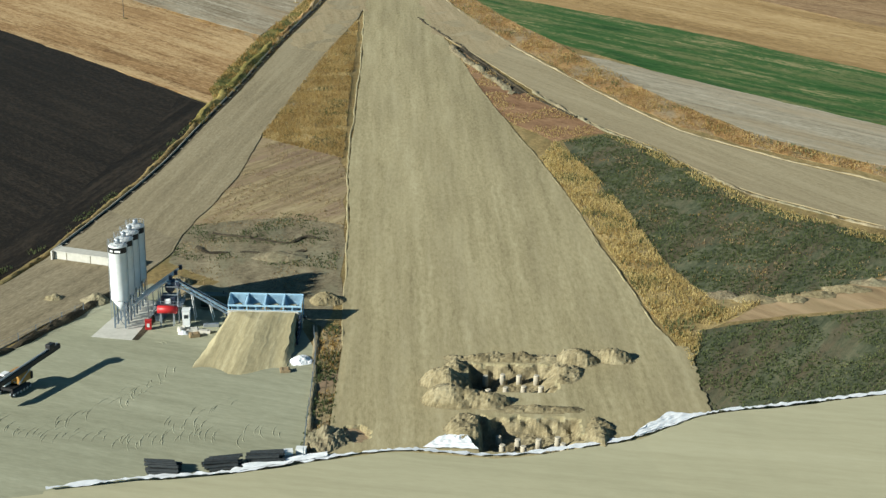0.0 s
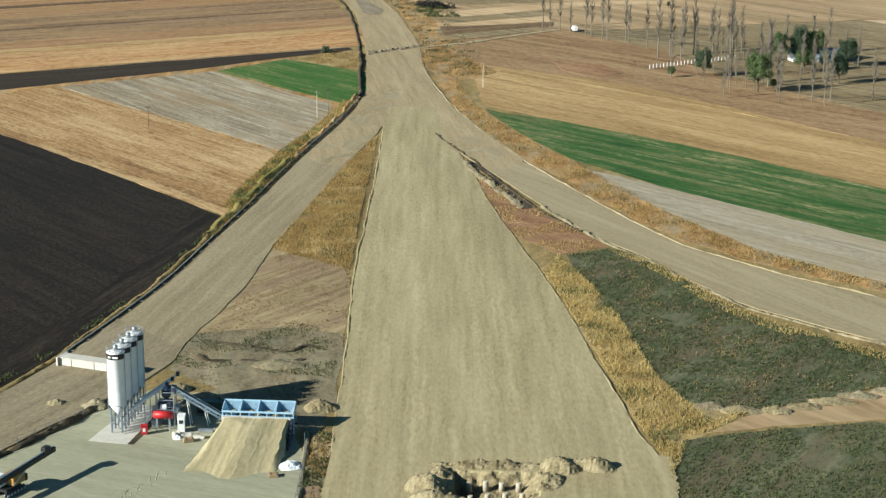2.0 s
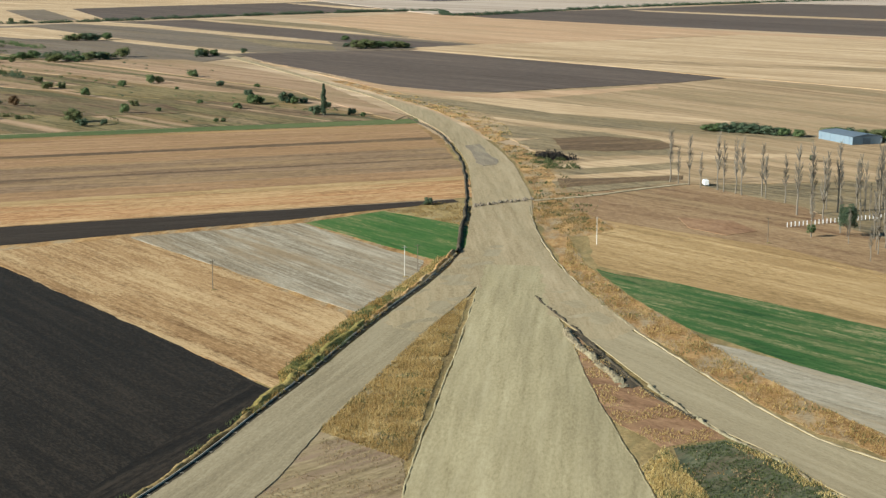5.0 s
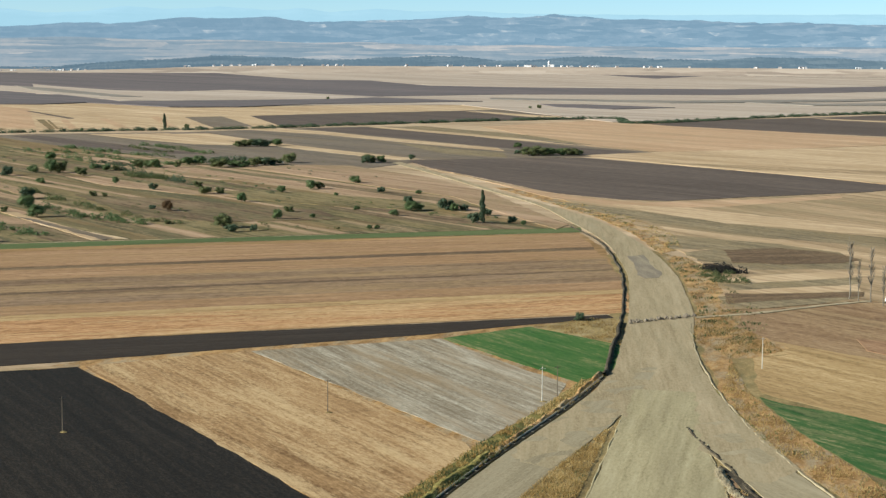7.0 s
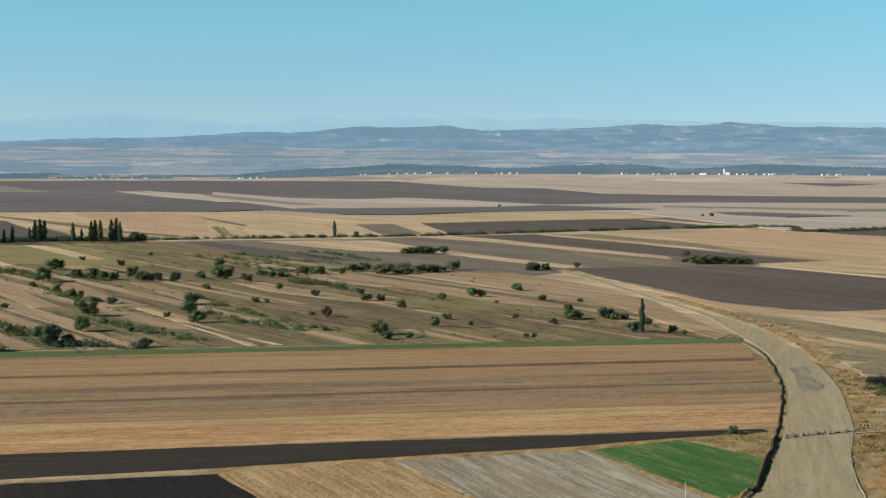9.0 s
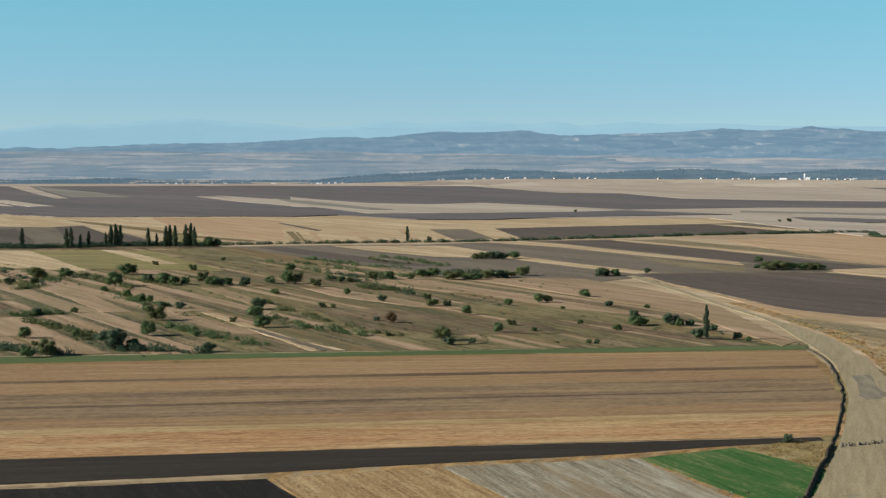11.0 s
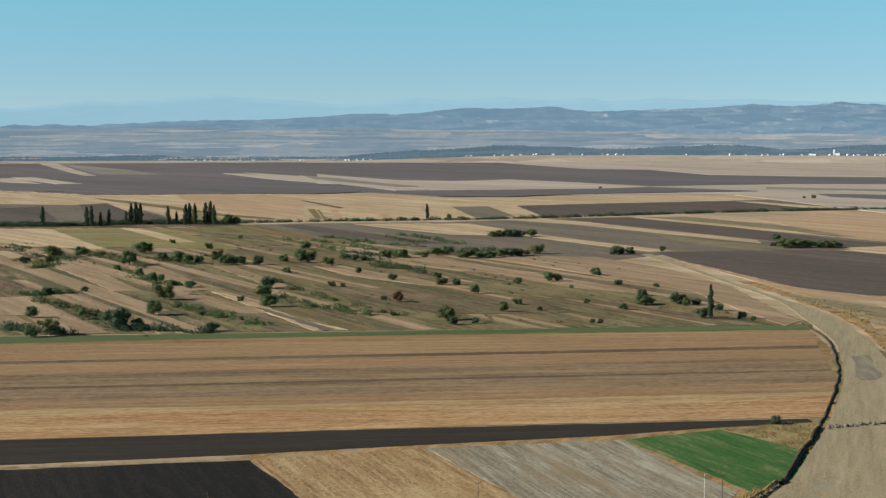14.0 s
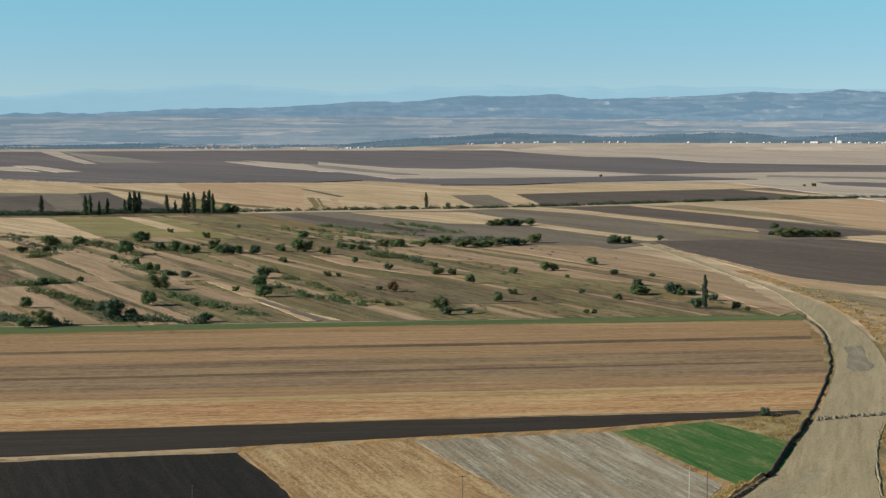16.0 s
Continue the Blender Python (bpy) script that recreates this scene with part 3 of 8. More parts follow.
slab("stubble_strip", [(-312, 473), (-233, 521), (-159, 569), (-47, 637), (-40, 595), (-144, 532), (-213, 487), (-285, 442)], STRIP_D, 0.36, "long strip of cut stubble across the field", 1.2, thick=0.5)


def strips(poly, turn, seed, choices, top, name, label, wide=(4, 15), keep=0.86):
    """Parallel field strips across an area: each runs from edge to edge, cut once or twice."""
    r = random.Random(seed)
    d = Vector((-math.sin(radians(turn)), math.cos(radians(turn))))
    s = Vector((d.y, -d.x))
    area = [Vector(p) for p in poly]

    def ends(o):
        cuts = []
        for a, b in zip(area, area[1:] + area[:1]):
            u, v = a.dot(s) - o, b.dot(s) - o
            if u * v < 0:
                cuts.append(a.lerp(b, u / (u - v)).dot(d))
        return (min(cuts), max(cuts)) if len(cuts) > 1 else None

    o, stop, k = min(p.dot(s) for p in area) + 1, max(p.dot(s) for p in area) - 1, 0
    while o < stop:
        w = r.uniform(*wide) * (0.6 if r.random() < 0.4 else 1.0)
        a, b = ends(o), ends(min(o + w, stop))
        if a and b:
            marks = [0.0] + sorted(r.random() for _ in range(r.randrange(1, 4))) + [1.0]
            for t0, t1 in zip(marks, marks[1:]):
                if r.random() < keep and t1 - t0 > 0.06:
                    q = [s * o + d * (a[0] + (a[1] - a[0]) * t0), s * o + d * (a[0] + (a[1] - a[0]) * t1), s * (o + w) + d * (b[0] + (b[1] - b[0]) * t1), s * (o + w) + d * (b[0] + (b[1] - b[0]) * t0)]
                    slab(name, [tuple(p) for p in q], r.choice(choices), top + 0.012 * (k % 6), label, 1.0, "pasture")
                    k += 1
        o += w


strips([(-469, 639), (-407, 671), (-259, 755), (-96, 850), (-158, 960), (-224, 1046), (-342, 1247), (-402, 1316), (-440, 1330), (-619, 1560), (-806, 1460), (-1050, 1280)], 48, 5, [PAST_A, PAST_A, PAST_A, PAST_B, PAST_B, PAST_C, OLIVE, BROWNM], 0.30, "pasture_strip", "narrow strip of dry pasture grass")
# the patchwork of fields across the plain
slab("stubble_field", [(-2682, 3230), (-2159, 3615), (-1573, 3919), (-1035, 4103), (-558, 4202), (-267, 4234), (319, 4237), (516, 2378), (148, 2453), (-47, 2194), (-229, 1973), (-510, 2455), (-686, 2380), (-844, 2220), (-999, 2376), (-1074, 2266), (-1234, 2174), (-1355, 2098), (-1570, 2189), (-1921, 2348)], TANF, 0.32, "stubble field paled by haze far across the plain", 1.2, thick=0.5, far=True)
slab("ploughed_field", [(-2682, 3230), (-2359, 3483), (-2114, 3643), (-1852, 3789), (-1469, 3040), (-1751, 3238), (-1318, 2744), (-1074, 2266), (-1234, 2174), (-1355, 2098), (-1570, 2189), (-1921, 2348)], DARKF, 0.38, "hazed dark ploughed field far across the plain", 1.2, thick=0.5, far=True)
slab("ploughed_field", [(-1876, 3776), (-1852, 3789), (-1679, 3872), (-1463, 3963), (-1217, 4050), (-904, 4136), (-558, 4202), (-303, 4206), (-517, 3787), (-904, 4136), (-1100, 4087), (-1217, 4050), (-881, 2928), (-1079, 3060), (-1138, 2928), (-1260, 2949), (-1458, 3116), (-1611, 3266)], DARKF, 0.44, "hazed dark ploughed field far across the plain", 1.2, thick=0.5, far=True)
slab("fallow_field", [(-1256, 4037), (-904, 4136), (-748, 4170), (-904, 4136), (-1256, 4037)], GREYF, 0.50, "hazed grey fallow field far across the plain", 1.2, thick=0.5, far=True)
slab("stubble_field", [(-1450, 3968), (-1347, 4006), (-1217, 4050), (-1100, 4085), (-904, 4136), (-979, 3662), (-1125, 3678)], TANF, 0.56, "stubble field paled by haze far across the plain", 1.2, thick=0.5, far=True)
slab("ploughed_field", [(-1125, 3678), (-988, 3693), (-800, 3450), (-622, 3411), (-199, 3445), (215, 3813), (766, 4152), (766, 4152), (201, 3526), (-177, 3116), (-539, 2999), (-727, 2784), (-890, 2924)], DARKF, 0.62, "hazed dark ploughed field far across the plain", 1.2, thick=0.5, far=True)
slab("stubble_field", [(-988, 3693), (-904, 4136), (-558, 4202), (-223, 3804), (648, 4172), (217, 3845), (-201, 3478), (-635, 3474), (-808, 3481)], TANF, 0.68, "stubble field paled by haze far across the plain", 1.2, thick=0.5, far=True)
slab("stubble_field", [(-2418, 3446), (-2383, 3471), (-1894, 2918), (-1914, 2908)], TANF, 0.74, "stubble field paled by haze far across the plain", 1.2, thick=0.5, far=True)
slab("fallow_field", [(-2377, 3475), (-2042, 3242), (-1809, 3030), (-1921, 2976)], GREYF, 0.80, "hazed grey fallow field far across the plain", 1.2, thick=0.5, far=True)
slab("stubble_field", [(-1734, 3138), (-1697, 3154), (-1394, 2892), (-1264, 2767), (-983, 2464), (-1020, 2421), (-1238, 2670), (-1512, 2913)], TANF, 0.86, "stubble field paled by haze far across the plain", 1.2, thick=0.5, far=True)
slab("stubble_field", [(-1984, 2767), (-1945, 2786), (-1658, 2528), (-1678, 2485)], TANF, 0.92, "stubble field paled by haze far across the plain", 1.2, thick=0.5, far=True)
slab("stubble_field", [(-2020, 2679), (-1935, 2720), (-1724, 2500), (-1846, 2551), (-1900, 2527)], TANF, 0.98, "stubble field paled by haze far across the plain", 1.2, thick=0.5, far=True)
slab("ploughed_field", [(-1819, 2425), (-1656, 2361), (-1450, 2185), (-1492, 2168), (-1668, 2233)], DARKF, 1.04, "hazed dark ploughed field far across the plain", 1.2, thick=0.5, far=True)
slab("fallow_field", [(-1546, 3114), (-1385, 2968), (-1065, 2610), (-1107, 2592), (-1394, 2892)], GREYF, 1.10, "hazed grey fallow field far across the plain", 1.2, thick=0.5, far=True)
slab("stubble_field", [(-2113, 3643), (-2008, 3705), (-1876, 3776), (-1949, 3738)], TANF, 1.16, "stubble field paled by haze far across the plain", 1.2, thick=0.5, far=True)
slab("ploughed_field", [(-1324, 2669), (-1238, 2670), (-1009, 2398), (-872, 2511), (-761, 2616), (-711, 2728), (-511, 2608), (-639, 2475), (-715, 2393), (-773, 2250), (-858, 2214), (-1035, 2334), (-1064, 2246), (-1172, 2225)], DARKF, 1.22, "hazed dark ploughed field far across the plain", 1.2, thick=0.5, far=True)
slab("ploughed_field", [(-408, 2517), (-334, 2518), (-204, 2444), (-279, 2352), (-366, 2411)], DARKF, 1.28, "hazed dark ploughed field far across the plain", 1.2, thick=0.5, far=True)
slab("fallow_field", [(-277, 4208), (234, 4214), (645, 4172), (646, 4172), (234, 4214), (-183, 4214)], GREYF, 1.34, "hazed grey fallow field far across the plain", 1.2, thick=0.5, far=True)
slab("fallow_field", [(-535, 2783), (-240, 2739), (20, 2923), (180, 3109), (176, 3012), (20, 2804), (-230, 2632), (-518, 2697)], GREYF, 1.40, "hazed grey fallow field far across the plain", 1.2, thick=0.5, far=True)
slab("fallow_field", [(-200, 2783), (-5, 2685), (165, 2799), (581, 3118), (559, 2996), (158, 2665), (-20, 2603)], GREYF, 1.46, "hazed grey fallow field far across the plain", 1.2, thick=0.5, far=True)
slab("stubble_field", [(-1601, 2149), (-1554, 2168), (-1355, 2098), (-1223, 2154), (-1074, 2266), (-989, 2353), (-836, 2201), (-686, 2380), (-510, 2455), (-400, 2385), (-458, 2235), (-596, 2099), (-667, 1997), (-549, 1756), (-671, 1653), (-735, 1602), (-879, 1505), (-980, 1416), (-997, 1387)], TANM, 0.72, "pale gold stubble field on the plain", 1.2, thick=0.5)
slab("fallow_field", [(-1309, 1780), (-1270, 1796), (-1168, 1804), (-1162, 1880), (-1002, 1708), (-838, 1522), (-980, 1416), (-997, 1387)], GREYM, 0.74, "grey fallow field on the plain", 1.2, thick=0.5)
slab("ploughed_field", [(-1189, 1629), (-1191, 1692), (-1186, 1761), (-960, 1483), (-987, 1424), (-1004, 1395)], DARKM, 0.76, "dark ploughed field on the plain", 1.2, thick=0.5)
slab("ploughed_field", [(-1171, 1820), (-1152, 1865), (-1000, 1694), (-849, 1529), (-922, 1486)], DARKM, 0.78, "dark ploughed field on the plain", 1.2, thick=0.5)
slab("stubble_field", [(-1199, 1942), (-982, 1672), (-996, 1666), (-1158, 1862)], TANM, 0.80, "pale gold stubble field on the plain", 1.2, thick=0.5)
slab("pasture", [(-1301, 2028), (-1207, 1960), (-1052, 1835), (-880, 1672), (-788, 1617), (-777, 1584), (-878, 1645), (-1024, 1778), (-1182, 1910)], BROWNM, 0.82, "brown dry weedy strip on the plain", 1.2, thick=0.5)
slab("stubble_field", [(-1226, 2129), (-1109, 2178), (-1010, 2106), (-767, 1638), (-805, 1636), (-900, 1706), (-1071, 1918)], PINKM, 0.84, "reddish stubble field on the plain", 1.2, thick=0.5)
slab("grass_field", [(-842, 1520), (-933, 1692), (-917, 1699), (-833, 1585), (-807, 1535)], YELLOWG, 0.86, "yellow green grass field by the hedge", 1.2, thick=0.5)
slab("ploughed_field", [(-979, 2035), (-972, 2038), (-829, 1861), (-829, 1844)], DARKM, 0.88, "dark ploughed field on the plain", 1.2, thick=0.5)
slab("pasture", [(-856, 1817), (-848, 1820), (-739, 1625), (-745, 1622)], BROWNM, 0.90, "brown dry weedy strip on the plain", 1.2, thick=0.5)
slab("pasture", [(-839, 1808), (-836, 1809), (-735, 1626), (-738, 1625)], BROWNM, 0.92, "brown dry weedy strip on the plain", 1.2, thick=0.5)
slab("stubble_field", [(-806, 1870), (-797, 1874), (-688, 1684), (-697, 1681)], PINKM, 0.94, "reddish stubble field on the plain", 1.2, thick=0.5)
slab("stubble_field", [(-825, 1814), (-818, 1817), (-730, 1654), (-737, 1651)], PINKM, 0.96, "reddish stubble field on the plain", 1.2, thick=0.5)
slab("stubble_field", [(-770, 1936), (-761, 1940), (-647, 1715), (-657, 1711)], PINKM, 0.98, "reddish stubble field on the plain", 1.2, thick=0.5)
slab("fallow_field", [(-727, 1937), (-692, 1969), (-574, 1746), (-610, 1718)], GREYM, 1.00, "grey fallow field on the plain", 1.2, thick=0.5)
slab("ploughed_field", [(-667, 1997), (-596, 2099), (-462, 2253), (-393, 2204), (-242, 2060), (-365, 1977), (-484, 1825), (-552, 1768)], DARKM, 1.02, "dark ploughed field on the plain", 1.2, thick=0.5)
slab("ploughed_field", [(-192, 1926), (-110, 2089), (-13, 2188), (144, 2390), (614, 2849), (349, 1575), (111, 1726), (-34, 1817), (-127, 1891)], DARKM, 1.04, "dark ploughed field on the plain", 1.2, thick=0.5)
slab("stubble_field", [(-12, 2171), (129, 2086), (372, 1953), (365, 1914), (127, 2040), (8, 2127)], TANM, 1.06, "pale gold stubble field on the plain", 1.2, thick=0.5)
slab("fallow_field", [(-462, 2253), (-410, 2359), (-274, 2273), (-233, 2002), (-246, 2090), (-341, 2152)], GREYM, 1.08, "grey fallow field on the plain", 1.2, thick=0.5)
slab("stubble_field", [(-458, 2235), (-427, 2228), (-338, 2135), (-258, 2069), (-342, 2083)], TANM, 1.10, "pale gold stubble field on the plain", 1.2, thick=0.5)
slab("fallow_field", [(-775, 1470), (-705, 1543), (-600, 1610), (-533, 1711), (-469, 1777), (-399, 1806), (-259, 1605), (-121, 1434), (-171, 1361), (-271, 1295), (-302, 1173), (-391, 1181), (-502, 1281), (-630, 1355)], GREYM, 1.12, "grey fallow field on the plain", 1.2, thick=0.5)
slab("stubble_field", [(-348, 1822), (-250, 2028), (-159, 1908), (-34, 1817), (109, 1685), (349, 1575), (342, 1542), (107, 1645), (-38, 1506), (-122, 1442), (-187, 1505), (-255, 1638)], PINKM, 1.14, "reddish stubble field on the plain", 1.2, thick=0.5)
slab("fallow_field", [(-462, 1754), (-410, 1815), (-342, 1743), (-272, 1671), (-178, 1508), (-96, 1411), (-259, 1605), (-386, 1689)], STRIP_F, 1.16, "weedy fallow strip on the plain", 1.2, thick=0.5)
slab("stubble_field", [(-460, 1781), (-450, 1785), (-325, 1670), (-257, 1596), (-224, 1548), (-132, 1446), (-256, 1568), (-386, 1689)], TANM, 1.18, "pale gold stubble field on the plain", 1.2, thick=0.5)
slab("ploughed_field", [(-516, 1731), (-460, 1768), (-316, 1631), (-194, 1486), (-135, 1430), (-168, 1369), (-200, 1401), (-252, 1456), (-364, 1570), (-482, 1684)], DARKM, 1.20, "dark ploughed field on the plain", 1.2, thick=0.5)
slab("stubble_field", [(-581, 1691), (-533, 1711), (-478, 1674), (-359, 1553), (-256, 1454), (-242, 1413), (-345, 1502), (-459, 1614)], TANM, 1.22, "pale gold stubble field on the plain", 1.2, thick=0.5)
slab("stubble_field", [(-600, 1576), (-569, 1601), (-466, 1479), (-366, 1376), (-280, 1297), (-298, 1283), (-394, 1372), (-516, 1496)], TANM, 1.24, "pale gold stubble field on the plain", 1.2, thick=0.5)
slab("fallow_field", [(-361, 1505), (-288, 1432), (-238, 1392), (-225, 1334), (-281, 1367)], STRIP_F, 1.26, "weedy fallow strip on the plain", 1.2, thick=0.5)
slab("stubble_field", [(-670, 1547), (-604, 1586), (-516, 1496), (-462, 1426), (-513, 1423), (-594, 1483)], TANM, 1.28, "pale gold stubble field on the plain", 1.2, thick=0.5)
slab("pasture", [(-760, 1465), (-736, 1486), (-538, 1296), (-571, 1282)], BROWNM, 1.30, "brown dry weedy strip on the plain", 1.2, thick=0.5)
slab("ploughed_field", [(-721, 1492), (-701, 1512), (-514, 1353), (-453, 1301), (-491, 1300), (-595, 1370)], DARKM, 1.32, "dark ploughed field on the plain", 1.2, thick=0.5)
slab("ploughed_field", [(-291, 1280), (-237, 1321), (-170, 1354), (-67, 1266), (5, 1203), (69, 1134), (37, 1091), (-27, 1038), (-69, 1000), (-95, 1001), (-139, 1032), (-197, 1124), (-252, 1205)], DARKM, 1.34, "dark ploughed field on the plain", 1.2, thick=0.5)
slab("stubble_field", [(-178, 1380), (-122, 1442), (-38, 1506), (23, 1557), (107, 1645), (342, 1542), (228, 998), (82, 1137), (69, 1138), (5, 1208), (-68, 1272)], TANM, 1.36, "pale gold stubble field on the plain", 2.6, thick=0.5)
slab("stubble_field", [(-109, 1317), (-29, 1301), (88, 1263), (275, 1221), (267, 1182), (86, 1230), (-27, 1254)], STUBM, 1.38, "grey gold stubble field on the plain", 2.6, thick=0.5)
slab("stubble_field", [(-268, 1223), (-193, 1106), (-135, 1010), (-90, 917), (-49, 794), (-20, 702), (-12, 607), (31, 639), (57, 643), (182, 687), (254, 989), (68, 1129), (37, 1087), (-27, 1034), (-69, 997), (-95, 998), (-138, 1028), (-196, 1119)], STUBM, 1.40, "grey gold stubble field on the plain", 2.6, thick=0.5)
slab("stubble_field", [(-233, 1176), (-193, 1106), (-148, 1042), (-100, 992), (-81, 986), (-23, 1023), (24, 1063), (24, 1047), (-36, 974), (-80, 949), (-134, 999)], PINKM, 1.42, "reddish stubble field on the plain", 1.2, thick=0.5)
slab("fallow_field", [(-139, 990), (-109, 965), (-75, 934), (-30, 885), (24, 853), (50, 840), (66, 827), (97, 808), (94, 782), (65, 798), (29, 811), (-14, 829), (-63, 877), (-90, 914)], STRIP_F, 1.44, "weedy fallow strip on the plain", 2.6, thick=0.5)
slab("stubble_field", [(-98, 972), (-56, 961), (-4, 921), (46, 885), (66, 856), (24, 858), (-30, 888), (-75, 937)], TANM, 1.46, "pale gold stubble field on the plain", 2.6, thick=0.5)
slab("stubble_field", [(-59, 864), (-14, 824), (20, 791), (63, 756), (62, 749), (20, 778), (-15, 809), (-55, 849)], TANM, 1.48, "pale gold stubble field on the plain", 2.6, thick=0.5)
slab("fallow_field", [(-52, 827), (-23, 814), (0, 802), (-11, 777), (-45, 773)], STRIP_F, 1.50, "weedy fallow strip on the plain", 2.6, thick=0.5)
slab("fallow_field", [(-39, 762), (0, 802), (24, 779), (31, 755), (31, 725), (-8, 712), (-30, 734)], STRIP_F, 1.52, "weedy fallow strip on the plain", 2.6, thick=0.5)
slab("stubble_field", [(-19, 680), (3, 702), (36, 724), (61, 732), (90, 739), (89, 728), (61, 721), (33, 704), (-6, 670)], TANM, 1.54, "pale gold stubble field on the plain", 2.6, thick=0.5)
slab("fallow_field", [(-16, 666), (33, 702), (31, 682), (-9, 653)], STRIP_F, 1.56, "weedy fallow strip on the plain", 2.6, thick=0.5)
slab("stubble_field", [(-15, 651), (31, 681), (31, 664), (-4, 642)], TANM, 1.58, "pale gold stubble field on the plain", 2.6, thick=0.5)
slab("fallow_field", [(-14, 637), (31, 662), (33, 645), (-1, 613), (-12, 613)], STRIP_F, 1.60, "weedy fallow strip on the plain", 2.6, thick=0.5)
slab("pasture_strip", [(-1017, 1412), (-873, 1496), (-781, 1523), (-755, 1489), (-822, 1418), (-960, 1339)], PAST_C, 1.62, "brown weedy strip of pasture", 1.2, thick=0.5)
slab("grass_field", [(-938, 1328), (-831, 1394), (-783, 1404), (-586, 1189), (-690, 1173), (-738, 1167), (-811, 1166)], YELLOWG, 1.64, "yellow green grass field by the hedge", 1.2, thick=0.5)
slab("stubble_field", [(-944, 1336), (-883, 1362), (-679, 1149), (-750, 1155), (-839, 1201)], TANM, 1.66, "pale gold stubble field on the plain", 1.2, thick=0.5)
slab("stubble_field", [(-829, 1394), (-812, 1402), (-658, 1245), (-675, 1238)], TANM, 1.68, "pale gold stubble field on the plain", 1.2, thick=0.5)
slab("pasture_strip", [(-788, 1412), (-760, 1444), (-575, 1250), (-589, 1230)], PAST_B, 1.70, "greenish strip of rough pasture", 1.2, thick=0.5)
slab("stubble_field", [(-753, 1105), (-730, 1101), (-628, 1008), (-639, 1004)], TANM, 1.72, "pale gold stubble field on the plain", 1.2, thick=0.5)
slab("pasture_strip", [(-530, 796), (-504, 820), (-369, 692), (-390, 681), (-448, 739), (-474, 725)], PAST_A, 1.74, "pale tan strip of cut pasture", 1.2, thick=0.5)
slab("pasture_strip", [(-495, 838), (-481, 833), (-338, 705), (-349, 700)], PAST_A, 1.76, "pale tan strip of cut pasture", 1.2, thick=0.5)
slab("pasture_strip", [(-621, 1001), (-596, 1006), (-466, 868), (-481, 862)], PAST_A, 1.78, "pale tan strip of cut pasture", 1.2, thick=0.5)
slab("pasture_strip", [(-574, 1015), (-553, 1024), (-433, 890), (-445, 877)], PAST_A, 1.80, "pale tan strip of cut pasture", 1.2, thick=0.5)
slab("stubble_field", [(-429, 880), (-419, 877), (-312, 769), (-280, 746), (-292, 736), (-320, 766), (-376, 825)], TANM, 1.82, "pale gold stubble field on the plain", 1.2, thick=0.5)
slab("fallow_field", [(-372, 820), (-362, 815), (-285, 744), (-288, 738)], GREYM, 1.84, "grey fallow field on the plain", 1.2, thick=0.5)
slab("pasture_strip", [(-521, 1037), (-508, 1043), (-404, 925), (-409, 915)], PAST_A, 1.86, "pale tan strip of cut pasture", 1.2, thick=0.5)
slab("pasture_strip", [(-559, 1257), (-509, 1235), (-393, 1134), (-305, 1069), (-357, 1066), (-436, 1116)], PAST_A, 1.88, "pale tan strip of cut pasture", 1.2, thick=0.5)
slab("pasture_strip", [(-398, 943), (-345, 934), (-237, 893), (-214, 852), (-265, 824), (-314, 833)], PAST_C, 1.90, "brown weedy strip of pasture", 1.2, thick=0.5)
slab("pasture_strip", [(-460, 1063), (-420, 1050), (-338, 985), (-284, 952), (-336, 962), (-408, 1007)], PAST_A, 1.92, "pale tan strip of cut pasture", 1.2, thick=0.5)
slab("pasture_strip", [(-393, 1186), (-340, 1215), (-306, 1188), (-255, 1134), (-171, 1000), (-189, 993), (-247, 1044), (-330, 1128)], PAST_A, 1.94, "pale tan strip of cut pasture", 1.2, thick=0.5)
slab("pasture_strip", [(-338, 1210), (-315, 1214), (-234, 1123), (-172, 1018), (-103, 857), (-105, 836), (-153, 922), (-188, 989), (-248, 1048)], PAST_A, 1.96, "pale tan strip of cut pasture", 1.2, thick=0.5)
slab("pasture_strip", [(-334, 991), (-279, 994), (-194, 954), (-164, 908), (-239, 918), (-298, 946)], PAST_B, 1.98, "greenish strip of rough pasture", 1.2, thick=0.5)
# middle fields
slab("stubble_field", [(-400, 641), (-252, 736), (-92, 826), (-72, 765), (-58, 690), (-47, 630), (-45, 592), (-143, 531), (-252, 461), (-420, 355), (-560, 545)], STUBBLE_N, 0.25, "harvested stubble field in long gold and brown strips", 0.8)
slab("green_verge", [(-560, 570), (-405, 666), (-258, 751), (-95, 848), (-92, 828), (-252, 737), (-390, 645), (-560, 548)], GREENBAND, 0.45, "long green grass strip beside the stubble field", 0.8)
slab("ploughed_strip", [(-420, 352), (-252, 461), (-143, 530), (-47, 588), (-44, 582), (-74, 557), (-93, 537), (-130, 508), (-176, 470), (-229, 431), (-400, 320)], PLOUGH_B, 0.4, "narrow strip of dark ploughed soil", 0.6)
slab("field_track", [(-405, 312), (-229, 428), (-172, 466), (-171, 463), (-230, 424), (-405, 307)], STUBM, 0.44, "pale dry grass track between ploughed fields", 0.5)
slab("ploughed_field", [(-171, 463), (-132, 421), (-109, 396), (-53.5, 330), (-53.6, 315), (-57.6, 284), (-61.6, 261), (-67.6, 233), (-74.8, 211), (-91.5, 181), (-114, 150), (-330, 60), (-420, 290)], PLOUGH, 0.3, "large field of dark ploughed soil with furrows", 0.7)
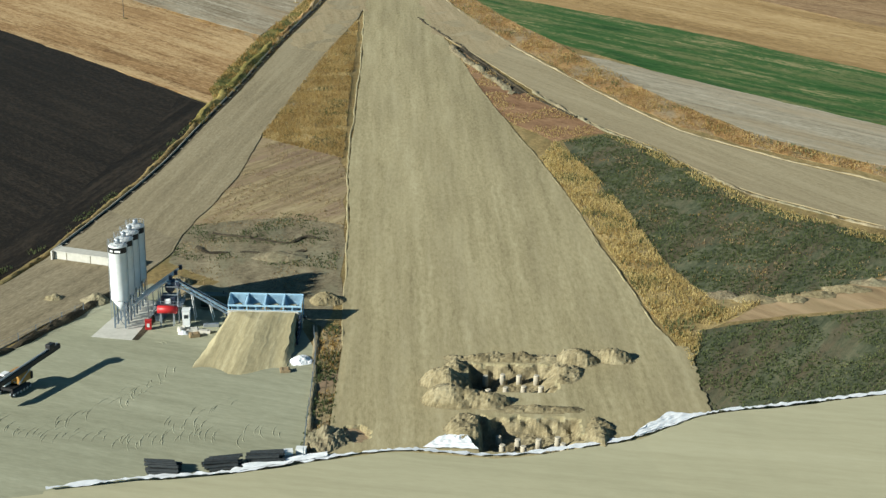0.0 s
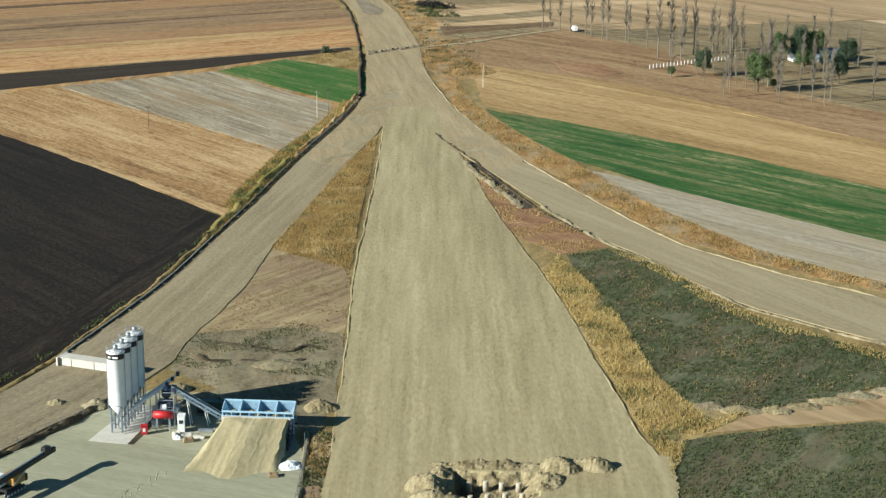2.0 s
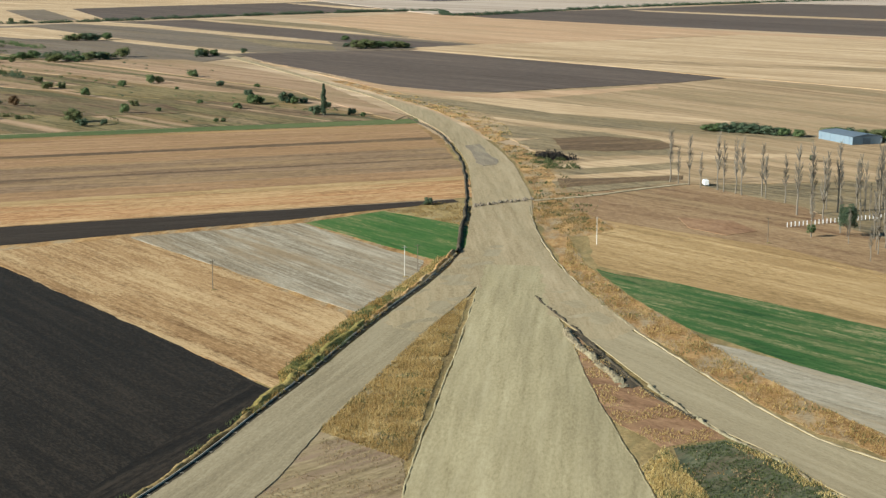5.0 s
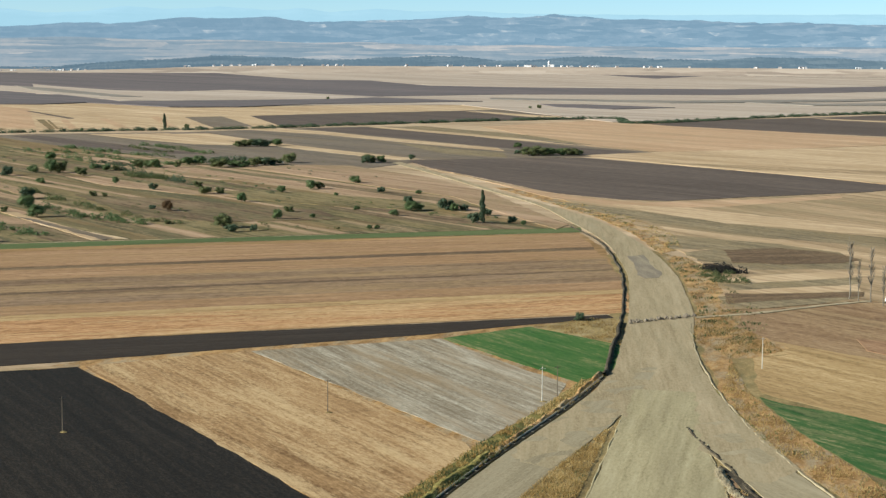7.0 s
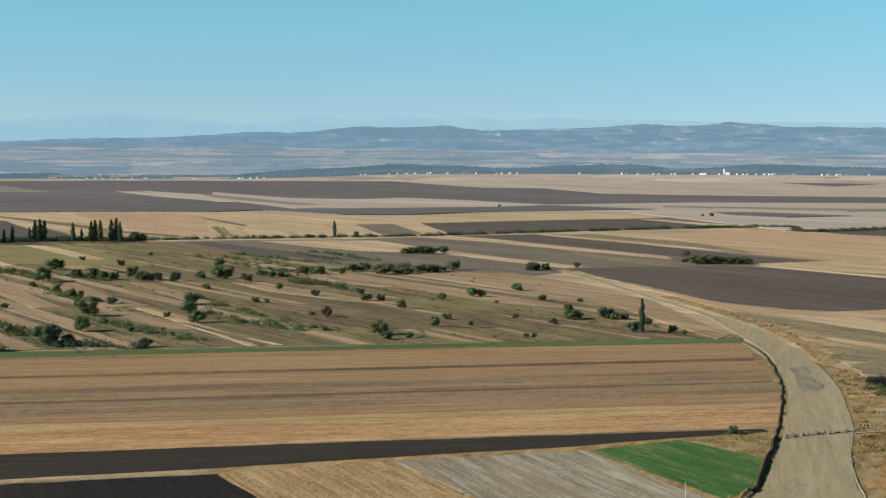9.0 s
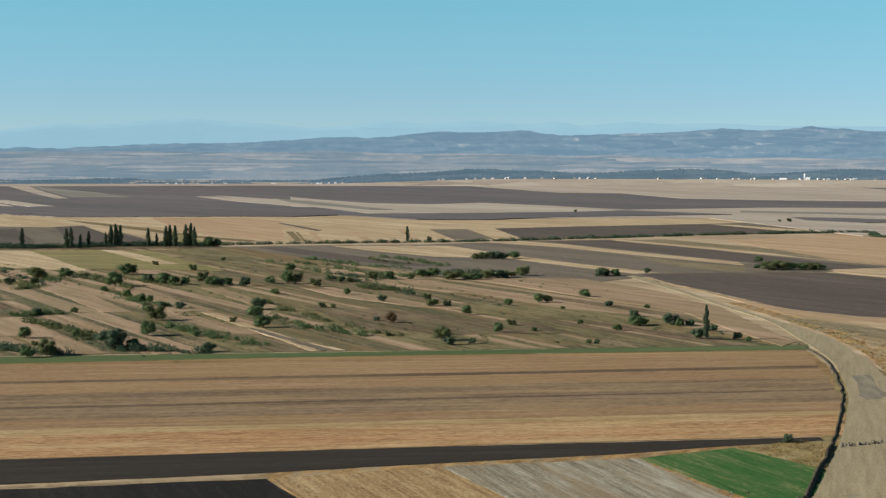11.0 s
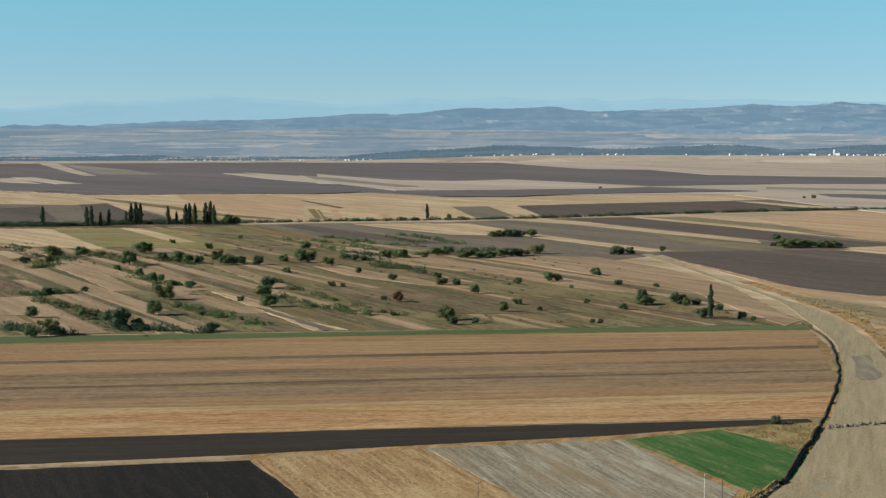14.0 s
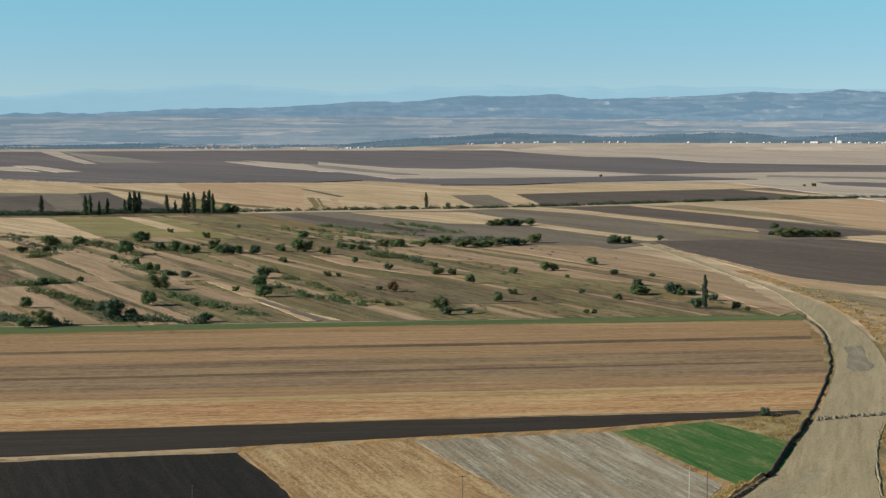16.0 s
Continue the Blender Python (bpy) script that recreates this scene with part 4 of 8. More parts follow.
slab("ploughed_headland", [(-53.8, 329), (-54.0, 315), (-58.0, 284), (-62.0, 261), (-68.0, 233), (-75.2, 211), (-92, 181), (-101, 187), (-84, 215), (-76.5, 236), (-70.5, 263), (-66.5, 286), (-62.5, 316), (-62, 338)], PLOUGH_H, 0.5, "ploughed headland along the field edge", 0.3)
slab("stubble_field", [(-170, 464), (-135, 497), (-53, 404), (-50, 396), (-53, 345), (-54, 332)], STUBBLE, 0.36, "square field of golden cut stubble", 0.7)
slab("fallow_field", [(-135, 497), (-88, 531), (-78, 517), (-42, 473), (-41, 452), (-50, 405)], FALLOW, 0.33, "pale grey fallow field with faint rows", 0.7)
slab("green_field", [(-88, 531), (-67, 559), (-36, 533), (-33, 498), (-37, 473)], GREEN, 0.41, "small field of young green crop", 0.6)
slab("verge_patch", [(-67, 559), (-48, 583), (-40, 575), (-36, 533)], GRASS_OR, 0.38, "patch of rusty dry grass by the road", 1.3, "verge")
slab("green_field", [(6, 469), (14, 461), (25, 455), (62, 421), (101, 378), (170, 300), (150, 262), (91, 326), (73, 345), (49, 372), (30, 400), (17, 432)], GREEN_E, 0.40, "long field of young green crop with bare patches", 0.8)
slab("fallow_field", [(34, 387), (49, 372), (91, 326), (150, 262), (140, 236), (84, 293), (68, 310), (53, 338), (42, 362)], FALLOW_E, 0.36, "strip of pale grey fallow with stubble", 0.8)
slab("stubble_field", [(6, 474), (2, 522), (16, 535), (59, 497), (112, 436), (190, 345), (170, 300), (101, 378), (62, 421), (24, 457)], STUBBLE_E, 0.30, "long stubble field in gold and brown strips", 0.8)
slab("fallow_field", [(-9, 605), (14, 640), (30, 649), (73, 590), (85, 545), (121, 483), (200, 385), (190, 345), (112, 436), (60, 510), (6, 552), (-8, 578)], BROWN_E, 0.26, "reddish brown fallow field with dry weeds", 0.8)
slab("pasture", [(14, 640), (34, 660), (90, 720), (150, 700), (260, 560), (260, 420), (190, 360), (121, 483), (85, 545), (73, 590), (30, 649)], STRIP_F, 0.18, "worn pasture with leafless planted trees", 0.8)
slab("verge_strip", [(-15, 545), (-4, 520), (2, 522), (12, 540), (4, 556), (-8, 578), (-20, 600), (-20, 575)], GRASS_RU, 0.27, "rusty weeds and bare soil at the corner of the fields", 1.0, "verge")
slab("stubble_field", [(2, 522), (16, 535), (59, 497), (112, 436), (60, 512), (6, 556), (-4, 548)], STUBBLE_E, 0.25, "gold end of the long stubble field", 0.8)
slab("fallow_field", [(-14, 644), (5, 650), (33, 661), (33, 650), (6, 635), (-12, 621)], STRIP_E, 2.2, "dark weedy strip before the planted trees", 0.8)
slab("fallow_field", [(-23, 774), (0, 788), (24, 773), (33, 755), (25, 742), (2, 732), (-17, 732)], STRIP_E, 2.2, "dark fallow beside the brush heap", 1.5)
slab("field_strip", [(-9, 489), (-7, 485), (1, 451), (8, 432), (6, 430), (-1, 446)], GRASS_GN, 0.94, "narrow green weeds along the road edge", 0.9)
slab("field_margin", [(-185, 452), (-172, 476), (-92, 540), (-44, 592), (-30, 560), (-31, 480), (-42, 395), (-52, 318), (-62, 318), (-115, 385)], GRASS_RU, -0.2, "brown weedy margins between the fields", 1.0, "field margin", thick=0.2)
# roads and earthworks
slab("junction_ground", [(-43, 392), (-36, 445), (-32, 487), (-36, 536), (-39, 578), (-21, 582), (-15, 533), (-11, 506), (-5, 475), (1, 451), (8, 430), (18, 397), (10, 378), (0, 404), (-14, 424), (-24, 440), (-31, 385)], SAND_N, 1.4, "wide sandy ground where the dirt roads meet", 0.4, "road")
band("road_1", [(-14.8, 187), (-15, 192), (-16, 216), (-17, 246), (-19, 282), (-20, 326), (-21, 376), (-23, 425), (-25, 470)], [(36, 187), (35.5, 190), (33, 200), (31, 216), (28, 235), (25, 257), (20, 287), (14.5, 315), (9, 345), (4, 378), (-3, 420), (-9, 470)], SAND, 0.42, "wide graded sand roadbed of a new highway", crown=0.1, cross=14)
band("road_2", [(-112, 150), (-90, 180), (-73, 211), (-66, 233), (-60, 261), (-56, 284), (-52, 315), (-48, 346), (-43, 392), (-36, 445), (-32, 487), (-34, 520)], [(-98, 135), (-78, 163), (-57, 204), (-48, 224), (-46, 242), (-41, 273), (-39, 306), (-35, 341), (-30, 388), (-24, 438), (-22, 487), (-20, 520)], SAND_ROAD, 0.425, "dusty dirt haul road beside the ploughed field", cross=8)
band("road_3", [(-34, 470), (-33, 500), (-36, 536), (-39, 573), (-44, 619), (-52, 680), (-63, 737), (-77, 795), (-104, 873), (-134, 954), (-175, 1032), (-236, 1148), (-300, 1262)], [(-8, 455), (-12, 500), (-15, 530), (-21, 600), (-27, 640), (-33, 679), (-47, 743), (-66, 809), (-95, 890), (-129, 956), (-174, 1040), (-228, 1146), (-290, 1262)], SAND_N, 0.415, "curving dirt road across the plain", cross=8)
band("road_4", [(0, 445), (7, 419), (17, 395), (30, 361), (41, 334), (51, 313), (62, 299), (72, 288), (88, 274), (135, 236)], [(-8, 440), (0, 406), (10, 378), (21, 347), (33, 318), (42, 303), (51, 284), (60, 268), (71, 257), (82, 247), (128, 210)], SAND_ROAD_E, 0.425, "dirt side road leading off between fields", cross=6)
slab("yard", [(-125, 128), (-54, 136), (-17, 149), (-17.5, 173), (-18, 183), (-22, 197), (-33, 213), (-48, 214), (-57, 201), (-66, 183), (-80, 158), (-100, 138)], YARD, 0.30, "flat sandy works yard with tyre marks", 0.3, "yard")
slab("works_ground", [(-18, 196), (-16.5, 222), (-18, 246), (-30, 250), (-46, 244), (-47, 224), (-33, 212)], DIRT, 0.35, "churned dark soil with ruts and shallow pools", 1.3, "ground")
slab("churned_ground", [(-43, 205), (-36, 203), (-21, 203), (-16.5, 207), (-16.8, 219), (-24, 223), (-36, 217)], DIRT, 0.40, "churned soil behind the hoppers", 2.2, "ground")
slab("median_verge", [(-18, 246), (-19.5, 280), (-22, 300), (-40, 303), (-42, 273), (-46, 244), (-30, 250)], WEEDY, 0.37, "mown grey weeds between two roads", 1.3, "verge")
slab("median_verge", [(-20.5, 290), (-22, 330), (-23, 376), (-24.5, 428), (-31, 383), (-35.5, 340), (-39.5, 304)], GRASS_OR, 0.40, "tall rusty dry grass between two roads", 1.3, "verge")
slab("verge_strip", [(-17, 148), (-13.5, 152), (-14.5, 172), (-15.5, 196), (-18, 197), (-18.5, 183), (-18, 170)], WEEDY, 0.33, "narrow strip of dry grass and rubble", 1.3, "verge")
slab("weed_field", [(25, 303), (36, 309), (43, 300), (51, 281), (57, 266), (66, 254), (80, 241), (126, 205), (118, 190), (76, 222), (53, 209), (43, 213), (38.5, 226), (34, 258), (30, 279)], WEEDS_DK, 0.40, "dark field of low green weeds", 1.3)
slab("weed_field", [(40, 196), (56, 202), (72, 205), (110, 190), (110, 175), (64, 172), (50, 168), (38, 166), (37, 180)], WEEDS_DK, 0.40, "dark field of low green weeds below the bank", 1.3)
slab("verge_strip", [(1, 396), (9, 346), (15, 316), (24, 303), (35, 310), (20, 343)], RED_SOIL, 0.36, "dry trampled grass between roadbed and side road", 1.3, "verge")
slab("verge_strip", [(20, 290), (24, 303), (30, 280), (34.5, 258), (38.5, 226), (43, 212), (52, 208), (41, 196), (37, 180), (37, 188), (33.5, 203), (29, 235), (25.5, 257)], GRASS_OR, 0.38, "strip of tall orange dry grass along the roadbed", 1.3, "verge")
slab("dirt_track", [(43, 212), (53, 209), (76, 221), (118, 190), (112, 186), (74, 207), (56, 203), (41, 198)], STUBM, 0.37, "pale track with bare soil heaps between weed fields", 0.6, "track")
slab("verge_strip", [(-3, 470), (8, 425), (18, 398), (31, 363), (42, 337), (52, 316), (64, 302), (75, 291), (136, 240), (142, 250), (84, 291), (68, 310), (53, 338), (36, 383), (17, 430), (4, 472), (-4, 520), (-12, 560), (-16, 552)], GRASS_RU, 0.34, "rusty dry grass strip beside the dirt road", 1.3, "verge")
slab("verge_strip", [(-14, 560), (-20, 605), (-27, 650), (-33, 690), (-48, 755), (-36, 745), (-22, 700), (-12, 640), (-5, 590), (-6, 560)], GRASS_RU, 0.36, "orange dry weeds along the curving road", 1.3, "verge")
slab("verge_strip", [(-48, 755), (-66, 822), (-96, 902), (-130, 968), (-180, 1062), (-160, 1060), (-112, 968), (-76, 900), (-50, 830), (-40, 775)], GRASS_RU, 0.36, "dry grass bank beside the curving road", 1.3, "verge")
slab("verge_strip", [(-39, 480), (-42, 452), (-50, 400), (-56, 345), (-53, 333), (-56, 312), (-53, 312), (-49, 346), (-44, 392), (-37, 445), (-33.5, 487)], GRASS_GN, 0.43, "weedy green and yellow bank above the dirt road", 0.5, "verge")
band("embankment", [(-140, 122), (-54, 137.5), (-49, 139.5), (-38, 142.5), (-27, 144.5), (-13, 149.5), (-4, 151.5), (7, 150), (17, 152.5), (27, 156.5), (36, 163.5), (50, 167.5), (64, 171.5), (120, 186)], [(-140, 30), (-54, 40), (-49, 42), (-38, 44), (-27, 46), (-13, 48), (-4, 49), (7, 50), (17, 52), (27, 54), (36, 56), (50, 60), (64, 64), (120, 80)], BANK, 0.75, "smooth compacted sand embankment top", "embankment", thick=1.2, cross=4)

HAUL = ground_mat("worn_haul_road", [(0.126, 0.1042, 0.0672), (0.2058, 0.173, 0.1126), (0.2898, 0.2503, 0.1705)], turn=-22, streak=0.5, width=1.3, length=16, patch=10, patch_w=0.5, fine=0.4, fine_w=0.8, bump=0.2, mottle=0.4, mottle_size=3, alt=(0.28, 0.24, 0.16), alt_size=8, alt_w=0.5)
band("road_5", [(-112, 150), (-90, 180), (-73, 211), (-66, 233), (-62, 252)], [(-98, 135), (-78, 163), (-57, 204), (-48.5, 223), (-47, 236)], HAUL, 0.46, "darker churned stretch of the haul road", cross=8)
slab("road_patch", [(-59, 741), (-54, 747), (-46, 712), (-39, 680), (-46, 677), (-52, 703)], ROAD_DK, 1.75, "darker worn patch on the dirt road", 2.0, "road")
PALE = ground_mat("pale_wheel_track", [(0.24, 0.196, 0.122), (0.335, 0.275, 0.172), (0.43, 0.365, 0.245)], turn=16, streak=0.6, width=0.9, length=30, patch=14, patch_w=0.7, fine=0.5, fine_w=0.6, bump=0.15, mottle=0.5, mottle_size=2.5)
band("field_track", [(-20, 590), (0, 606), (20, 628), (34, 641)], [(-19, 587.5), (1, 603.5), (21.5, 626), (36, 639.5)], PALE, 0.5, "narrow pale track leading to the planted trees", cross=2, rough=0.5)
slab("bare_soil", [(30, 560), (48, 556), (54, 538), (44, 530), (34, 540)], RED_SOIL, 1.1, "bare reddish soil beside a field", 3.5, "soil")
berm("rut", [(-24, 231), (-28, 228), (-34, 230), (-40, 229), (-43, 232)], DIRT_DK, 1.4, 0.35, "dark curved rut in the churned soil", 21.0, 0.3, category="rut")
berm("rut", [(-20, 236), (-24, 238), (-27, 235), (-33, 237), (-41, 240)], DIRT_DK, 1.2, 0.35, "dark winding rut in the churned soil", 22.0, 0.3, category="rut")
berm("bank", [(-112.5, 151), (-90.5, 181), (-74, 211), (-67.2, 233), (-62.0, 261), (-58.0, 284), (-54.4, 315)], GRASS, 1.5, 0.5, "dark soil bank between ploughed field and dirt road", 1.0, 0.3, lump=0.6)
berm("bank", [(-45.8, 390), (-42.2, 418), (-38.8, 445), (-35.2, 487)], GRASS_RU, 1.7, 0.9, "dry grassy bank between field and dirt road", 1.0, 0.3, lump=0.6, wander=0.5)
berm("bank", [(-54.8, 314), (-51.2, 346), (-46.2, 392)], GRASS_GN, 2.6, 1.05, "weedy soil bank between field and dirt road", 1.0, 0.3, lump=0.45)
# these two banks take a dark colour in place of the shadow beside them
berm("bank", [(-34, 486), (-36, 510), (-38.5, 540), (-41, 573)], DIRT_DK, 1.6, 1.0, "soil bank beside the green field, darkened like its shadow", 1.0, 0.3, lump=0.4)
berm("bank", [(-41, 575), (-46, 619), (-54, 680), (-65, 737), (-79, 795), (-100, 850)], DIRT_DK, 1.1, 0.5, "low weedy bank along the curving road, darkened like its shadow", 2.0, 0.3, lump=0.5)
berm("bank", [(-99, 136), (-79, 163), (-66, 183.5), (-59, 196), (-56, 203), (-53, 209)], DIRT_DK, 1.7, 0.9, "dark soil bank between yard and haul road", 3.0, 0.3, lump=0.7)
berm("windrow", [(-14.5, 187), (-15, 192), (-16, 216), (-17.3, 246), (-19.2, 282), (-20.3, 326), (-21.3, 376), (-23.3, 440)], SAND, 0.5, 0.12, "small ridge of pushed sand along the roadbed", 4.0, 0.36, lump=1.2, wander=0.35)
berm("windrow", [(36, 188), (33, 200), (31, 216), (28, 235), (25, 257), (20, 287), (14.5, 315), (9, 345), (4, 378), (0, 402), (-4, 425)], SAND, 0.5, 0.12, "small ridge of pushed sand along the roadbed", 5.0, 0.36, lump=1.2, wander=0.35)
berm("windrow", [(-20, 576), (-15, 535), (-10.5, 507), (-4.5, 476), (1.5, 451), (8, 426), (18, 395), (31, 361), (42, 334), (52, 313), (63, 299.5), (73, 288.5), (89, 274.5), (130, 241)], SAND_ROAD_E, 0.7, 0.18, "pushed sand ridge along the side road", 6.0, 0.36, lump=1.2, wander=0.4)
berm("windrow", [(21, 345), (33, 316.5), (42, 301.5), (51, 282.5), (60, 266.5), (71, 255.5), (82, 245.5), (126, 211)], DIRT, 1.0, 0.35, "soil ridge along the side road", 7.0, 0.36, lump=1.4, wander=0.7)
berm("ditch_bank", [(1, 395), (4, 384), (10.2, 363), (16.6, 343)], DIRT, 2.4, 0.6, "pale spoil bank beside a drainage ditch", 8.0, 0.36, lump=1.3, wander=0.4)
# dark colour laid in for the shadow inside the ditch
berm("ditch_edge", [(-8, 430), (2.4, 399), (12.4, 367), (19.5, 344), (30, 322)], DIRT_DK, 1.0, 0.3, "weedy lip of a drainage ditch, dark like its shadow", 8.5, 0.34, lump=1.2, wander=0.5)
slab("ditch", [(2, 397), (5.2, 385), (11.2, 364), (17.6, 343), (19.6, 345), (13, 366), (6.6, 388)], DIRT_DK, 0.9, "ditch between spoil bank and side road, painted dark for shadow", 0.4, "ditch")
berm("bank", [(-17.5, 152), (-18, 170), (-18.5, 184), (-20, 197)], DIRT, 1.0, 0.4, "low soil edge of the works yard", 9.0, 0.3)


# lined drain along the haul road: pale lips, dark bed, cross bars
LIP = plain_mat("drain_concrete", (0.36, 0.34, 0.29), (0.2, 0.185, 0.155), 0.9, scale=1.2, bump=0.2, spec=0.1)
drain = tagged(new("road_drain"), "narrow concrete lined drain along the dirt road", "drain", "", "structure")
DRAIN = spline([(-67, 229), (-60.2, 261), (-56.2, 284), (-52.6, 315), (-48.9, 346), (-44.1, 392), (-37.2, 445), (-33.8, 484)], 2.0)
for side, wide in ((-0.55, 0.09),):
    lv, lf = [], []
    for k, p in enumerate(DRAIN):
        d = (DRAIN[min(k + 1, len(DRAIN) - 1)] - DRAIN[max(k - 1, 0)]).normalized()
        n = Vector((d.y, -d.x, 0))
        for q, z in ((-wide, 0.3), (-wide, 0.8), (wide, 0.8), (wide, 0.3)):
            o = p + n * (side + q + 0.07 * noise.noise((p.x * 0.3, p.y * 0.3, side)))
            lv.append((o.x, o.y, z))
        if k:
            for c in range(3):
                lf.append((4 * k + c - 4, 4 * k + c - 3, 4 * k + c + 1, 4 * k + c))
    mesh_ob("lip", lv, lf, LIP, drain)
bv = []
for k, p in enumerate(DRAIN):
    d = (DRAIN[min(k + 1, len(DRAIN) - 1)] - DRAIN[max(k - 1, 0)]).normalized()
    n = Vector((d.y, -d.x, 0))
    bv += [(*(p - n * 0.6).xy, 0.5), (*(p + n * (0.45 + 0.2 * noise.noise((p.x, p.y, 1.0)))).xy, 0.46)]
mesh_ob("bed", bv, [(2 * k, 2 * k + 1, 2 * k + 3, 2 * k + 2) for k in range(len(DRAIN) - 1)], DIRT_DK, drain)
for k in range(2, len(DRAIN) - 1, 3):
    p, d = DRAIN[k], (DRAIN[k + 1] - DRAIN[k - 1]).normalized()
    n = Vector((d.y, -d.x, 0))
    c = [p - n * 0.6 - d * 0.09, p + n * 0.5 - d * 0.09, p + n * 0.5 + d * 0.09, p - n * 0.6 + d * 0.09]
    mesh_ob("cross_bar", [(q.x, q.y, z) for z in (0.5, 0.56) for q in c], [(4, 5, 6, 7), (0, 1, 5, 4), (1, 2, 6, 5), (2, 3, 7, 6), (3, 0, 4, 7)], LIP, drain)


# ---- trees and shrubs ----
rng = random.Random(7)
BARK = plain_mat("bark", (0.16, 0.13, 0.10), (0.07, 0.055, 0.04), 0.9, scale=3.0, bump=0.3, spec=0.1)
BARK_PALE = plain_mat("pale_bark", (0.23, 0.205, 0.165), (0.11, 0.095, 0.075), 0.9, scale=2.0, bump=0.2, spec=0.1)
LEAF = leaf_mat("leaf_green", (0.0615, 0.1001, 0.0441), (0.1181, 0.1723, 0.0735), (0.1796, 0.2393, 0.1098))
LEAF_OL = leaf_mat("leaf_olive", (0.08118, 0.1041, 0.04455), (0.1353, 0.1565, 0.0693), (0.1984, 0.2133, 0.099))
LEAF_DK = leaf_mat("leaf_dark", (0.0456, 0.075, 0.0494), (0.084, 0.125, 0.0754), (0.132, 0.175, 0.104))
LEAF_BR = leaf_mat("leaf_rusty", (0.06, 0.035, 0.02), (0.10, 0.06, 0.03), (0.16, 0.10, 0.05))


def thing(name, label, category, group="", at=None, kind=""):
    ob = new(name)
    ob.empty_display_size = 0.3
    if at is not None:
        ob.matrix_basis = at
    return tagged(ob, label, category, group, kind)


def leaf_cloud(centres, count, size, r):
    """Small leaf clumps, two crossed leaves each, over and inside a set of lobes."""
    verts, faces = [], []
    for _ in range(count):
        c, rad = r.choice(centres)
        d = Vector((r.gauss(0, 1), r.gauss(0, 1), r.gauss(0, 0.9))).normalized()
        p = c + Vector((d.x * rad.x, d.y * rad.y, d.z * rad.z)) * (0.65 + 0.45 * r.random())
        s = size * (0.6 + 0.9 * r.random())
        u = Vector((r.gauss(0, 1), r.gauss(0, 1), r.gauss(0, 1))).normalized()
        v = u.cross(d if abs(u.dot(d)) < 0.95 else Vector((0, 0, 1))).normalized()
        i = len(verts)
        verts += [p - u * s, p + v * s * 0.7, p + u * s, p - v * s * 0.6]
        faces += [(i, i + 1, i + 2, i + 3)]
        w = u.cross(v)
        i = len(verts)
        verts += [p - w * s * 0.8 - u * s * 0.3, p + u * s * 0.6, p + w * s * 0.8, p - v * s * 0.5]
        faces += [(i, i + 1, i + 2, i + 3)]
    return verts, faces


def limb(bm, a, b, r0, r1, seg=6):
    a, b = Vector(a), Vector(b)
    d = (b - a).normalized()
    s = d.orthogonal().normalized()
    t = d.cross(s)
    rings = []
    for p, r in ((a, r0), (b, r1)):
        rings.append([bm.verts.new(p + (s * math.cos(2 * math.pi * k / seg) + t * math.sin(2 * math.pi * k / seg)) * r) for k in range(seg)])
    for k in range(seg):
        bm.faces.new((rings[0][k], rings[0][(k + 1) % seg], rings[1][(k + 1) % seg], rings[1][k]))
    bm.faces.new(rings[1])
    bm.faces.new(list(reversed(rings[0])))


def make_tree(seed, material, label, spread=0.55, base=0.12, lobes=9, leaves=2600, name="tree", leaf=0.024, lobe=0.16, core_size=0.7):
    """A broadleaf tree one metre tall: trunk with limbs, and an uneven crown of many leaf clumps."""
    r = random.Random(seed)
    ob = thing(name, label, "tree" if name == "tree" else name)
    centres = []
    for k in range(lobes):
        a, z = 2.4 * k + r.random(), base + 0.22 + (0.62 - base) * (k + 0.5) / lobes
        far = spread * 0.62 * math.sqrt(max(0.05, 1 - ((z - 0.45) / 0.6) ** 2)) * (0.4 + 0.6 * r.random())
        rad = lobe * (1 + 0.75 * r.random())
        centres.append((Vector((far * math.cos(a), far * math.sin(a), min(z, 0.86))), Vector((rad * 1.25, rad * 1.25, rad))))
    bm = bmesh.new()
    limb(bm, (0, 0, -0.02), (0.01, 0, base + 0.25), 0.032, 0.02)
    for c, rad in centres[:6]:
        limb(bm, (0.01, 0, base + 0.1), c, 0.016, 0.006, 5)
    part("trunk", bm, BARK, ob)
    v, f = leaf_cloud(centres, leaves, leaf, r)
    core = bmesh.new()
    for c, rad in centres:
        m = Matrix.Translation(c) @ Matrix.Diagonal((rad.x * core_size, rad.y * core_size, rad.z * core_size, 1))
        bmesh.ops.create_icosphere(core, subdivisions=1, radius=1.0, matrix=m)
    core.verts.ensure_lookup_table()
    i = len(v)
    v += [q.co.copy() for q in core.verts]
    f += [tuple(i + q.index for q in face.verts) for face in core.faces]
    core.free()
    mesh_ob("crown", v, f, material, ob)
    return ob


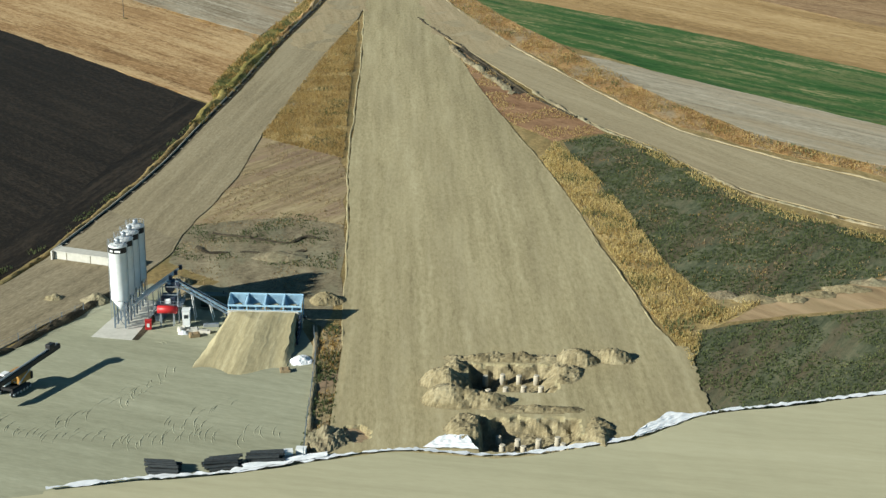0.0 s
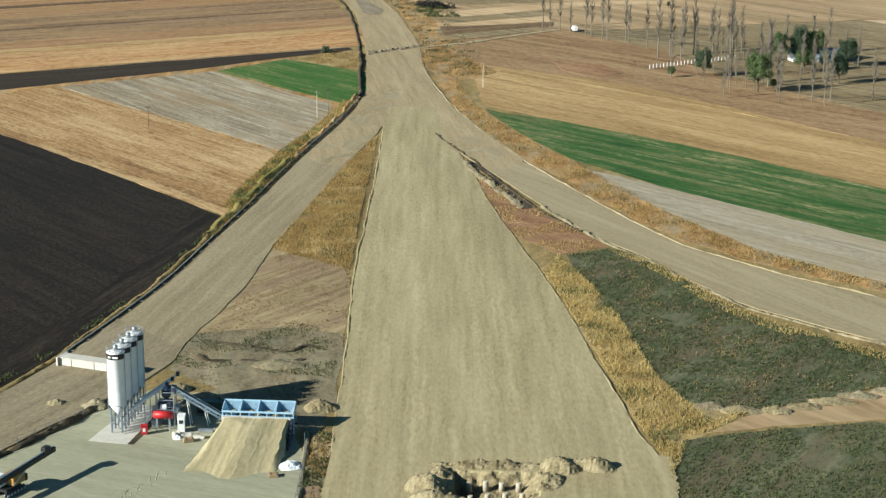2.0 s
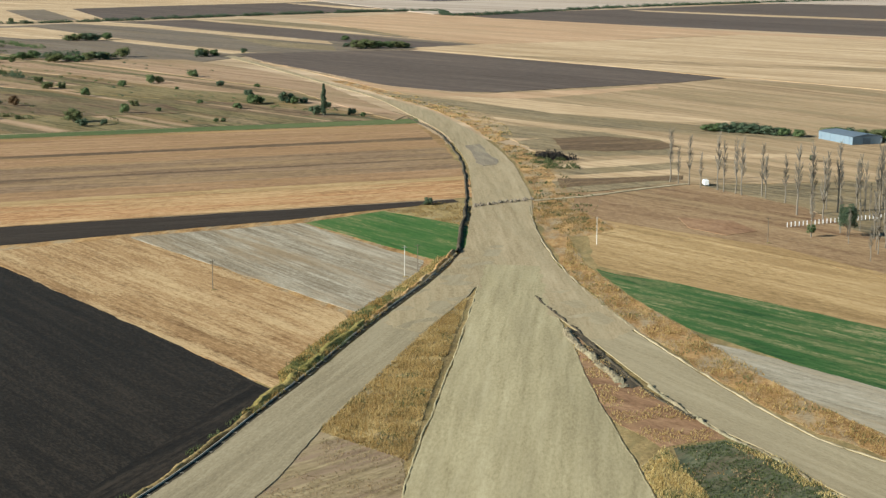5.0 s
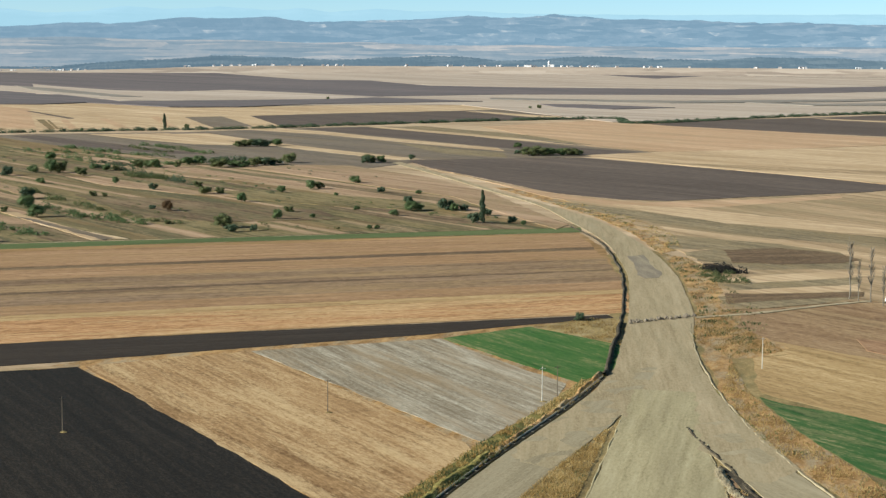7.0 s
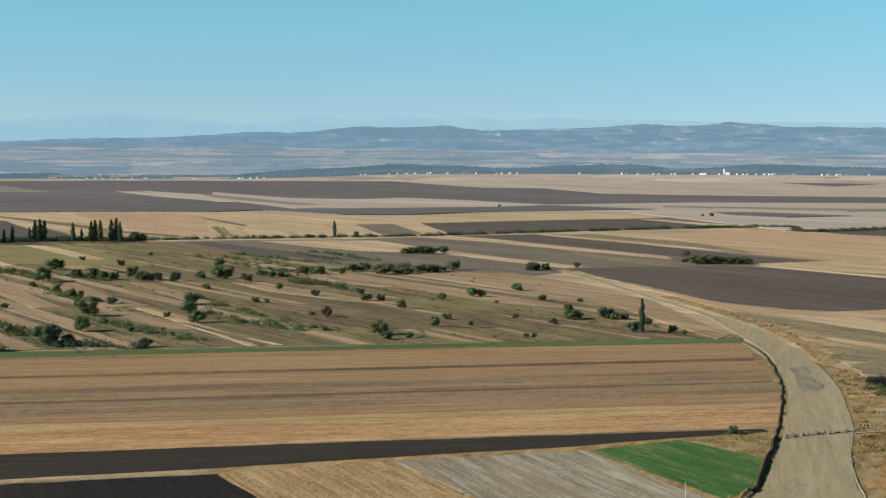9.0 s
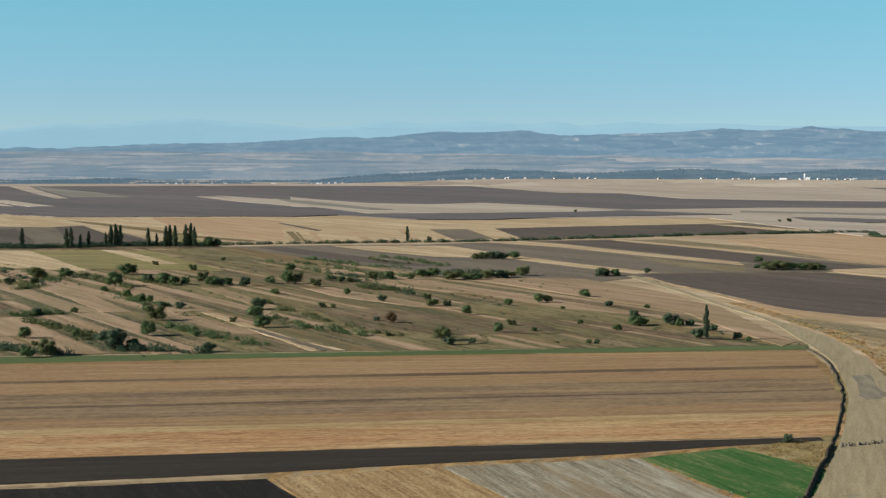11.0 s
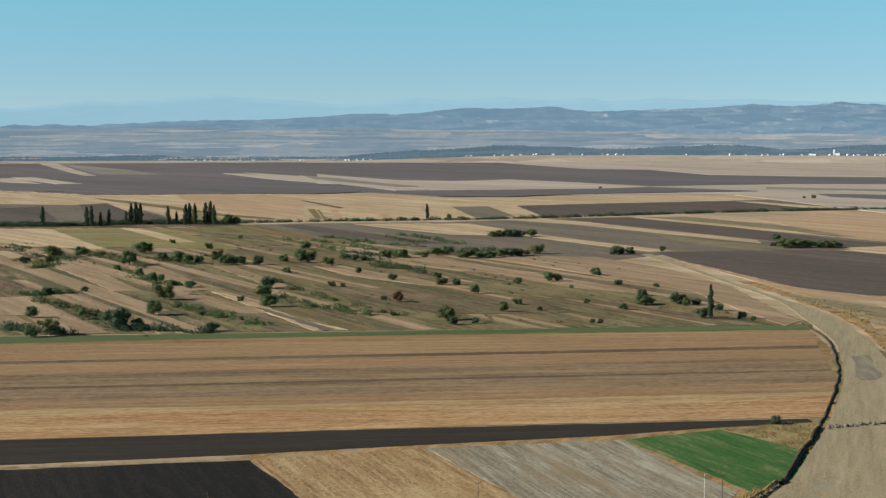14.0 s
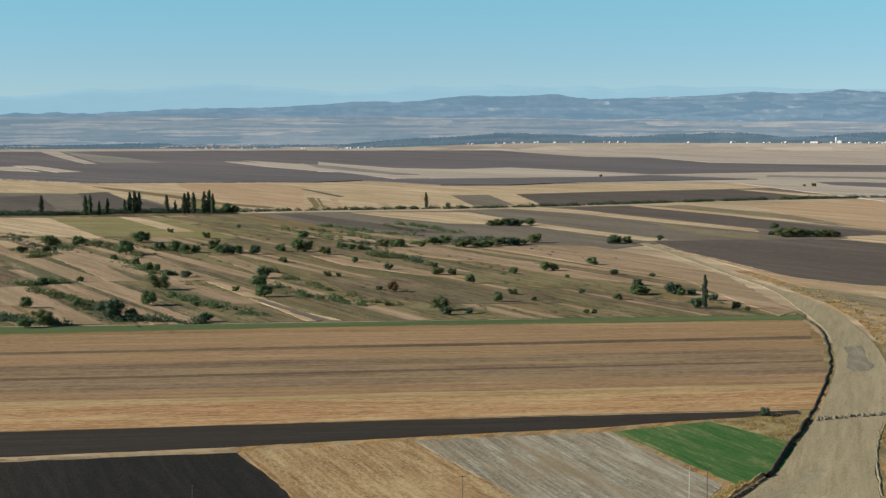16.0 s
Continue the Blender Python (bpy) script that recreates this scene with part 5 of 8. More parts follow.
def make_column(seed, label):
    """A narrow upright poplar one metre tall."""
    r = random.Random(seed)
    ob = thing("poplar_tree", label, "tree")
    bm = bmesh.new()
    limb(bm, (0, 0, -0.02), (0, 0, 0.9), 0.018, 0.004)
    centres = []
    for k in range(13):
        z = 0.12 + 0.82 * k / 12
        w = 0.075 * math.sin(math.pi * min(1, 0.18 + 0.8 * (k + 1) / 14)) + 0.012
        a = r.random() * 6.3
        centres.append((Vector((0.25 * w * math.cos(a), 0.25 * w * math.sin(a), z)), Vector((w, w, 0.07))))
        if k % 2:
            limb(bm, (0, 0, z - 0.08), (w * math.cos(a), w * math.sin(a), z + 0.05), 0.006, 0.002, 4)
    part("trunk", bm, BARK, ob)
    v, f = leaf_cloud(centres, 2000, 0.016, r)
    mesh_ob("crown", v, f, LEAF_DK, ob)
    return ob


def make_bare(seed):
    """A leafless planted poplar one metre tall, with steep thin branches."""
    r = random.Random(seed)
    ob = thing("leafless_tree", "tall leafless planted tree with pale bark", "tree", "planted trees on the pasture")
    bm = bmesh.new()
    pts = [Vector((0, 0, -0.02))]
    for k in range(1, 6):
        pts.append(Vector((0.012 * r.uniform(-1, 1), 0.012 * r.uniform(-1, 1), k / 5)))
    for k in range(5):
        limb(bm, pts[k], pts[k + 1], 0.013 * (1 - 0.17 * k), 0.013 * (0.83 - 0.17 * k), 6)
    part("trunk", bm, BARK_PALE, ob)
    bm = bmesh.new()
    for k in range(40):
        z = 0.3 + 0.68 * r.random()
        a, n = r.random() * 6.283, 0.05 + 0.13 * (1 - z) + 0.03 * r.random()
        p = Vector((0, 0, z))
        q = p + Vector((n * 0.38 * math.cos(a), n * 0.38 * math.sin(a), n))
        limb(bm, p, q, 0.0055, 0.003, 4)
        for _ in range(3):
            b = a + r.uniform(-1, 1)
            s = p.lerp(q, r.uniform(0.4, 1))
            limb(bm, s, s + Vector((0.02 * math.cos(b), 0.02 * math.sin(b), 0.05 + 0.03 * r.random())), 0.0022, 0.0012, 3)
    part("branching", bm, BARK_PALE, ob)
    return ob


def plant(source, x, y, h, group="", wide=1.0, turn=None):
    m = Matrix.Translation((x, y, rise(x, y) + 0.1)) @ Matrix.Rotation(rng.random() * 6.283 if turn is None else turn, 4, "Z") @ Matrix.Diagonal((h * wide, h * wide, h, 1))
    ob = copy_thing(source, m)
    if group:
        ob["group"] = group
    return ob


def first(source, x, y, h, wide=1.0):
    source.matrix_basis = Matrix.Translation((x, y, rise(x, y) + 0.1)) @ Matrix.Diagonal((h * wide, h * wide, h, 1))


ROUND = [make_tree(11, LEAF, "round green broadleaf tree on dry pasture", 0.7, 0.02, 9), make_tree(12, LEAF_OL, "olive green wild tree on dry pasture", 0.75, 0.02, 10), make_tree(13, LEAF_DK, "dark green broad tree on dry pasture", 0.8, 0.0, 11), make_tree(14, LEAF, "dense green tree on the pasture", 0.65, 0.04, 9)]
AIRY = [make_tree(17, LEAF, "tall garden tree with an open crown", 0.6, 0.16, 24, 4600, "tree", 0.017, 0.075, 0.3), make_tree(18, LEAF_DK, "tall dark garden tree with an open crown", 0.55, 0.14, 24, 4600, "tree", 0.017, 0.08, 0.3)]
RUST = make_tree(15, LEAF_BR, "rusty brown autumn tree on dry pasture", 0.7, 0.06, 9)
COLUMN = [make_column(21, "tall narrow dark green poplar"), make_column(22, "tall slender poplar beside a field line")]
BARE = [make_bare(31), make_bare(32), make_bare(33)]


def grow(spots, group, wide=1.3):
    for k, (x, y, h) in enumerate(spots):
        src = ROUND[(k * 7 + int(abs(x))) % 4]
        plant(src, x, y, h, group, wide * rng.uniform(0.75, 1.1))


grow([(-609, 1181, 5.1), (-670, 1228, 3.6), (-649, 1299, 3.7)], "trees on the pasture")
grow([(-238, 792, 3.1), (-244, 844, 5.5), (-293, 928, 5.5), (-282, 1018, 6.0), (-277, 1020, 4.7), (-269, 1068, 5.2), (-236, 1008, 3.6), (-194, 877, 3.6), (-192, 904, 5.8), (-189, 908, 4.3), (-176, 914, 6.4), (-170, 910, 4.6), (-166, 914, 3.5), (-213, 1005, 2.6), (-148, 855, 5.4), (-149, 891, 3.6), (-130, 859, 3.8)], "trees on the pasture")
grow([(-123, 851, 2.7), (-366, 1231, 7.3), (-312, 1245, 5.7), (-303, 1255, 5.7), (-291, 990, 4.5), (-250, 880, 3.4), (-230, 857, 2.5), (-255, 980, 2.2), (-290, 1294, 4.2), (-220, 901, 2.6), (-189, 814, 2.3), (-186, 817, 2.1)], "trees on the pasture")
grow([(-397, 1173, 6.7), (-393, 1186, 4.8), (-382, 1179, 5.5), (-380, 1195, 6.4), (-374, 1201, 6.4), (-370, 1210, 5.2), (-467, 1407, 5.7), (-460, 1410, 6.6), (-454, 1412, 7.1), (-447, 1415, 6.2), (-441, 1426, 6.7), (-312, 1252, 6.1), (-226, 1382, 3.5), (-214, 1364, 7.0), (-207, 1369, 7.5), (-198, 1371, 6.6), (-191, 1376, 6.2), (-182, 1378, 6.2), (-178, 1387, 4.4), (-242, 1468, 4.7)], "thickets beside the fields", 1.9)
grow([(-665, 1064, 8.7), (-634, 1016, 5.8), (-654, 1081, 7.9), (-631, 1127, 9.0), (-579, 1028, 10.2), (-579, 1069, 5.9), (-561, 1060, 8.3), (-550, 1054, 6.6), (-544, 1058, 5.8), (-546, 1085, 7.6), (-522, 1054, 7.3), (-517, 1057, 5.7), (-523, 953, 5.3), (-496, 926, 5.8), (-489, 924, 5.0), (-463, 877, 4.1), (-429, 832, 8.4), (-393, 765, 7.7), (-494, 854, 3.4), (-505, 835, 4.0), (-439, 732, 5.9), (-420, 745, 4.7), (-376, 708, 9.9), (-370, 715, 5.0), (-389, 677, 7.5), (-393, 669, 4.8), (-391, 687, 2.2), (-469, 904, 3.5), (-454, 899, 4.2), (-402, 802, 2.5), (-370, 771, 2.9), (-333, 718, 4.3), (-414, 687, 2.8)], "trees on the pasture", 1.25)
grow([(-417, 708, 2.3), (-651, 1012, 5.0), (-518, 1069, 5.7), (-501, 1062, 6.5), (-496, 1088, 5.8), (-484, 1090, 9.9), (-479, 1093, 8.2), (-542, 1209, 6.4), (-457, 1077, 5.6), (-473, 1132, 4.2), (-458, 1119, 5.0), (-452, 1122, 4.2), (-449, 1151, 6.0), (-454, 1176, 4.3), (-438, 1156, 6.8), (-424, 1162, 5.1), (-428, 1191, 6.1), (-421, 1195, 7.0), (-409, 1024, 4.5), (-369, 987, 4.3), (-329, 968, 4.9), (-322, 972, 4.2), (-383, 935, 3.5), (-376, 935, 2.8), (-388, 865, 7.1), (-411, 911, 6.9), (-361, 822, 6.7), (-388, 840, 3.2), (-344, 763, 2.3), (-323, 876, 2.5), (-287, 808, 2.3), (-256, 800, 6.8), (-246, 784, 3.9)], "trees on the pasture", 1.25)
grow([(-767, 1483, 10.8), (-760, 1487, 8.6), (-701, 1603, 3.4), (-620, 1674, 5.2), (-765, 2636, 4.4), (-382, 2367, 5.4), (-394, 2365, 3.9)], "lone trees on the plain", 1.2)
grow([(-54, 574, 2.9)], "", 1.1)
grow([(48, 818, 4.0), (52, 818, 4.3), (56, 815, 4.8), (61, 817, 5.1), (66, 814, 5.1), (71, 811, 4.5), (76, 808, 4.5), (82, 805, 4.2), (88, 802, 3.9), (105, 801, 5.6), (112, 797, 5.6), (120, 794, 5.6), (127, 793, 5.6), (133, 789, 6.1), (138, 786, 5.5), (144, 782, 5.5), (148, 777, 4.4), (153, 771, 3.3)], "shelter belt by the farm", 2.0)
for k, (x, y, h) in enumerate([(96, 505, 14.8), (81, 533, 11.2), (112, 566, 12.3), (120, 568, 14.4), (126, 569, 12.8), (126, 523, 11.5), (70, 531, 4.6), (86, 712, 3.5), (102, 511, 4.1), (126, 550, 8.0)]):
    plant(AIRY[k % 2], x, y, h, "garden trees by the farm", 0.72)
for k, (x, y, h) in enumerate([(-912, 1391, 19.4), (-873, 1405, 19.3), (-875, 1416, 19.4), (-863, 1413, 13.9), (-862, 1425, 16.2), (-857, 1446, 14.1), (-853, 1449, 20.7), (-849, 1451, 21.8), (-845, 1453, 20.7), (-821, 1463, 18.4), (-814, 1467, 13.0), (-799, 1459, 20.4), (-796, 1461, 21.5), (-797, 1472, 20.5), (-788, 1477, 21.6), (-784, 1479, 22.7), (-779, 1477, 19.4)]):
    plant(COLUMN[k % 2], x, y, h, "row of poplars", 1.35)
for k, (x, y, h) in enumerate([(28, 643, 20.0), (31, 639, 13.6), (35, 637, 18.0), (39, 630, 13.4), (45, 626, 20.0), (47, 622, 17.7), (51, 618, 19.3), (53, 615, 19.7), (60, 613, 18.3), (61, 609, 15.2), (67, 599, 16.2), (69, 573, 22.6), (70, 531, 15.3), (80, 587, 18.9), (83, 581, 22.9), (86, 601, 15.0), (91, 588, 17.9), (92, 582, 16.7), (97, 582, 23.0), (100, 570, 12.3), (93, 512, 13.1), (90, 515, 11.2), (87, 511, 11.2), (95, 507, 9.2), (101, 516, 22.6), (107, 524, 11.5), (107, 490, 10.8), (111, 489, 14.4), (114, 483, 16.1), (117, 489, 16.3), (74, 577, 22.7), (76, 558, 20.1), (88, 571, 18.5)]):
    plant(BARE[k % 3], x, y, h, "planted trees on the pasture", 1.15)
r8 = random.Random(88)
for k in range(34):
    plant(BARE[k % 3], r8.uniform(78, 140), r8.uniform(495, 600) - 8, r8.uniform(8, 17), "planted trees on the pasture", 1.2)
for k, src in enumerate(ROUND):
    first(src, (-452, -350, -205, -560)[k], (1010, 1010, 950, 985)[k], 4.0, 1.3)
    src["group"] = "trees on the pasture"
first(AIRY[0], 118, 545, 9.0)
first(AIRY[1], 136, 560, 11.0)
first(RUST, -312, 869, 5.8, 1.0)
first(COLUMN[0], -143, 851, 16.6, 1.0)
first(COLUMN[1], -636, 1655, 16.0, 1.4)
for k, src in enumerate(BARE):
    first(src, (106, 122, 100)[k], (548, 530, 600)[k], (17.0, 15.0, 16.0)[k])


def scrub(name, line, count, width, size, material, label, r, category="hedge", tall=1.0):
    """Joined low bushes along a line, too many to count."""
    verts, faces = [], []
    pts = spline(line, 20.0)
    for _ in range(count):
        k = r.randrange(len(pts) - 1)
        p = pts[k].lerp(pts[k + 1], r.random())
        x, y = p.x + r.gauss(0, width), p.y + r.gauss(0, width)
        s = size * (0.4 + 1.1 * r.random() ** 1.7)
        c = [(Vector((x, y, rise(x, y) + 0.45 * s * tall)), Vector((s * 0.9, s * 0.9, s * 0.55 * tall))), (Vector((x + s * 0.5, y + s * 0.3, rise(x, y) + 0.3 * s)), Vector((s * 0.6, s * 0.6, s * 0.4)))]
        v, f = leaf_cloud(c, 90, 0.12 * s, r)
        i = len(verts)
        verts += v
        faces += [tuple(i + q for q in g) for g in f]
    return tagged(mesh_ob(name, verts, faces, material), label, category, "", "stuff")


scrub("hedge", [(-968, 1367), (-892, 1410), (-861, 1478), (-786, 1509), (-720, 1572), (-657, 1622), (-565, 1698), (-480, 1812), (-362, 1963), (-242, 2060), (-195, 1954), (-34, 2216), (146, 2432), (522, 2791)], 1900, 3.0, 3.1, LEAF_DK, "long dark hedge line across the plain", random.Random(41))
scrub("hedge", [(-975, 1375), (-892, 1410), (-855, 1469), (-780, 1500)], 700, 5.0, 3.6, LEAF_DK, "dense dark hedge below the poplars", random.Random(42))
for k, line in enumerate(([(-786, 1179), (-530, 960), (-400, 850)], [(-700, 1180), (-560, 1060), (-440, 960)], [(-620, 1230), (-470, 1110), (-330, 1000), (-250, 930)], [(-560, 1000), (-460, 900), (-380, 820)], [(-480, 1180), (-380, 1090), (-300, 1010)], [(-470, 790), (-400, 730), (-340, 690)], [(-330, 890), (-250, 820), (-190, 810)], [(-240, 950), (-180, 900), (-140, 850)], [(-460, 1260), (-350, 1180), (-280, 1110)], [(-560, 1330), (-420, 1240), (-330, 1270)])):
    scrub("scrub", line, 50, 8.0, 1.2, (LEAF_OL, LEAF, LEAF_DK)[k % 3], "low scattered bushes along an old field strip", random.Random(50 + k), "scrub")
for k, line in enumerate([[(-673, 1113), (-645, 1100), (-602, 1059), (-550, 1002)], [(-612, 1314), (-563, 1287), (-512, 1241), (-437, 1156)], [(-486, 1149), (-448, 1124), (-402, 1077), (-357, 1026)], [(-757, 1140), (-719, 1123), (-627, 1033)], [(-429, 1083), (-395, 1062)], [(-552, 1395), (-506, 1360), (-457, 1300)], [(-423, 1206), (-419, 1239), (-407, 1256)], [(-509, 822), (-505, 835), (-497, 845)]]):
    scrub("hedge", line, 46, 2.6, 2.9, (LEAF_OL, LEAF, LEAF_DK, LEAF)[k % 4], "overgrown hedge of low bushes on a field strip", random.Random(150 + k))
for k, line in enumerate([[(-436, 957), (-360, 877), (-284, 809)], [(-385, 867), (-334, 825), (-300, 805)], [(-424, 692), (-403, 684), (-385, 683)], [(-609, 1359), (-524, 1288), (-477, 1270)], [(-668, 1026), (-630, 1005), (-618, 976)], [(-534, 961), (-488, 917), (-467, 906)], [(-376, 708), (-358, 708), (-327, 713)], [(-405, 803), (-360, 771), (-326, 746)], [(-480, 795), (-437, 767), (-408, 738)]]):
    scrub("hedge", line, 46, 2.6, 2.9, (LEAF_OL, LEAF, LEAF_DK, LEAF)[k % 4], "overgrown hedge of low bushes on a field strip", random.Random(170 + k))
scrub("scrub", [(-46, 412), (-48, 392), (-51, 370), (-53, 345)], 80, 1.6, 0.9, LEAF_OL, "low green weeds on the roadside bank", random.Random(71), "weeds")
scrub("scrub", [(-27, 712), (-20, 692), (-15, 670)], 60, 4.0, 1.6, LEAF_OL, "weedy bushes beside the curving road", random.Random(72), "weeds")
scrub("scrub", [(-24, 708), (-15, 700)], 80, 2.0, 2.0, plain_mat("burnt_brush", (0.022, 0.02, 0.018), (0.01, 0.009, 0.008), 0.9), "heap of black brushwood beside the road", random.Random(73), "brush heap", 1.3)

for k, line in enumerate((
    [(-762, 1139), (-691, 1077), (-619, 1010)],
    [(-672, 1104), (-598, 1052)],
    [(-618, 1307), (-561, 1254), (-500, 1190)],
    [(-500, 1190), (-455, 1159)],
    [(-553, 1376), (-496, 1312)],
    [(-444, 1182), (-434, 1218)],
    [(-582, 1124), (-505, 1059)],
    [(-599, 1080), (-537, 1045)],
)):
    scrub("hedge", line, 34, 3.2, 2.6, (LEAF_DK, LEAF_OL, LEAF)[k % 3], "low bushes grown along a pasture strip", random.Random(210 + k))

# ---- the works: batching plant, heaps, pit, machines ----
WHITE = plain_mat("white_paint", (0.74, 0.76, 0.77), (0.58, 0.60, 0.60), 0.45, scale=0.8, bump=0.02)
CONCRETE = plain_mat("pale_concrete", (0.56, 0.55, 0.50), (0.38, 0.37, 0.33), 0.85, scale=0.9, bump=0.15, spec=0.2)
STEEL = plain_mat("galvanised_steel", (0.42, 0.46, 0.50), (0.26, 0.29, 0.33), 0.45, 0.6, scale=2.0, bump=0.03)
BLUE = plain_mat("pale_blue_paint", (0.38, 0.56, 0.7), (0.24, 0.41, 0.55), 0.45, 0.1, scale=1.5, bump=0.03)
NAVY = plain_mat("dark_blue_paint", (0.035, 0.05, 0.085), (0.02, 0.028, 0.045), 0.45, scale=2.0, bump=0.03)
BLACK = plain_mat("black_paint", (0.02, 0.021, 0.023), (0.01, 0.01, 0.011), 0.5, scale=3.0, bump=0.03)
RED = plain_mat("red_paint", (0.50, 0.022, 0.025), (0.30, 0.015, 0.018), 0.45, scale=2.0, bump=0.03)
OLIVE_P = plain_mat("dark_green_paint", (0.045, 0.07, 0.05), (0.025, 0.04, 0.03), 0.5, scale=2.0, bump=0.03)
YELLOW = plain_mat("ochre_paint", (0.42, 0.22, 0.05), (0.25, 0.13, 0.03), 0.5, scale=2.0, bump=0.03)
CLOTH = plain_mat("white_geotextile", (0.80, 0.82, 0.84), (0.60, 0.64, 0.68), 0.9, scale=1.2, bump=0.3, spec=0.1)
PIPE = plain_mat("black_plastic_pipe", (0.055, 0.062, 0.065), (0.012, 0.014, 0.015), 0.38, scale=3.0, bump=0.02, random_w=0.6)
WOOD = plain_mat("weathered_wood", (0.34, 0.26, 0.16), (0.20, 0.15, 0.09), 0.9, scale=3.0, bump=0.2, spec=0.1)
GLASS = plain_mat("dark_window", (0.03, 0.04, 0.05), (0.02, 0.025, 0.03), 0.12, scale=2.0, bump=0.0, spec=0.6)


def box(bm, c, s, turn=0.0, tilt=0.0, bevel=0.0):
    """A box of size s at the centre c, turned about z and tilted about y (degrees)."""
    m = Matrix.Translation(c) @ Matrix.Rotation(radians(turn), 4, "Z") @ Matrix.Rotation(radians(tilt), 4, "Y") @ Matrix.Diagonal((*s, 1))
    made = bmesh.ops.create_cube(bm, size=1.0, matrix=m)["verts"]
    if bevel:
        edges = list({e for v in made for e in v.link_edges})
        bmesh.ops.bevel(bm, geom=edges, offset=bevel, segments=1, affect="EDGES")


def boxes(*some, bevel=0.0):
    bm = bmesh.new()
    for one in some:
        box(bm, *one, bevel=bevel)
    return bm


def rod(*lines, r=0.05, seg=8):
    bm = bmesh.new()
    for a, b in lines:
        limb(bm, a, b, r, r, seg)
    return bm


def turned(profile, seg=28):
    """A body of revolution round z from (radius, height) pairs."""
    bm = bmesh.new()
    rings = [[bm.verts.new((r * math.cos(2 * math.pi * k / seg), r * math.sin(2 * math.pi * k / seg), z)) for k in range(seg)] for r, z in profile]
    for a, b in zip(rings, rings[1:]):
        for k in range(seg):
            bm.faces.new((a[k], a[(k + 1) % seg], b[(k + 1) % seg], b[k]))
    bm.faces.new(list(reversed(rings[0])))
    bm.faces.new(rings[-1])
    for f in bm.faces:
        f.smooth = len(f.verts) == 4
    return bm


def heap(name, cx, cy, rx, ry, h, material, label, seed, base=0.3, category="heap"):
    """A loose uneven heap of soil."""
    n = 26
    verts, faces = [], []
    for j in range(n + 1):
        for i in range(n + 1):
            u, v = 2 * i / n - 1, 2 * j / n - 1
            d = math.hypot(u, v) * (1 + 0.28 * noise.noise((u * 1.5 + seed, v * 1.5, seed)))
            z = max(0.0, 1 - d) ** 0.8 * h * (1 + 0.5 * noise.noise((u * 2.2, v * 2.2, seed + 3))) + 0.14 * h * noise.noise((u * 7, v * 7, seed)) * (d < 0.95)
            verts.append((cx + u * rx, cy + v * ry, base + z - (0.15 if d > 0.98 else 0)))
    for j in range(n):
        for i in range(n):
            k = j * (n + 1) + i
            faces.append((k, k + 1, k + n + 2, k + n + 1))
    return tagged(mesh_ob(name, verts, faces, material), label, category)


# slab under the silos
slab("concrete_slab", [(-53.3, 190.9), (-46.9, 189.7), (-44.6, 205.5), (-49.5, 207.5)], CONCRETE, 0.55, "pale concrete base slab under the silos", 0.05, "slab", thick=0.5)


DKSTEEL = plain_mat("blue_grey_steel", (0.17, 0.22, 0.27), (0.09, 0.12, 0.15), 0.5, 0.3, scale=2.0, bump=0.03)
# flat strip, dark in place of the shade of a sunk edge
slab("dark_edge_strip", [(-46.9, 189.9), (-45.9, 189.6), (-43.5, 204.5), (-44.6, 205.3)], DIRT_DK, 0.5, "flat strip beside the silo slab, dark like a shaded recess", 0.15, "trench")


def fence(pts, label, gap=3.0, h=1.7):
    """A wire site fence: posts and three wires along a line."""
    ob = thing("wire_fence", label, "fence")
    line = spline(pts, gap)
    for p in line:
        part("post", boxes(((p.x, p.y, 0.25 + h / 2), (0.09, 0.09, h))), DKSTEEL, ob)
    for z in (0.45, 1.0, 1.55):
        part("wire", rod(*[((a.x, a.y, 0.3 + z), (b.x, b.y, 0.3 + z)) for a, b in zip(line, line[1:])], r=0.02, seg=4), DKSTEEL, ob)
    return ob


fence([(-99, 136.8), (-79, 163.8), (-66, 184.3), (-59, 196.8), (-56.5, 201)], "thin wire fence along the soil bank of the yard")
fence([(-17.6, 150), (-18.0, 160), (-18.2, 172), (-18.6, 184), (-19.4, 192)], "thin wire fence between yard and roadbed")


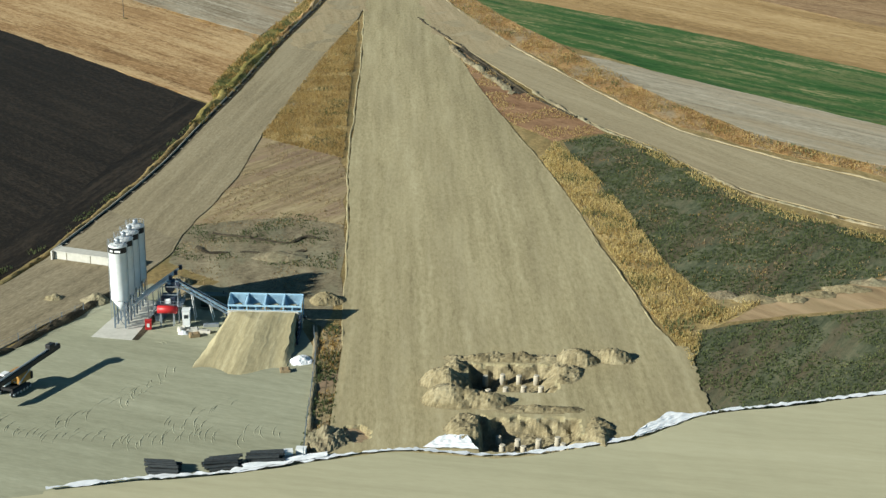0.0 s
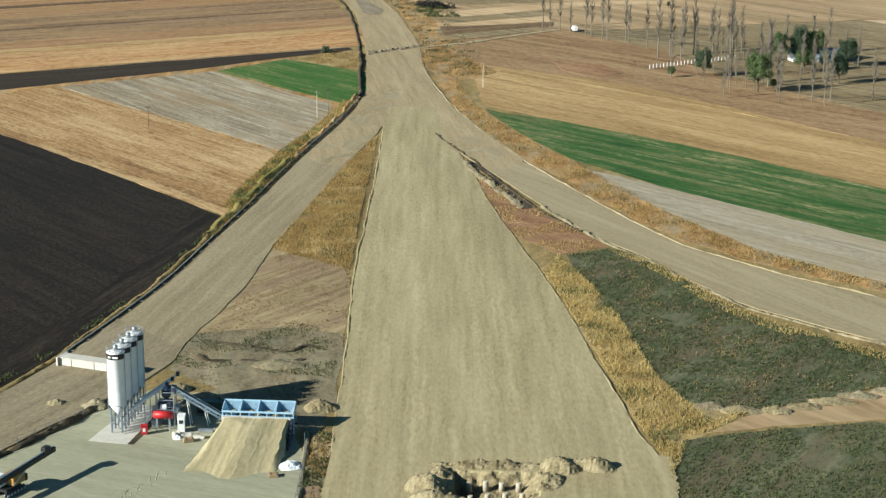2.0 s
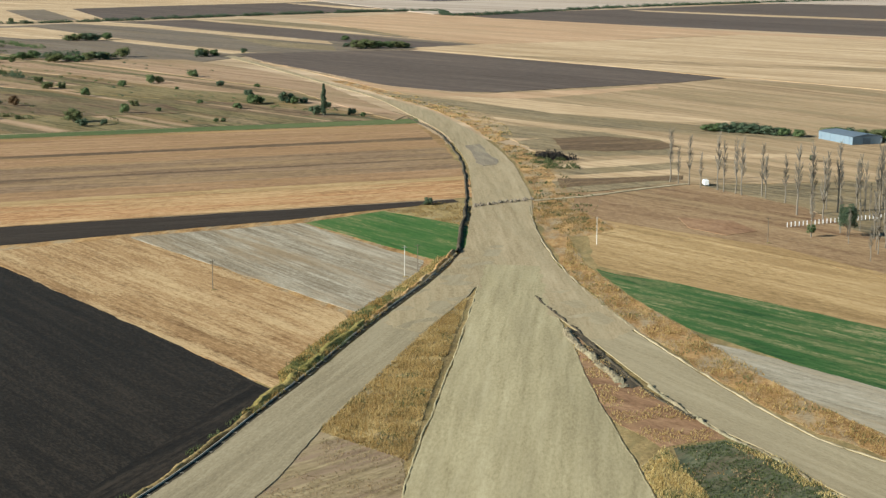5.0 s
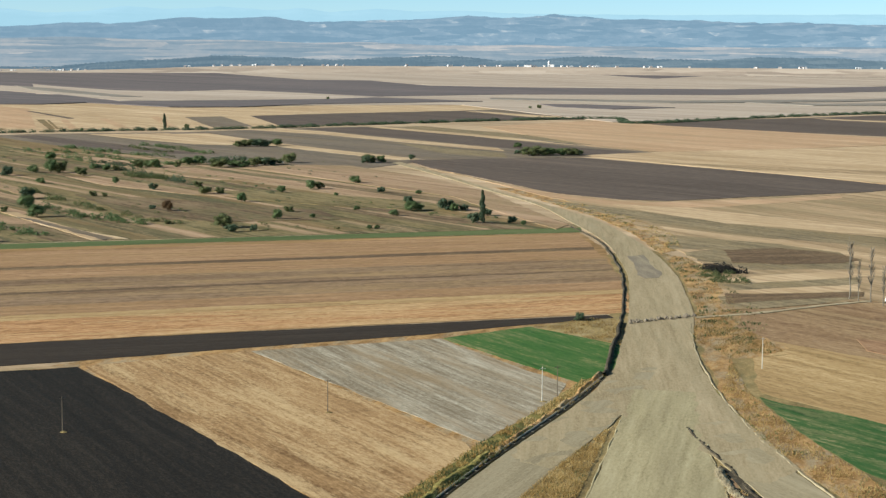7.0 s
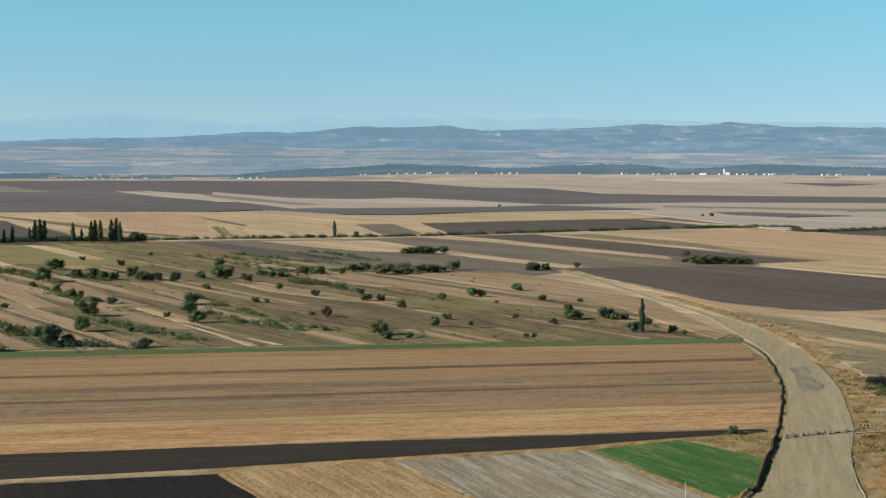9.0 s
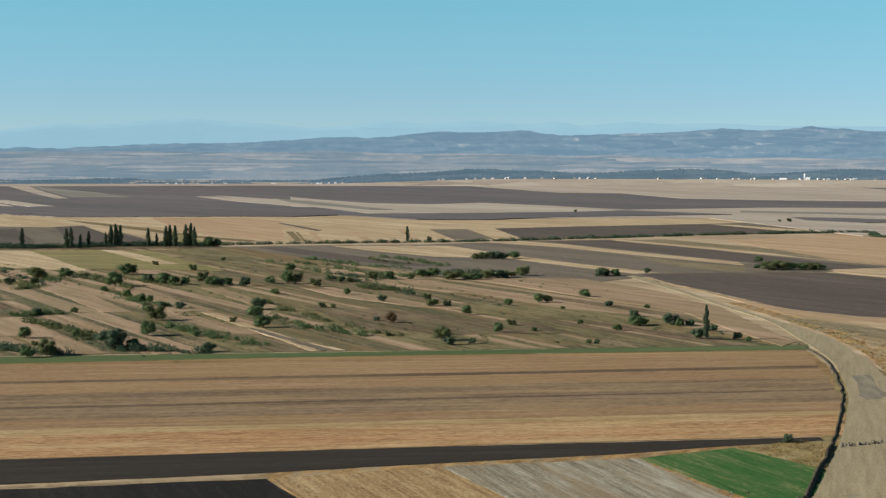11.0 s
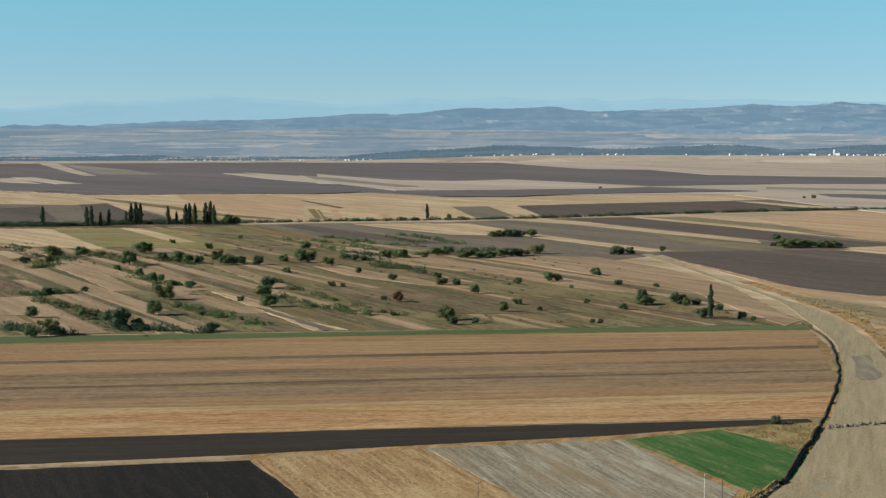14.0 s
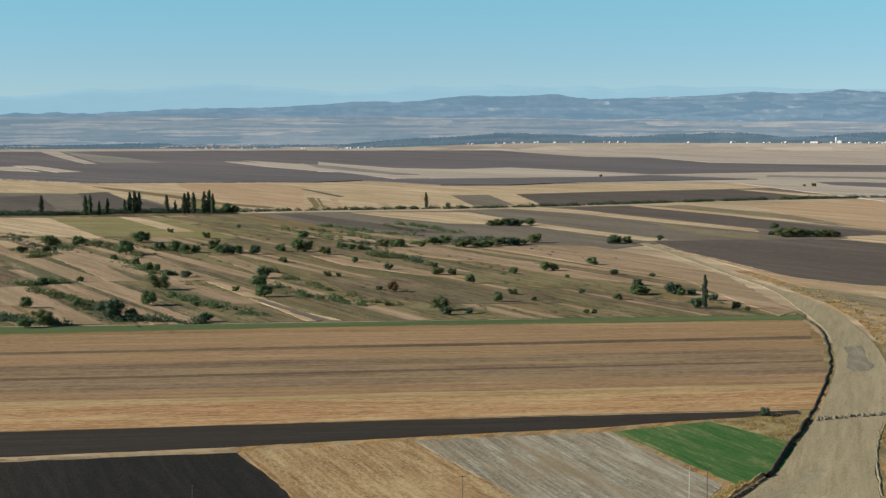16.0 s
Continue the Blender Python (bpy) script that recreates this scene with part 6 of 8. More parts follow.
def make_silo():
    ob = thing("cement_silo", "white steel cement silo on four legs with dark top band", "silo", "row of silos")
    part("shell", turned([(1.42, 4.6), (1.42, 4.75), (1.40, 4.8), (1.40, 12.3), (1.42, 12.35)]), WHITE, ob)
    for z in (6.6, 8.5, 10.4):
        part("seam", turned([(1.40, z - 0.05), (1.425, z - 0.03), (1.425, z + 0.03), (1.40, z + 0.05)], 24), WHITE, ob)
    part("cone", turned([(0.28, 2.75), (0.30, 2.8), (1.40, 4.6)]), WHITE, ob)
    part("band", turned([(1.42, 12.3), (1.43, 12.3), (1.43, 13.15), (1.40, 13.2)]), BLACK, ob, "black band under the roof")
    part("lettering_bar", boxes(((0.35, -1.43, 12.7), (0.9, 0.05, 0.28)), ((-0.62, -1.29, 12.7), (0.5, 0.05, 0.28), -25)), WHITE, ob)
    part("roof", turned([(1.44, 13.2), (1.44, 13.28), (0.9, 13.5), (0.2, 13.58)]), WHITE, ob)
    part("filter", turned([(0.38, 13.4), (0.38, 14.2), (0.30, 14.3), (0.08, 14.34)], 14), STEEL, ob)
    bm = bmesh.new()
    for z in (13.65, 14.05):
        for k in range(20):
            a, b = 2 * math.pi * k / 20, 2 * math.pi * (k + 1) / 20
            limb(bm, (1.38 * math.cos(a), 1.38 * math.sin(a), z), (1.38 * math.cos(b), 1.38 * math.sin(b), z), 0.03, 0.03, 4)
    for k in range(10):
        a = 2 * math.pi * k / 10
        limb(bm, (1.38 * math.cos(a), 1.38 * math.sin(a), 13.2), (1.38 * math.cos(a), 1.38 * math.sin(a), 14.08), 0.03, 0.03, 4)
    part("railing", bm, STEEL, ob)
    for k in range(4):
        a = math.pi / 4 + k * math.pi / 2
        x, y = 1.18 * math.cos(a), 1.18 * math.sin(a)
        part("leg", boxes(((x, y, 2.6), (0.2, 0.2, 5.2))), DKSTEEL, ob)
        b = a + math.pi / 2
        u, v = 1.18 * math.cos(b), 1.18 * math.sin(b)
        part("brace", rod(((x, y, 0.4), (u, v, 2.4)), ((u, v, 0.4), (x, y, 2.4)), ((x, y, 2.5), (u, v, 2.5)), r=0.05, seg=5), DKSTEEL, ob)
    part("fill_pipe", rod(((1.5, -0.35, 1.2), (1.5, -0.35, 13.6)), r=0.07, seg=6), STEEL, ob)
    bm = bmesh.new()
    for s in (-0.2, 0.2):
        limb(bm, (-1.55, s, 1.0), (-1.55, s, 14.2), 0.025, 0.025, 4)
    for k in range(34):
        limb(bm, (-1.55, -0.2, 1.2 + 0.38 * k), (-1.55, 0.2, 1.2 + 0.38 * k), 0.018, 0.018, 4)
    part("ladder", bm, STEEL, ob)
    return ob


silo = make_silo()
silo.matrix_basis = pose(-49.3, 194.9, 0.5, 0, 0, -6)
for k in range(1, 4):
    copy_thing(silo, pose(-49.3 + 0.36 * k, 194.9 + 3.1 * k, 0.5, 0, 0, -6))

# mixing tower
mix = thing("mixing_tower", "dark blue concrete mixing tower on steel legs with railings", "mixing plant", at=pose(-42.2, 198.2, 0.3) @ Matrix.Diagonal((0.9, 0.9, 0.82, 1)))
for x in (-1.6, 1.6):
    for y in (-1.4, 1.4):
        part("leg", boxes(((x, y, 1.7), (0.24, 0.24, 3.4))), STEEL, mix)
part("platform", boxes(((0, 0, 3.45), (4.6, 3.8, 0.18))), STEEL, mix)
part("mixer_drum", boxes(((-0.2, 0.1, 4.35), (2.6, 2.2, 1.6)), bevel=0.2), NAVY, mix)
part("motor_cover", boxes(((-0.3, -1.15, 4.3), (1.1, 0.5, 1.0)), bevel=0.08), WHITE, mix)
part("weigh_frame", rod(*[((x, y, 3.5), (x, y, 7.2)) for x in (-1.5, 1.5) for y in (-1.2, 1.2)], ((-1.5, -1.2, 7.2), (1.5, -1.2, 7.2)), ((-1.5, 1.2, 7.2), (1.5, 1.2, 7.2)), ((-1.5, -1.2, 5.6), (1.5, -1.2, 5.6)), ((1.5, -1.2, 5.6), (1.5, 1.2, 5.6)), r=0.09, seg=6), STEEL, mix)
part("weigh_hopper", turned([(0.3, 5.5), (0.85, 6.2), (0.85, 7.3), (0.5, 7.4)], 18), NAVY, mix)
part("cement_scale", turned([(0.25, 5.9), (0.55, 6.4), (0.55, 7.9), (0.2, 8.0)], 16), STEEL, mix)
part("upper_housing", boxes(((1.0, 0.3, 7.3), (1.5, 1.8, 1.3)), bevel=0.06), NAVY, mix)
bm = bmesh.new()
for z in (4.0, 4.5):
    for a, b in (((-2.25, -1.85), (2.25, -1.85)), ((2.25, -1.85), (2.25, 1.85)), ((2.25, 1.85), (-2.25, 1.85)), ((-2.25, 1.85), (-2.25, -1.85))):
        limb(bm, (*a, z), (*b, z), 0.035, 0.035, 5)
for k in range(7):
    limb(bm, (-2.25 + 0.75 * k, -1.85, 3.5), (-2.25 + 0.75 * k, -1.85, 4.5), 0.03, 0.03, 5)
    limb(bm, (-2.25 + 0.75 * k, 1.85, 3.5), (-2.25 + 0.75 * k, 1.85, 4.5), 0.03, 0.03, 5)
part("railing", bm, STEEL, mix)
part("stair", boxes(((-2.9, 0.2, 1.8), (4.3, 0.8, 0.16), 0, -55)), STEEL, mix)
part("discharge_chute", turned([(0.35, 2.5), (0.6, 3.4)], 14), STEEL, mix)

cab = thing("control_cabin", "white narrow control cabin beside the mixer", "cabin", at=pose(-39.4, 195.6, 0.3, 0, 0, 4) @ Matrix.Diagonal((0.75, 0.85, 0.85, 1)))
part("wall", boxes(((0, 0, 1.7), (1.5, 1.7, 3.1)), bevel=0.04), WHITE, cab)
part("roof", boxes(((0, 0, 3.3), (1.7, 1.9, 0.12))), WHITE, cab)
part("window", boxes(((0, -0.86, 2.2), (0.9, 0.04, 0.7))), GLASS, cab)
part("door", boxes(((0.76, 0.2, 1.25), (0.04, 0.7, 2.0))), STEEL, cab)

gen = thing("generator", "dark green steel generator box behind the belt conveyor", "generator", at=pose(-36.2, 204.6, 0.3, 0, 0, -4))
part("housing", boxes(((0, 0, 1.1), (4.2, 1.8, 1.7)), bevel=0.08), OLIVE_P, gen)
part("skid", boxes(((0, -0.7, 0.12), (4.4, 0.2, 0.24)), ((0, 0.7, 0.12), (4.4, 0.2, 0.24))), BLACK, gen)
part("grille", boxes(((-1.0, -0.92, 1.2), (1.3, 0.05, 0.9))), BLACK, gen)
part("exhaust", rod(((1.4, 0.2, 1.9), (1.4, 0.2, 2.5)), r=0.08, seg=8), BLACK, gen)

tank = thing("water_tank", "bright red cylindrical tank under the mixing tower", "tank", at=pose(-42.4, 196.0, 0.3))
bm = turned([(0.2, -1.6), (0.62, -1.5), (0.62, 1.5), (0.2, 1.6)], 20)
bmesh.ops.rotate(bm, verts=bm.verts, matrix=Matrix.Rotation(radians(90), 3, "Y"))
bmesh.ops.translate(bm, verts=bm.verts, vec=(0, 0, 2.6))
part("shell", bm, RED, tank)
for x in (-1.0, 1.0):
    part("stand", boxes(((x, -0.4, 1.0), (0.14, 0.14, 2.1)), ((x, 0.4, 1.0), (0.14, 0.14, 2.1)), ((x, 0, 2.02), (0.16, 1.0, 0.12))), STEEL, tank)

rb = thing("red_cabinet", "small red metal cabinet on the yard", "cabinet", at=pose(-45.1, 194.2, 0.3, 0, 0, 8))
part("body", boxes(((0, 0, 0.75), (0.95, 0.8, 1.4)), bevel=0.03), RED, rb)
part("lid", boxes(((0, 0, 1.5), (1.05, 0.9, 0.1))), RED, rb)
part("notice", boxes(((-0.02, -0.42, 0.8), (0.4, 0.03, 0.6))), WHITE, rb)

screw = thing("screw_conveyor", "pale steel screw conveyor tube from silos to mixer", "conveyor")
part("tube", rod(((-47.9, 196.6, 3.3), (-42.4, 198.6, 6.9)), r=0.2, seg=12), WHITE, screw)
part("motor", boxes(((-42.1, 198.7, 7.1), (0.5, 0.5, 0.7))), NAVY, screw)
part("prop", rod(((-45.6, 197.4, 0.5), (-45.6, 197.4, 4.6)), r=0.07, seg=6), STEEL, screw)
for k in (1, 2):
    s2 = copy_thing(screw, pose(0.45 * k, 2.2 * k, 0.1 * k))

conv = thing("belt_conveyor", "inclined steel lattice belt conveyor to the mixer", "conveyor")
c0, c1 = Vector((-33.4, 199.0, 1.3)), Vector((-41.3, 198.4, 6.3))
bm = bmesh.new()
for y in (-0.55, 0.55):
    for z in (0.0, 0.7):
        limb(bm, c0 + Vector((0, y, z)), c1 + Vector((0, y, z)), 0.07, 0.07, 6)
    for k in range(14):
        a, b = c0.lerp(c1, k / 14), c0.lerp(c1, (k + 1) / 14)
        limb(bm, a + Vector((0, y, 0.7 * (k % 2))), b + Vector((0, y, 0.7 * ((k + 1) % 2))), 0.04, 0.04, 5)
part("truss", bm, BLUE, conv)
bm = bmesh.new()
q = [c0 + Vector((0, -0.42, 0.75)), c0 + Vector((0, 0.42, 0.75)), c1 + Vector((0, 0.42, 0.75)), c1 + Vector((0, -0.42, 0.75))]
bm.faces.new([bm.verts.new(p) for p in q])
bmesh.ops.solidify(bm, geom=bm.faces[:], thickness=0.06)
part("belt", bm, BLACK, conv)
part("walkway", rod((c0 + Vector((0.2, -1.2, 0.1)), c1 + Vector((0.2, -1.2, 0.1))), (c0 + Vector((0.2, -1.2, 1.1)), c1 + Vector((0.2, -1.2, 1.1))), (c0 + Vector((0.2, -0.6, 0.1)), c1 + Vector((0.2, -0.6, 0.1))), r=0.06, seg=5), STEEL, conv)
for k in range(9):
    a = c0.lerp(c1, k / 8)
    part("rail_post", rod((a + Vector((0.2, -1.2, 0.1)), a + Vector((0.2, -1.2, 1.1))), r=0.035, seg=5), STEEL, conv)
for t in (0.35, 0.7):
    a = c0.lerp(c1, t)
    part("trestle", rod((a + Vector((0, -0.5, 0)), Vector((a.x + 0.6, a.y - 0.7, 0.2))), (a + Vector((0, 0.5, 0)), Vector((a.x + 0.6, a.y + 0.7, 0.2))), r=0.08, seg=6), WHITE, conv)

# aggregate bins
bins = thing("aggregate_bins", "row of four pale blue steel aggregate hoppers on a frame", "hopper", at=pose(-32.9, 197.2, 0.3, 0, 0, -2))
for k in range(4):
    x0, x1 = 2.86 * k, 2.86 * (k + 1) - 0.06
    top, low, y0, y1 = 4.05, 2.5, -1.25, 1.55
    bm = bmesh.new()
    a = [bm.verts.new(p) for p in ((x0, y0, top - 0.55), (x1, y0, top - 0.55), (x1, y1, top + 0.35), (x0, y1, top + 0.35))]
    b = [bm.verts.new(p) for p in ((x0 + 0.8, y0 + 0.7, low), (x1 - 0.8, y0 + 0.7, low), (x1 - 0.8, y1 - 0.9, low), (x0 + 0.8, y1 - 0.9, low))]
    for i in range(4):
        bm.faces.new((a[i], a[(i + 1) % 4], b[(i + 1) % 4], b[i]))
    bm.faces.new(list(reversed(b)))
    bmesh.ops.solidify(bm, geom=bm.faces[:], thickness=0.07)
    h = part("hopper", bm, BLUE, bins)
    part("rim", rod(((x0, y0, top - 0.52), (x1, y0, top - 0.52)), ((x0, y1, top + 0.38), (x1, y1, top + 0.38)), ((x0, y0, top - 0.52), (x0, y1, top + 0.38)), ((x1, y0, top - 0.52), (x1, y1, top + 0.38)), r=0.07, seg=6), BLUE, h)
    part("sand_fill", boxes((((x0 + x1) / 2, 0.2, 2.9), (1.3, 1.1, 0.5)), bevel=0.2), RAMP, h)
for k in range(9):
    x = 0.1 + 1.41 * k
    part("post", boxes(((x, -1.3, 1.75), (0.14, 0.14, 3.5))), BLUE, bins)
    part("post", boxes(((x, 1.5, 2.1), (0.14, 0.14, 4.2))), BLUE, bins)
for z, y in ((3.45, -1.35), (2.7, -1.35), (4.3, 1.55)):
    part("beam", boxes(((5.7, y, z), (11.5, 0.16, 0.2))), BLUE, bins)
part("collecting_belt", boxes(((5.7, 0.1, 1.3), (12.4, 0.9, 0.25))), BLACK, bins)
part("kerb", boxes(((5.6, -1.75, 2.62), (10.8, 0.35, 0.3))), CONCRETE, bins, "pale concrete lip")

# loading ramp of tipped sand
n1, n2 = 44, 40
rv, rf = [], []
for j in range(n2 + 1):
    for i in range(n1 + 1):
        u, v = i / n1, j / n2
        y = 174.5 + 20.7 * v
        lo, hi = -37.5 + 3.6 * v, -22.5 + 0.9 * v
        x = lo + (hi - lo) * u
        up = 2.75 * min(1.0, max(0.0, (y - 178.2 - 1.3 * math.sin(u * 9)) / 15.2))
        side = min(1.0, u / 0.12, (1 - u) / 0.06) ** 0.8
        rib = 0.16 * max(0.0, 0.22 - abs(noise.noise((u * 8.5 + v * 0.6, v * 0.35, 4.0)))) + 0.12 * noise.noise((u * 5, v * 3, 8.0)) + 0.03 * noise.noise((x * 1.2, y * 1.2, 2.0))
        rv.append((x + 0.4 * noise.noise((y * 0.4, u, 1.0)), y, 0.25 + (up * side if 0 < u < 1 else -0.1) + rib * (up > 0.05) * side))
for j in range(n2):
    for i in range(n1):
        k = j * (n1 + 1) + i
        rf.append((k, k + 1, k + n1 + 2, k + n1 + 1))
tagged(mesh_ob("sand_ramp", rv, rf, RAMP), "tipped sand loading ramp in front of the hoppers", "ramp")
# panel colour kept dark to give the shaded sand side of the ramp too
rw = thing("retaining_wall", "blue wall panels at the ramp end, dark for the shaded sand drop", "wall")
for k in range(6):
    part("block", boxes(((-21.7, 189.0 + 1.05 * k, 0.3 + 0.2 * (k + 1)), (0.3, 1.0, 0.4 * (k + 1))), bevel=0.03), NAVY, rw)
part("back_panel", boxes(((-27.2, 195.6, 1.6), (11.6, 0.3, 2.9)), bevel=0.03), CONCRETE, rw)


def make_pipes(count, length, seed):
    r = random.Random(seed)
    ob = thing("pipe_stack", "stack of black plastic drain pipes lying on sand", "pipes", "stacks of pipes")
    k = 0
    for row, n in enumerate((count, count, count - 1)):
        for i in range(n):
            y, z = (i - (n - 1) / 2) * 0.5 + r.uniform(-0.05, 0.05), 0.24 + 0.43 * row
            d = r.uniform(-0.5, 0.5)
            bm = turned([(0.2, -length / 2), (0.24, -length / 2), (0.24, length / 2), (0.2, length / 2), (0.19, length / 2 - 0.4)], 12)
            bmesh.ops.rotate(bm, verts=bm.verts, matrix=Matrix.Rotation(radians(90), 3, "Y"))
            bmesh.ops.rotate(bm, verts=bm.verts, matrix=Matrix.Rotation(radians(r.uniform(-3, 3)), 3, "Z"))
            bmesh.ops.translate(bm, verts=bm.verts, vec=(d, y, z))
            for f in bm.faces:
                f.smooth = False
            part("pipe", bm, PIPE, ob)
            k += 1
    return ob


for n, (x, y, length, turn) in enumerate(((-35.4, 146.2, 3.9, -4), (-27.8, 147.6, 4.3, 12), (-22.5, 149.2, 4.3, 6))):
    ps = make_pipes(5, length, n)
    ps.matrix_basis = pose(x, y, 0.3, 0, 0, turn)
for n, (x, y, t) in enumerate(((-19.7, 150.6, 10), (-18.0, 151.4, -5))):
    wb = thing("crate", "small white crate at the edge of the yard", "crate", "white crates", pose(x, y, 0.3, 0, 0, t))
    part("body", boxes(((0, 0, 0.5), (1.3, 1.0, 0.9)), bevel=0.04), WHITE, wb)
    part("lid", boxes(((0, 0, 0.99), (1.36, 1.06, 0.08))), WHITE, wb)
for n, (x, y, sx, sy, sz, t, m, lab) in enumerate(((-38.2, 193.6, 2.0, 1.0, 0.5, 12, CONCRETE, "pale concrete block on the yard"), (-36.6, 193.0, 2.6, 0.8, 0.45, -6, CONCRETE, "long concrete block by the conveyor"), (-37.6, 191.4, 1.6, 1.0, 0.6, 20, WOOD, "wooden crate by the conveyor"), (-39.8, 193.2, 1.2, 0.9, 0.8, 40, CONCRETE, "pale concrete block under the conveyor"), (-35.6, 195.6, 2.4, 0.7, 0.5, 5, STEEL, "steel beam section by the conveyor"), (-22.6, 178.4, 1.5, 1.1, 0.5, 10, WOOD, "pallet of ochre timber offcuts"), (-43.9, 198.8, 1.0, 2.6, 1.0, -15, STEEL, "grey machine casing under the tower"))):
    ob = thing("block", lab, "block", "loose blocks on the yard", pose(x, y, 0.3, 0, 0, t))
    part("body", boxes(((0, 0, sz / 2), (sx, sy, sz)), bevel=0.05), m, ob)
    part("batten", boxes(((-sx * 0.3, 0, sz + 0.04), (0.12, sy * 1.05, 0.08)), ((sx * 0.3, 0, sz + 0.04), (0.12, sy * 1.05, 0.08))), m, ob)
heap("sack_heap", -20.6, 182.4, 1.7, 1.9, 0.9, CLOTH, "crumpled heap of white sacks on the yard", 3.0, category="sacks")
heap("sack_heap", -39.5, 192.6, 0.8, 0.7, 0.6, CLOTH, "small heap of white sacks by the mixer", 5.0, category="sacks")

# drilling rig on tracks
rig = thing("drilling_rig", "black tracked drilling rig with ochre engine housing and long boom", "machine", at=pose(-60.2, 170.6, 0.3, 0, 0, 66))
for y in (-1.2, 1.2):
    tr = part("track", boxes(((0, y, 0.45), (4.4, 0.6, 0.9)), bevel=0.25), BLACK, rig)
    for k in range(6):
        part("roller", rod(((-1.8 + 0.72 * k, y - 0.34, 0.4), (-1.8 + 0.72 * k, y + 0.34, 0.4)), r=0.24, seg=10), STEEL, tr)
part("chassis", boxes(((0, 0, 0.9), (3.2, 2.0, 0.4))), BLACK, rig)
part("engine_housing", boxes(((1.1, -0.1, 1.95), (2.6, 2.3, 1.5)), bevel=0.12), YELLOW, rig)
part("counterweight", boxes(((2.6, -0.1, 1.7), (0.6, 2.4, 1.1)), bevel=0.1), BLACK, rig)
cb = part("cab", boxes(((-0.9, 0.75, 2.1), (1.5, 1.1, 1.8)), bevel=0.1), WHITE, rig)
part("window", boxes(((-1.66, 0.75, 2.35), (0.04, 0.9, 1.0)), ((-0.9, 1.32, 2.35), (1.2, 0.04, 0.9))), GLASS, cb)
part("mast", boxes(((1.0, -1.0, 3.15), (17.0, 0.65, 0.75), 0, -3), bevel=0.05), BLACK, rig)
part("mast_rail", boxes(((1.0, -1.0, 3.65), (16.4, 0.2, 0.2), 0, -3)), STEEL, rig)
part("rotary_head", boxes(((7.5, -1.0, 4.2), (1.3, 0.9, 0.9)), bevel=0.08), BLACK, rig)
part("strut", rod(((-0.4, -0.4, 1.5), (3.2, -0.9, 3.1)), ((-0.4, -1.3, 1.5), (3.2, -1.1, 3.1)), r=0.12, seg=8), STEEL, rig)
part("auger", rod(((-7.4, -1.0, 2.3), (-5.6, -1.0, 2.4)), r=0.35, seg=12), BLACK, rig)

# long concrete culvert beside the haul road
cul = thing("box_culvert", "long white concrete box culvert beside the haul road", "culvert", at=pose(-59.4, 224.0, 0.45, 0, 0, -19))
part("body", boxes(((0, 0, 0.75), (14.0, 2.2, 1.4)), bevel=0.05), CONCRETE, cul)
part("cover", boxes(((0, 0, 1.5), (14.2, 2.4, 0.14))), CONCRETE, cul)
for x in (-4.6, 0.0, 4.6):
    part("joint", boxes(((x, -1.12, 0.75), (0.1, 0.06, 1.36))), DIRT, cul)
part("headwall", boxes(((-7.2, 0, 0.7), (0.3, 3.4, 1.8))), CONCRETE, cul)

# excavation with pile heads
def dig(x, y):
    z = 0.56
    for cx, cy, rx, ry, h in ((0.4, 174.6, 3.0, 3.0, 2.2), (2.2, 180.0, 1.6, 2.2, 0.7), (1.4, 168.6, 4.4, 3.2, 2.1), (6.4, 167.6, 3.6, 2.2, 1.3), (10, 183.5, 9, 1.6, 0.6), (20.5, 183.0, 3.6, 2.6, 1.5), (25.6, 184.0, 3.2, 2.4, 1.4), (18.6, 178.5, 2.2, 4.0, 0.6), (21.6, 158.5, 1.8, 5.0, 0.7), (13, 165.6, 7.5, 1.2, 0.3), (3.6, 159, 2.6, 4.5, 1.3)):
        d = math.hypot((x - cx) / rx, (y - cy) / ry) * (1 + 0.3 * noise.noise((x * 0.3 + cx, y * 0.3, 5.0)))
        z += h * max(0.0, 1 - d * d) ** 0.9
    loose = min(1.0, max(0.0, (z - 0.57) / 0.25))
    rough = noise.noise((x * 0.45, y * 0.45, 9.0)) + 0.8 * abs(noise.noise((x * 0.9, y * 0.9, 4.0))) + 0.4 * noise.noise((x * 2.2, y * 2.2, 1.0))
    for x0, x1, y0, y1 in ((4.2, 16.8, 171.4, 181.4), (5.4, 19.4, 152.4, 163.0)):
        w = 0.5 * noise.noise((x * 0.8, y * 0.8, 2.0))
        f = min(1.0, max(0.0, min((x - x0) / 0.5, (x1 - x) / 2.2, (y1 - y) / 2.6, (y - y0) / 0.9) + w))
        z = z * (1 - f) + (-1.2 - 0.8 * max(0.0, min(1.0, (8.6 - x) / 2.0)) + 0.10 * rough) * f
        loose = max(loose, f * 0.5)
    hole = min(1.0, max(0.0, 2.2 * (1 - math.hypot((x + 11.2) / 1.9, (y - 157.4) / 2.7) + 0.25 * noise.noise((x, y, 8.0)))))
    z -= 2.6 * hole
    loose = max(loose, 0.4 * hole)
    edge = max(0.0, min(1.0, (x + 14.8) / 1, (40 - x) / 3, (y - 145) / 2))
    return (z + 0.5 * rough * loose) * edge + 0.5 * (1 - edge) + 0.04 * noise.noise((x * 0.2, y * 0.2, 7.0)), loose


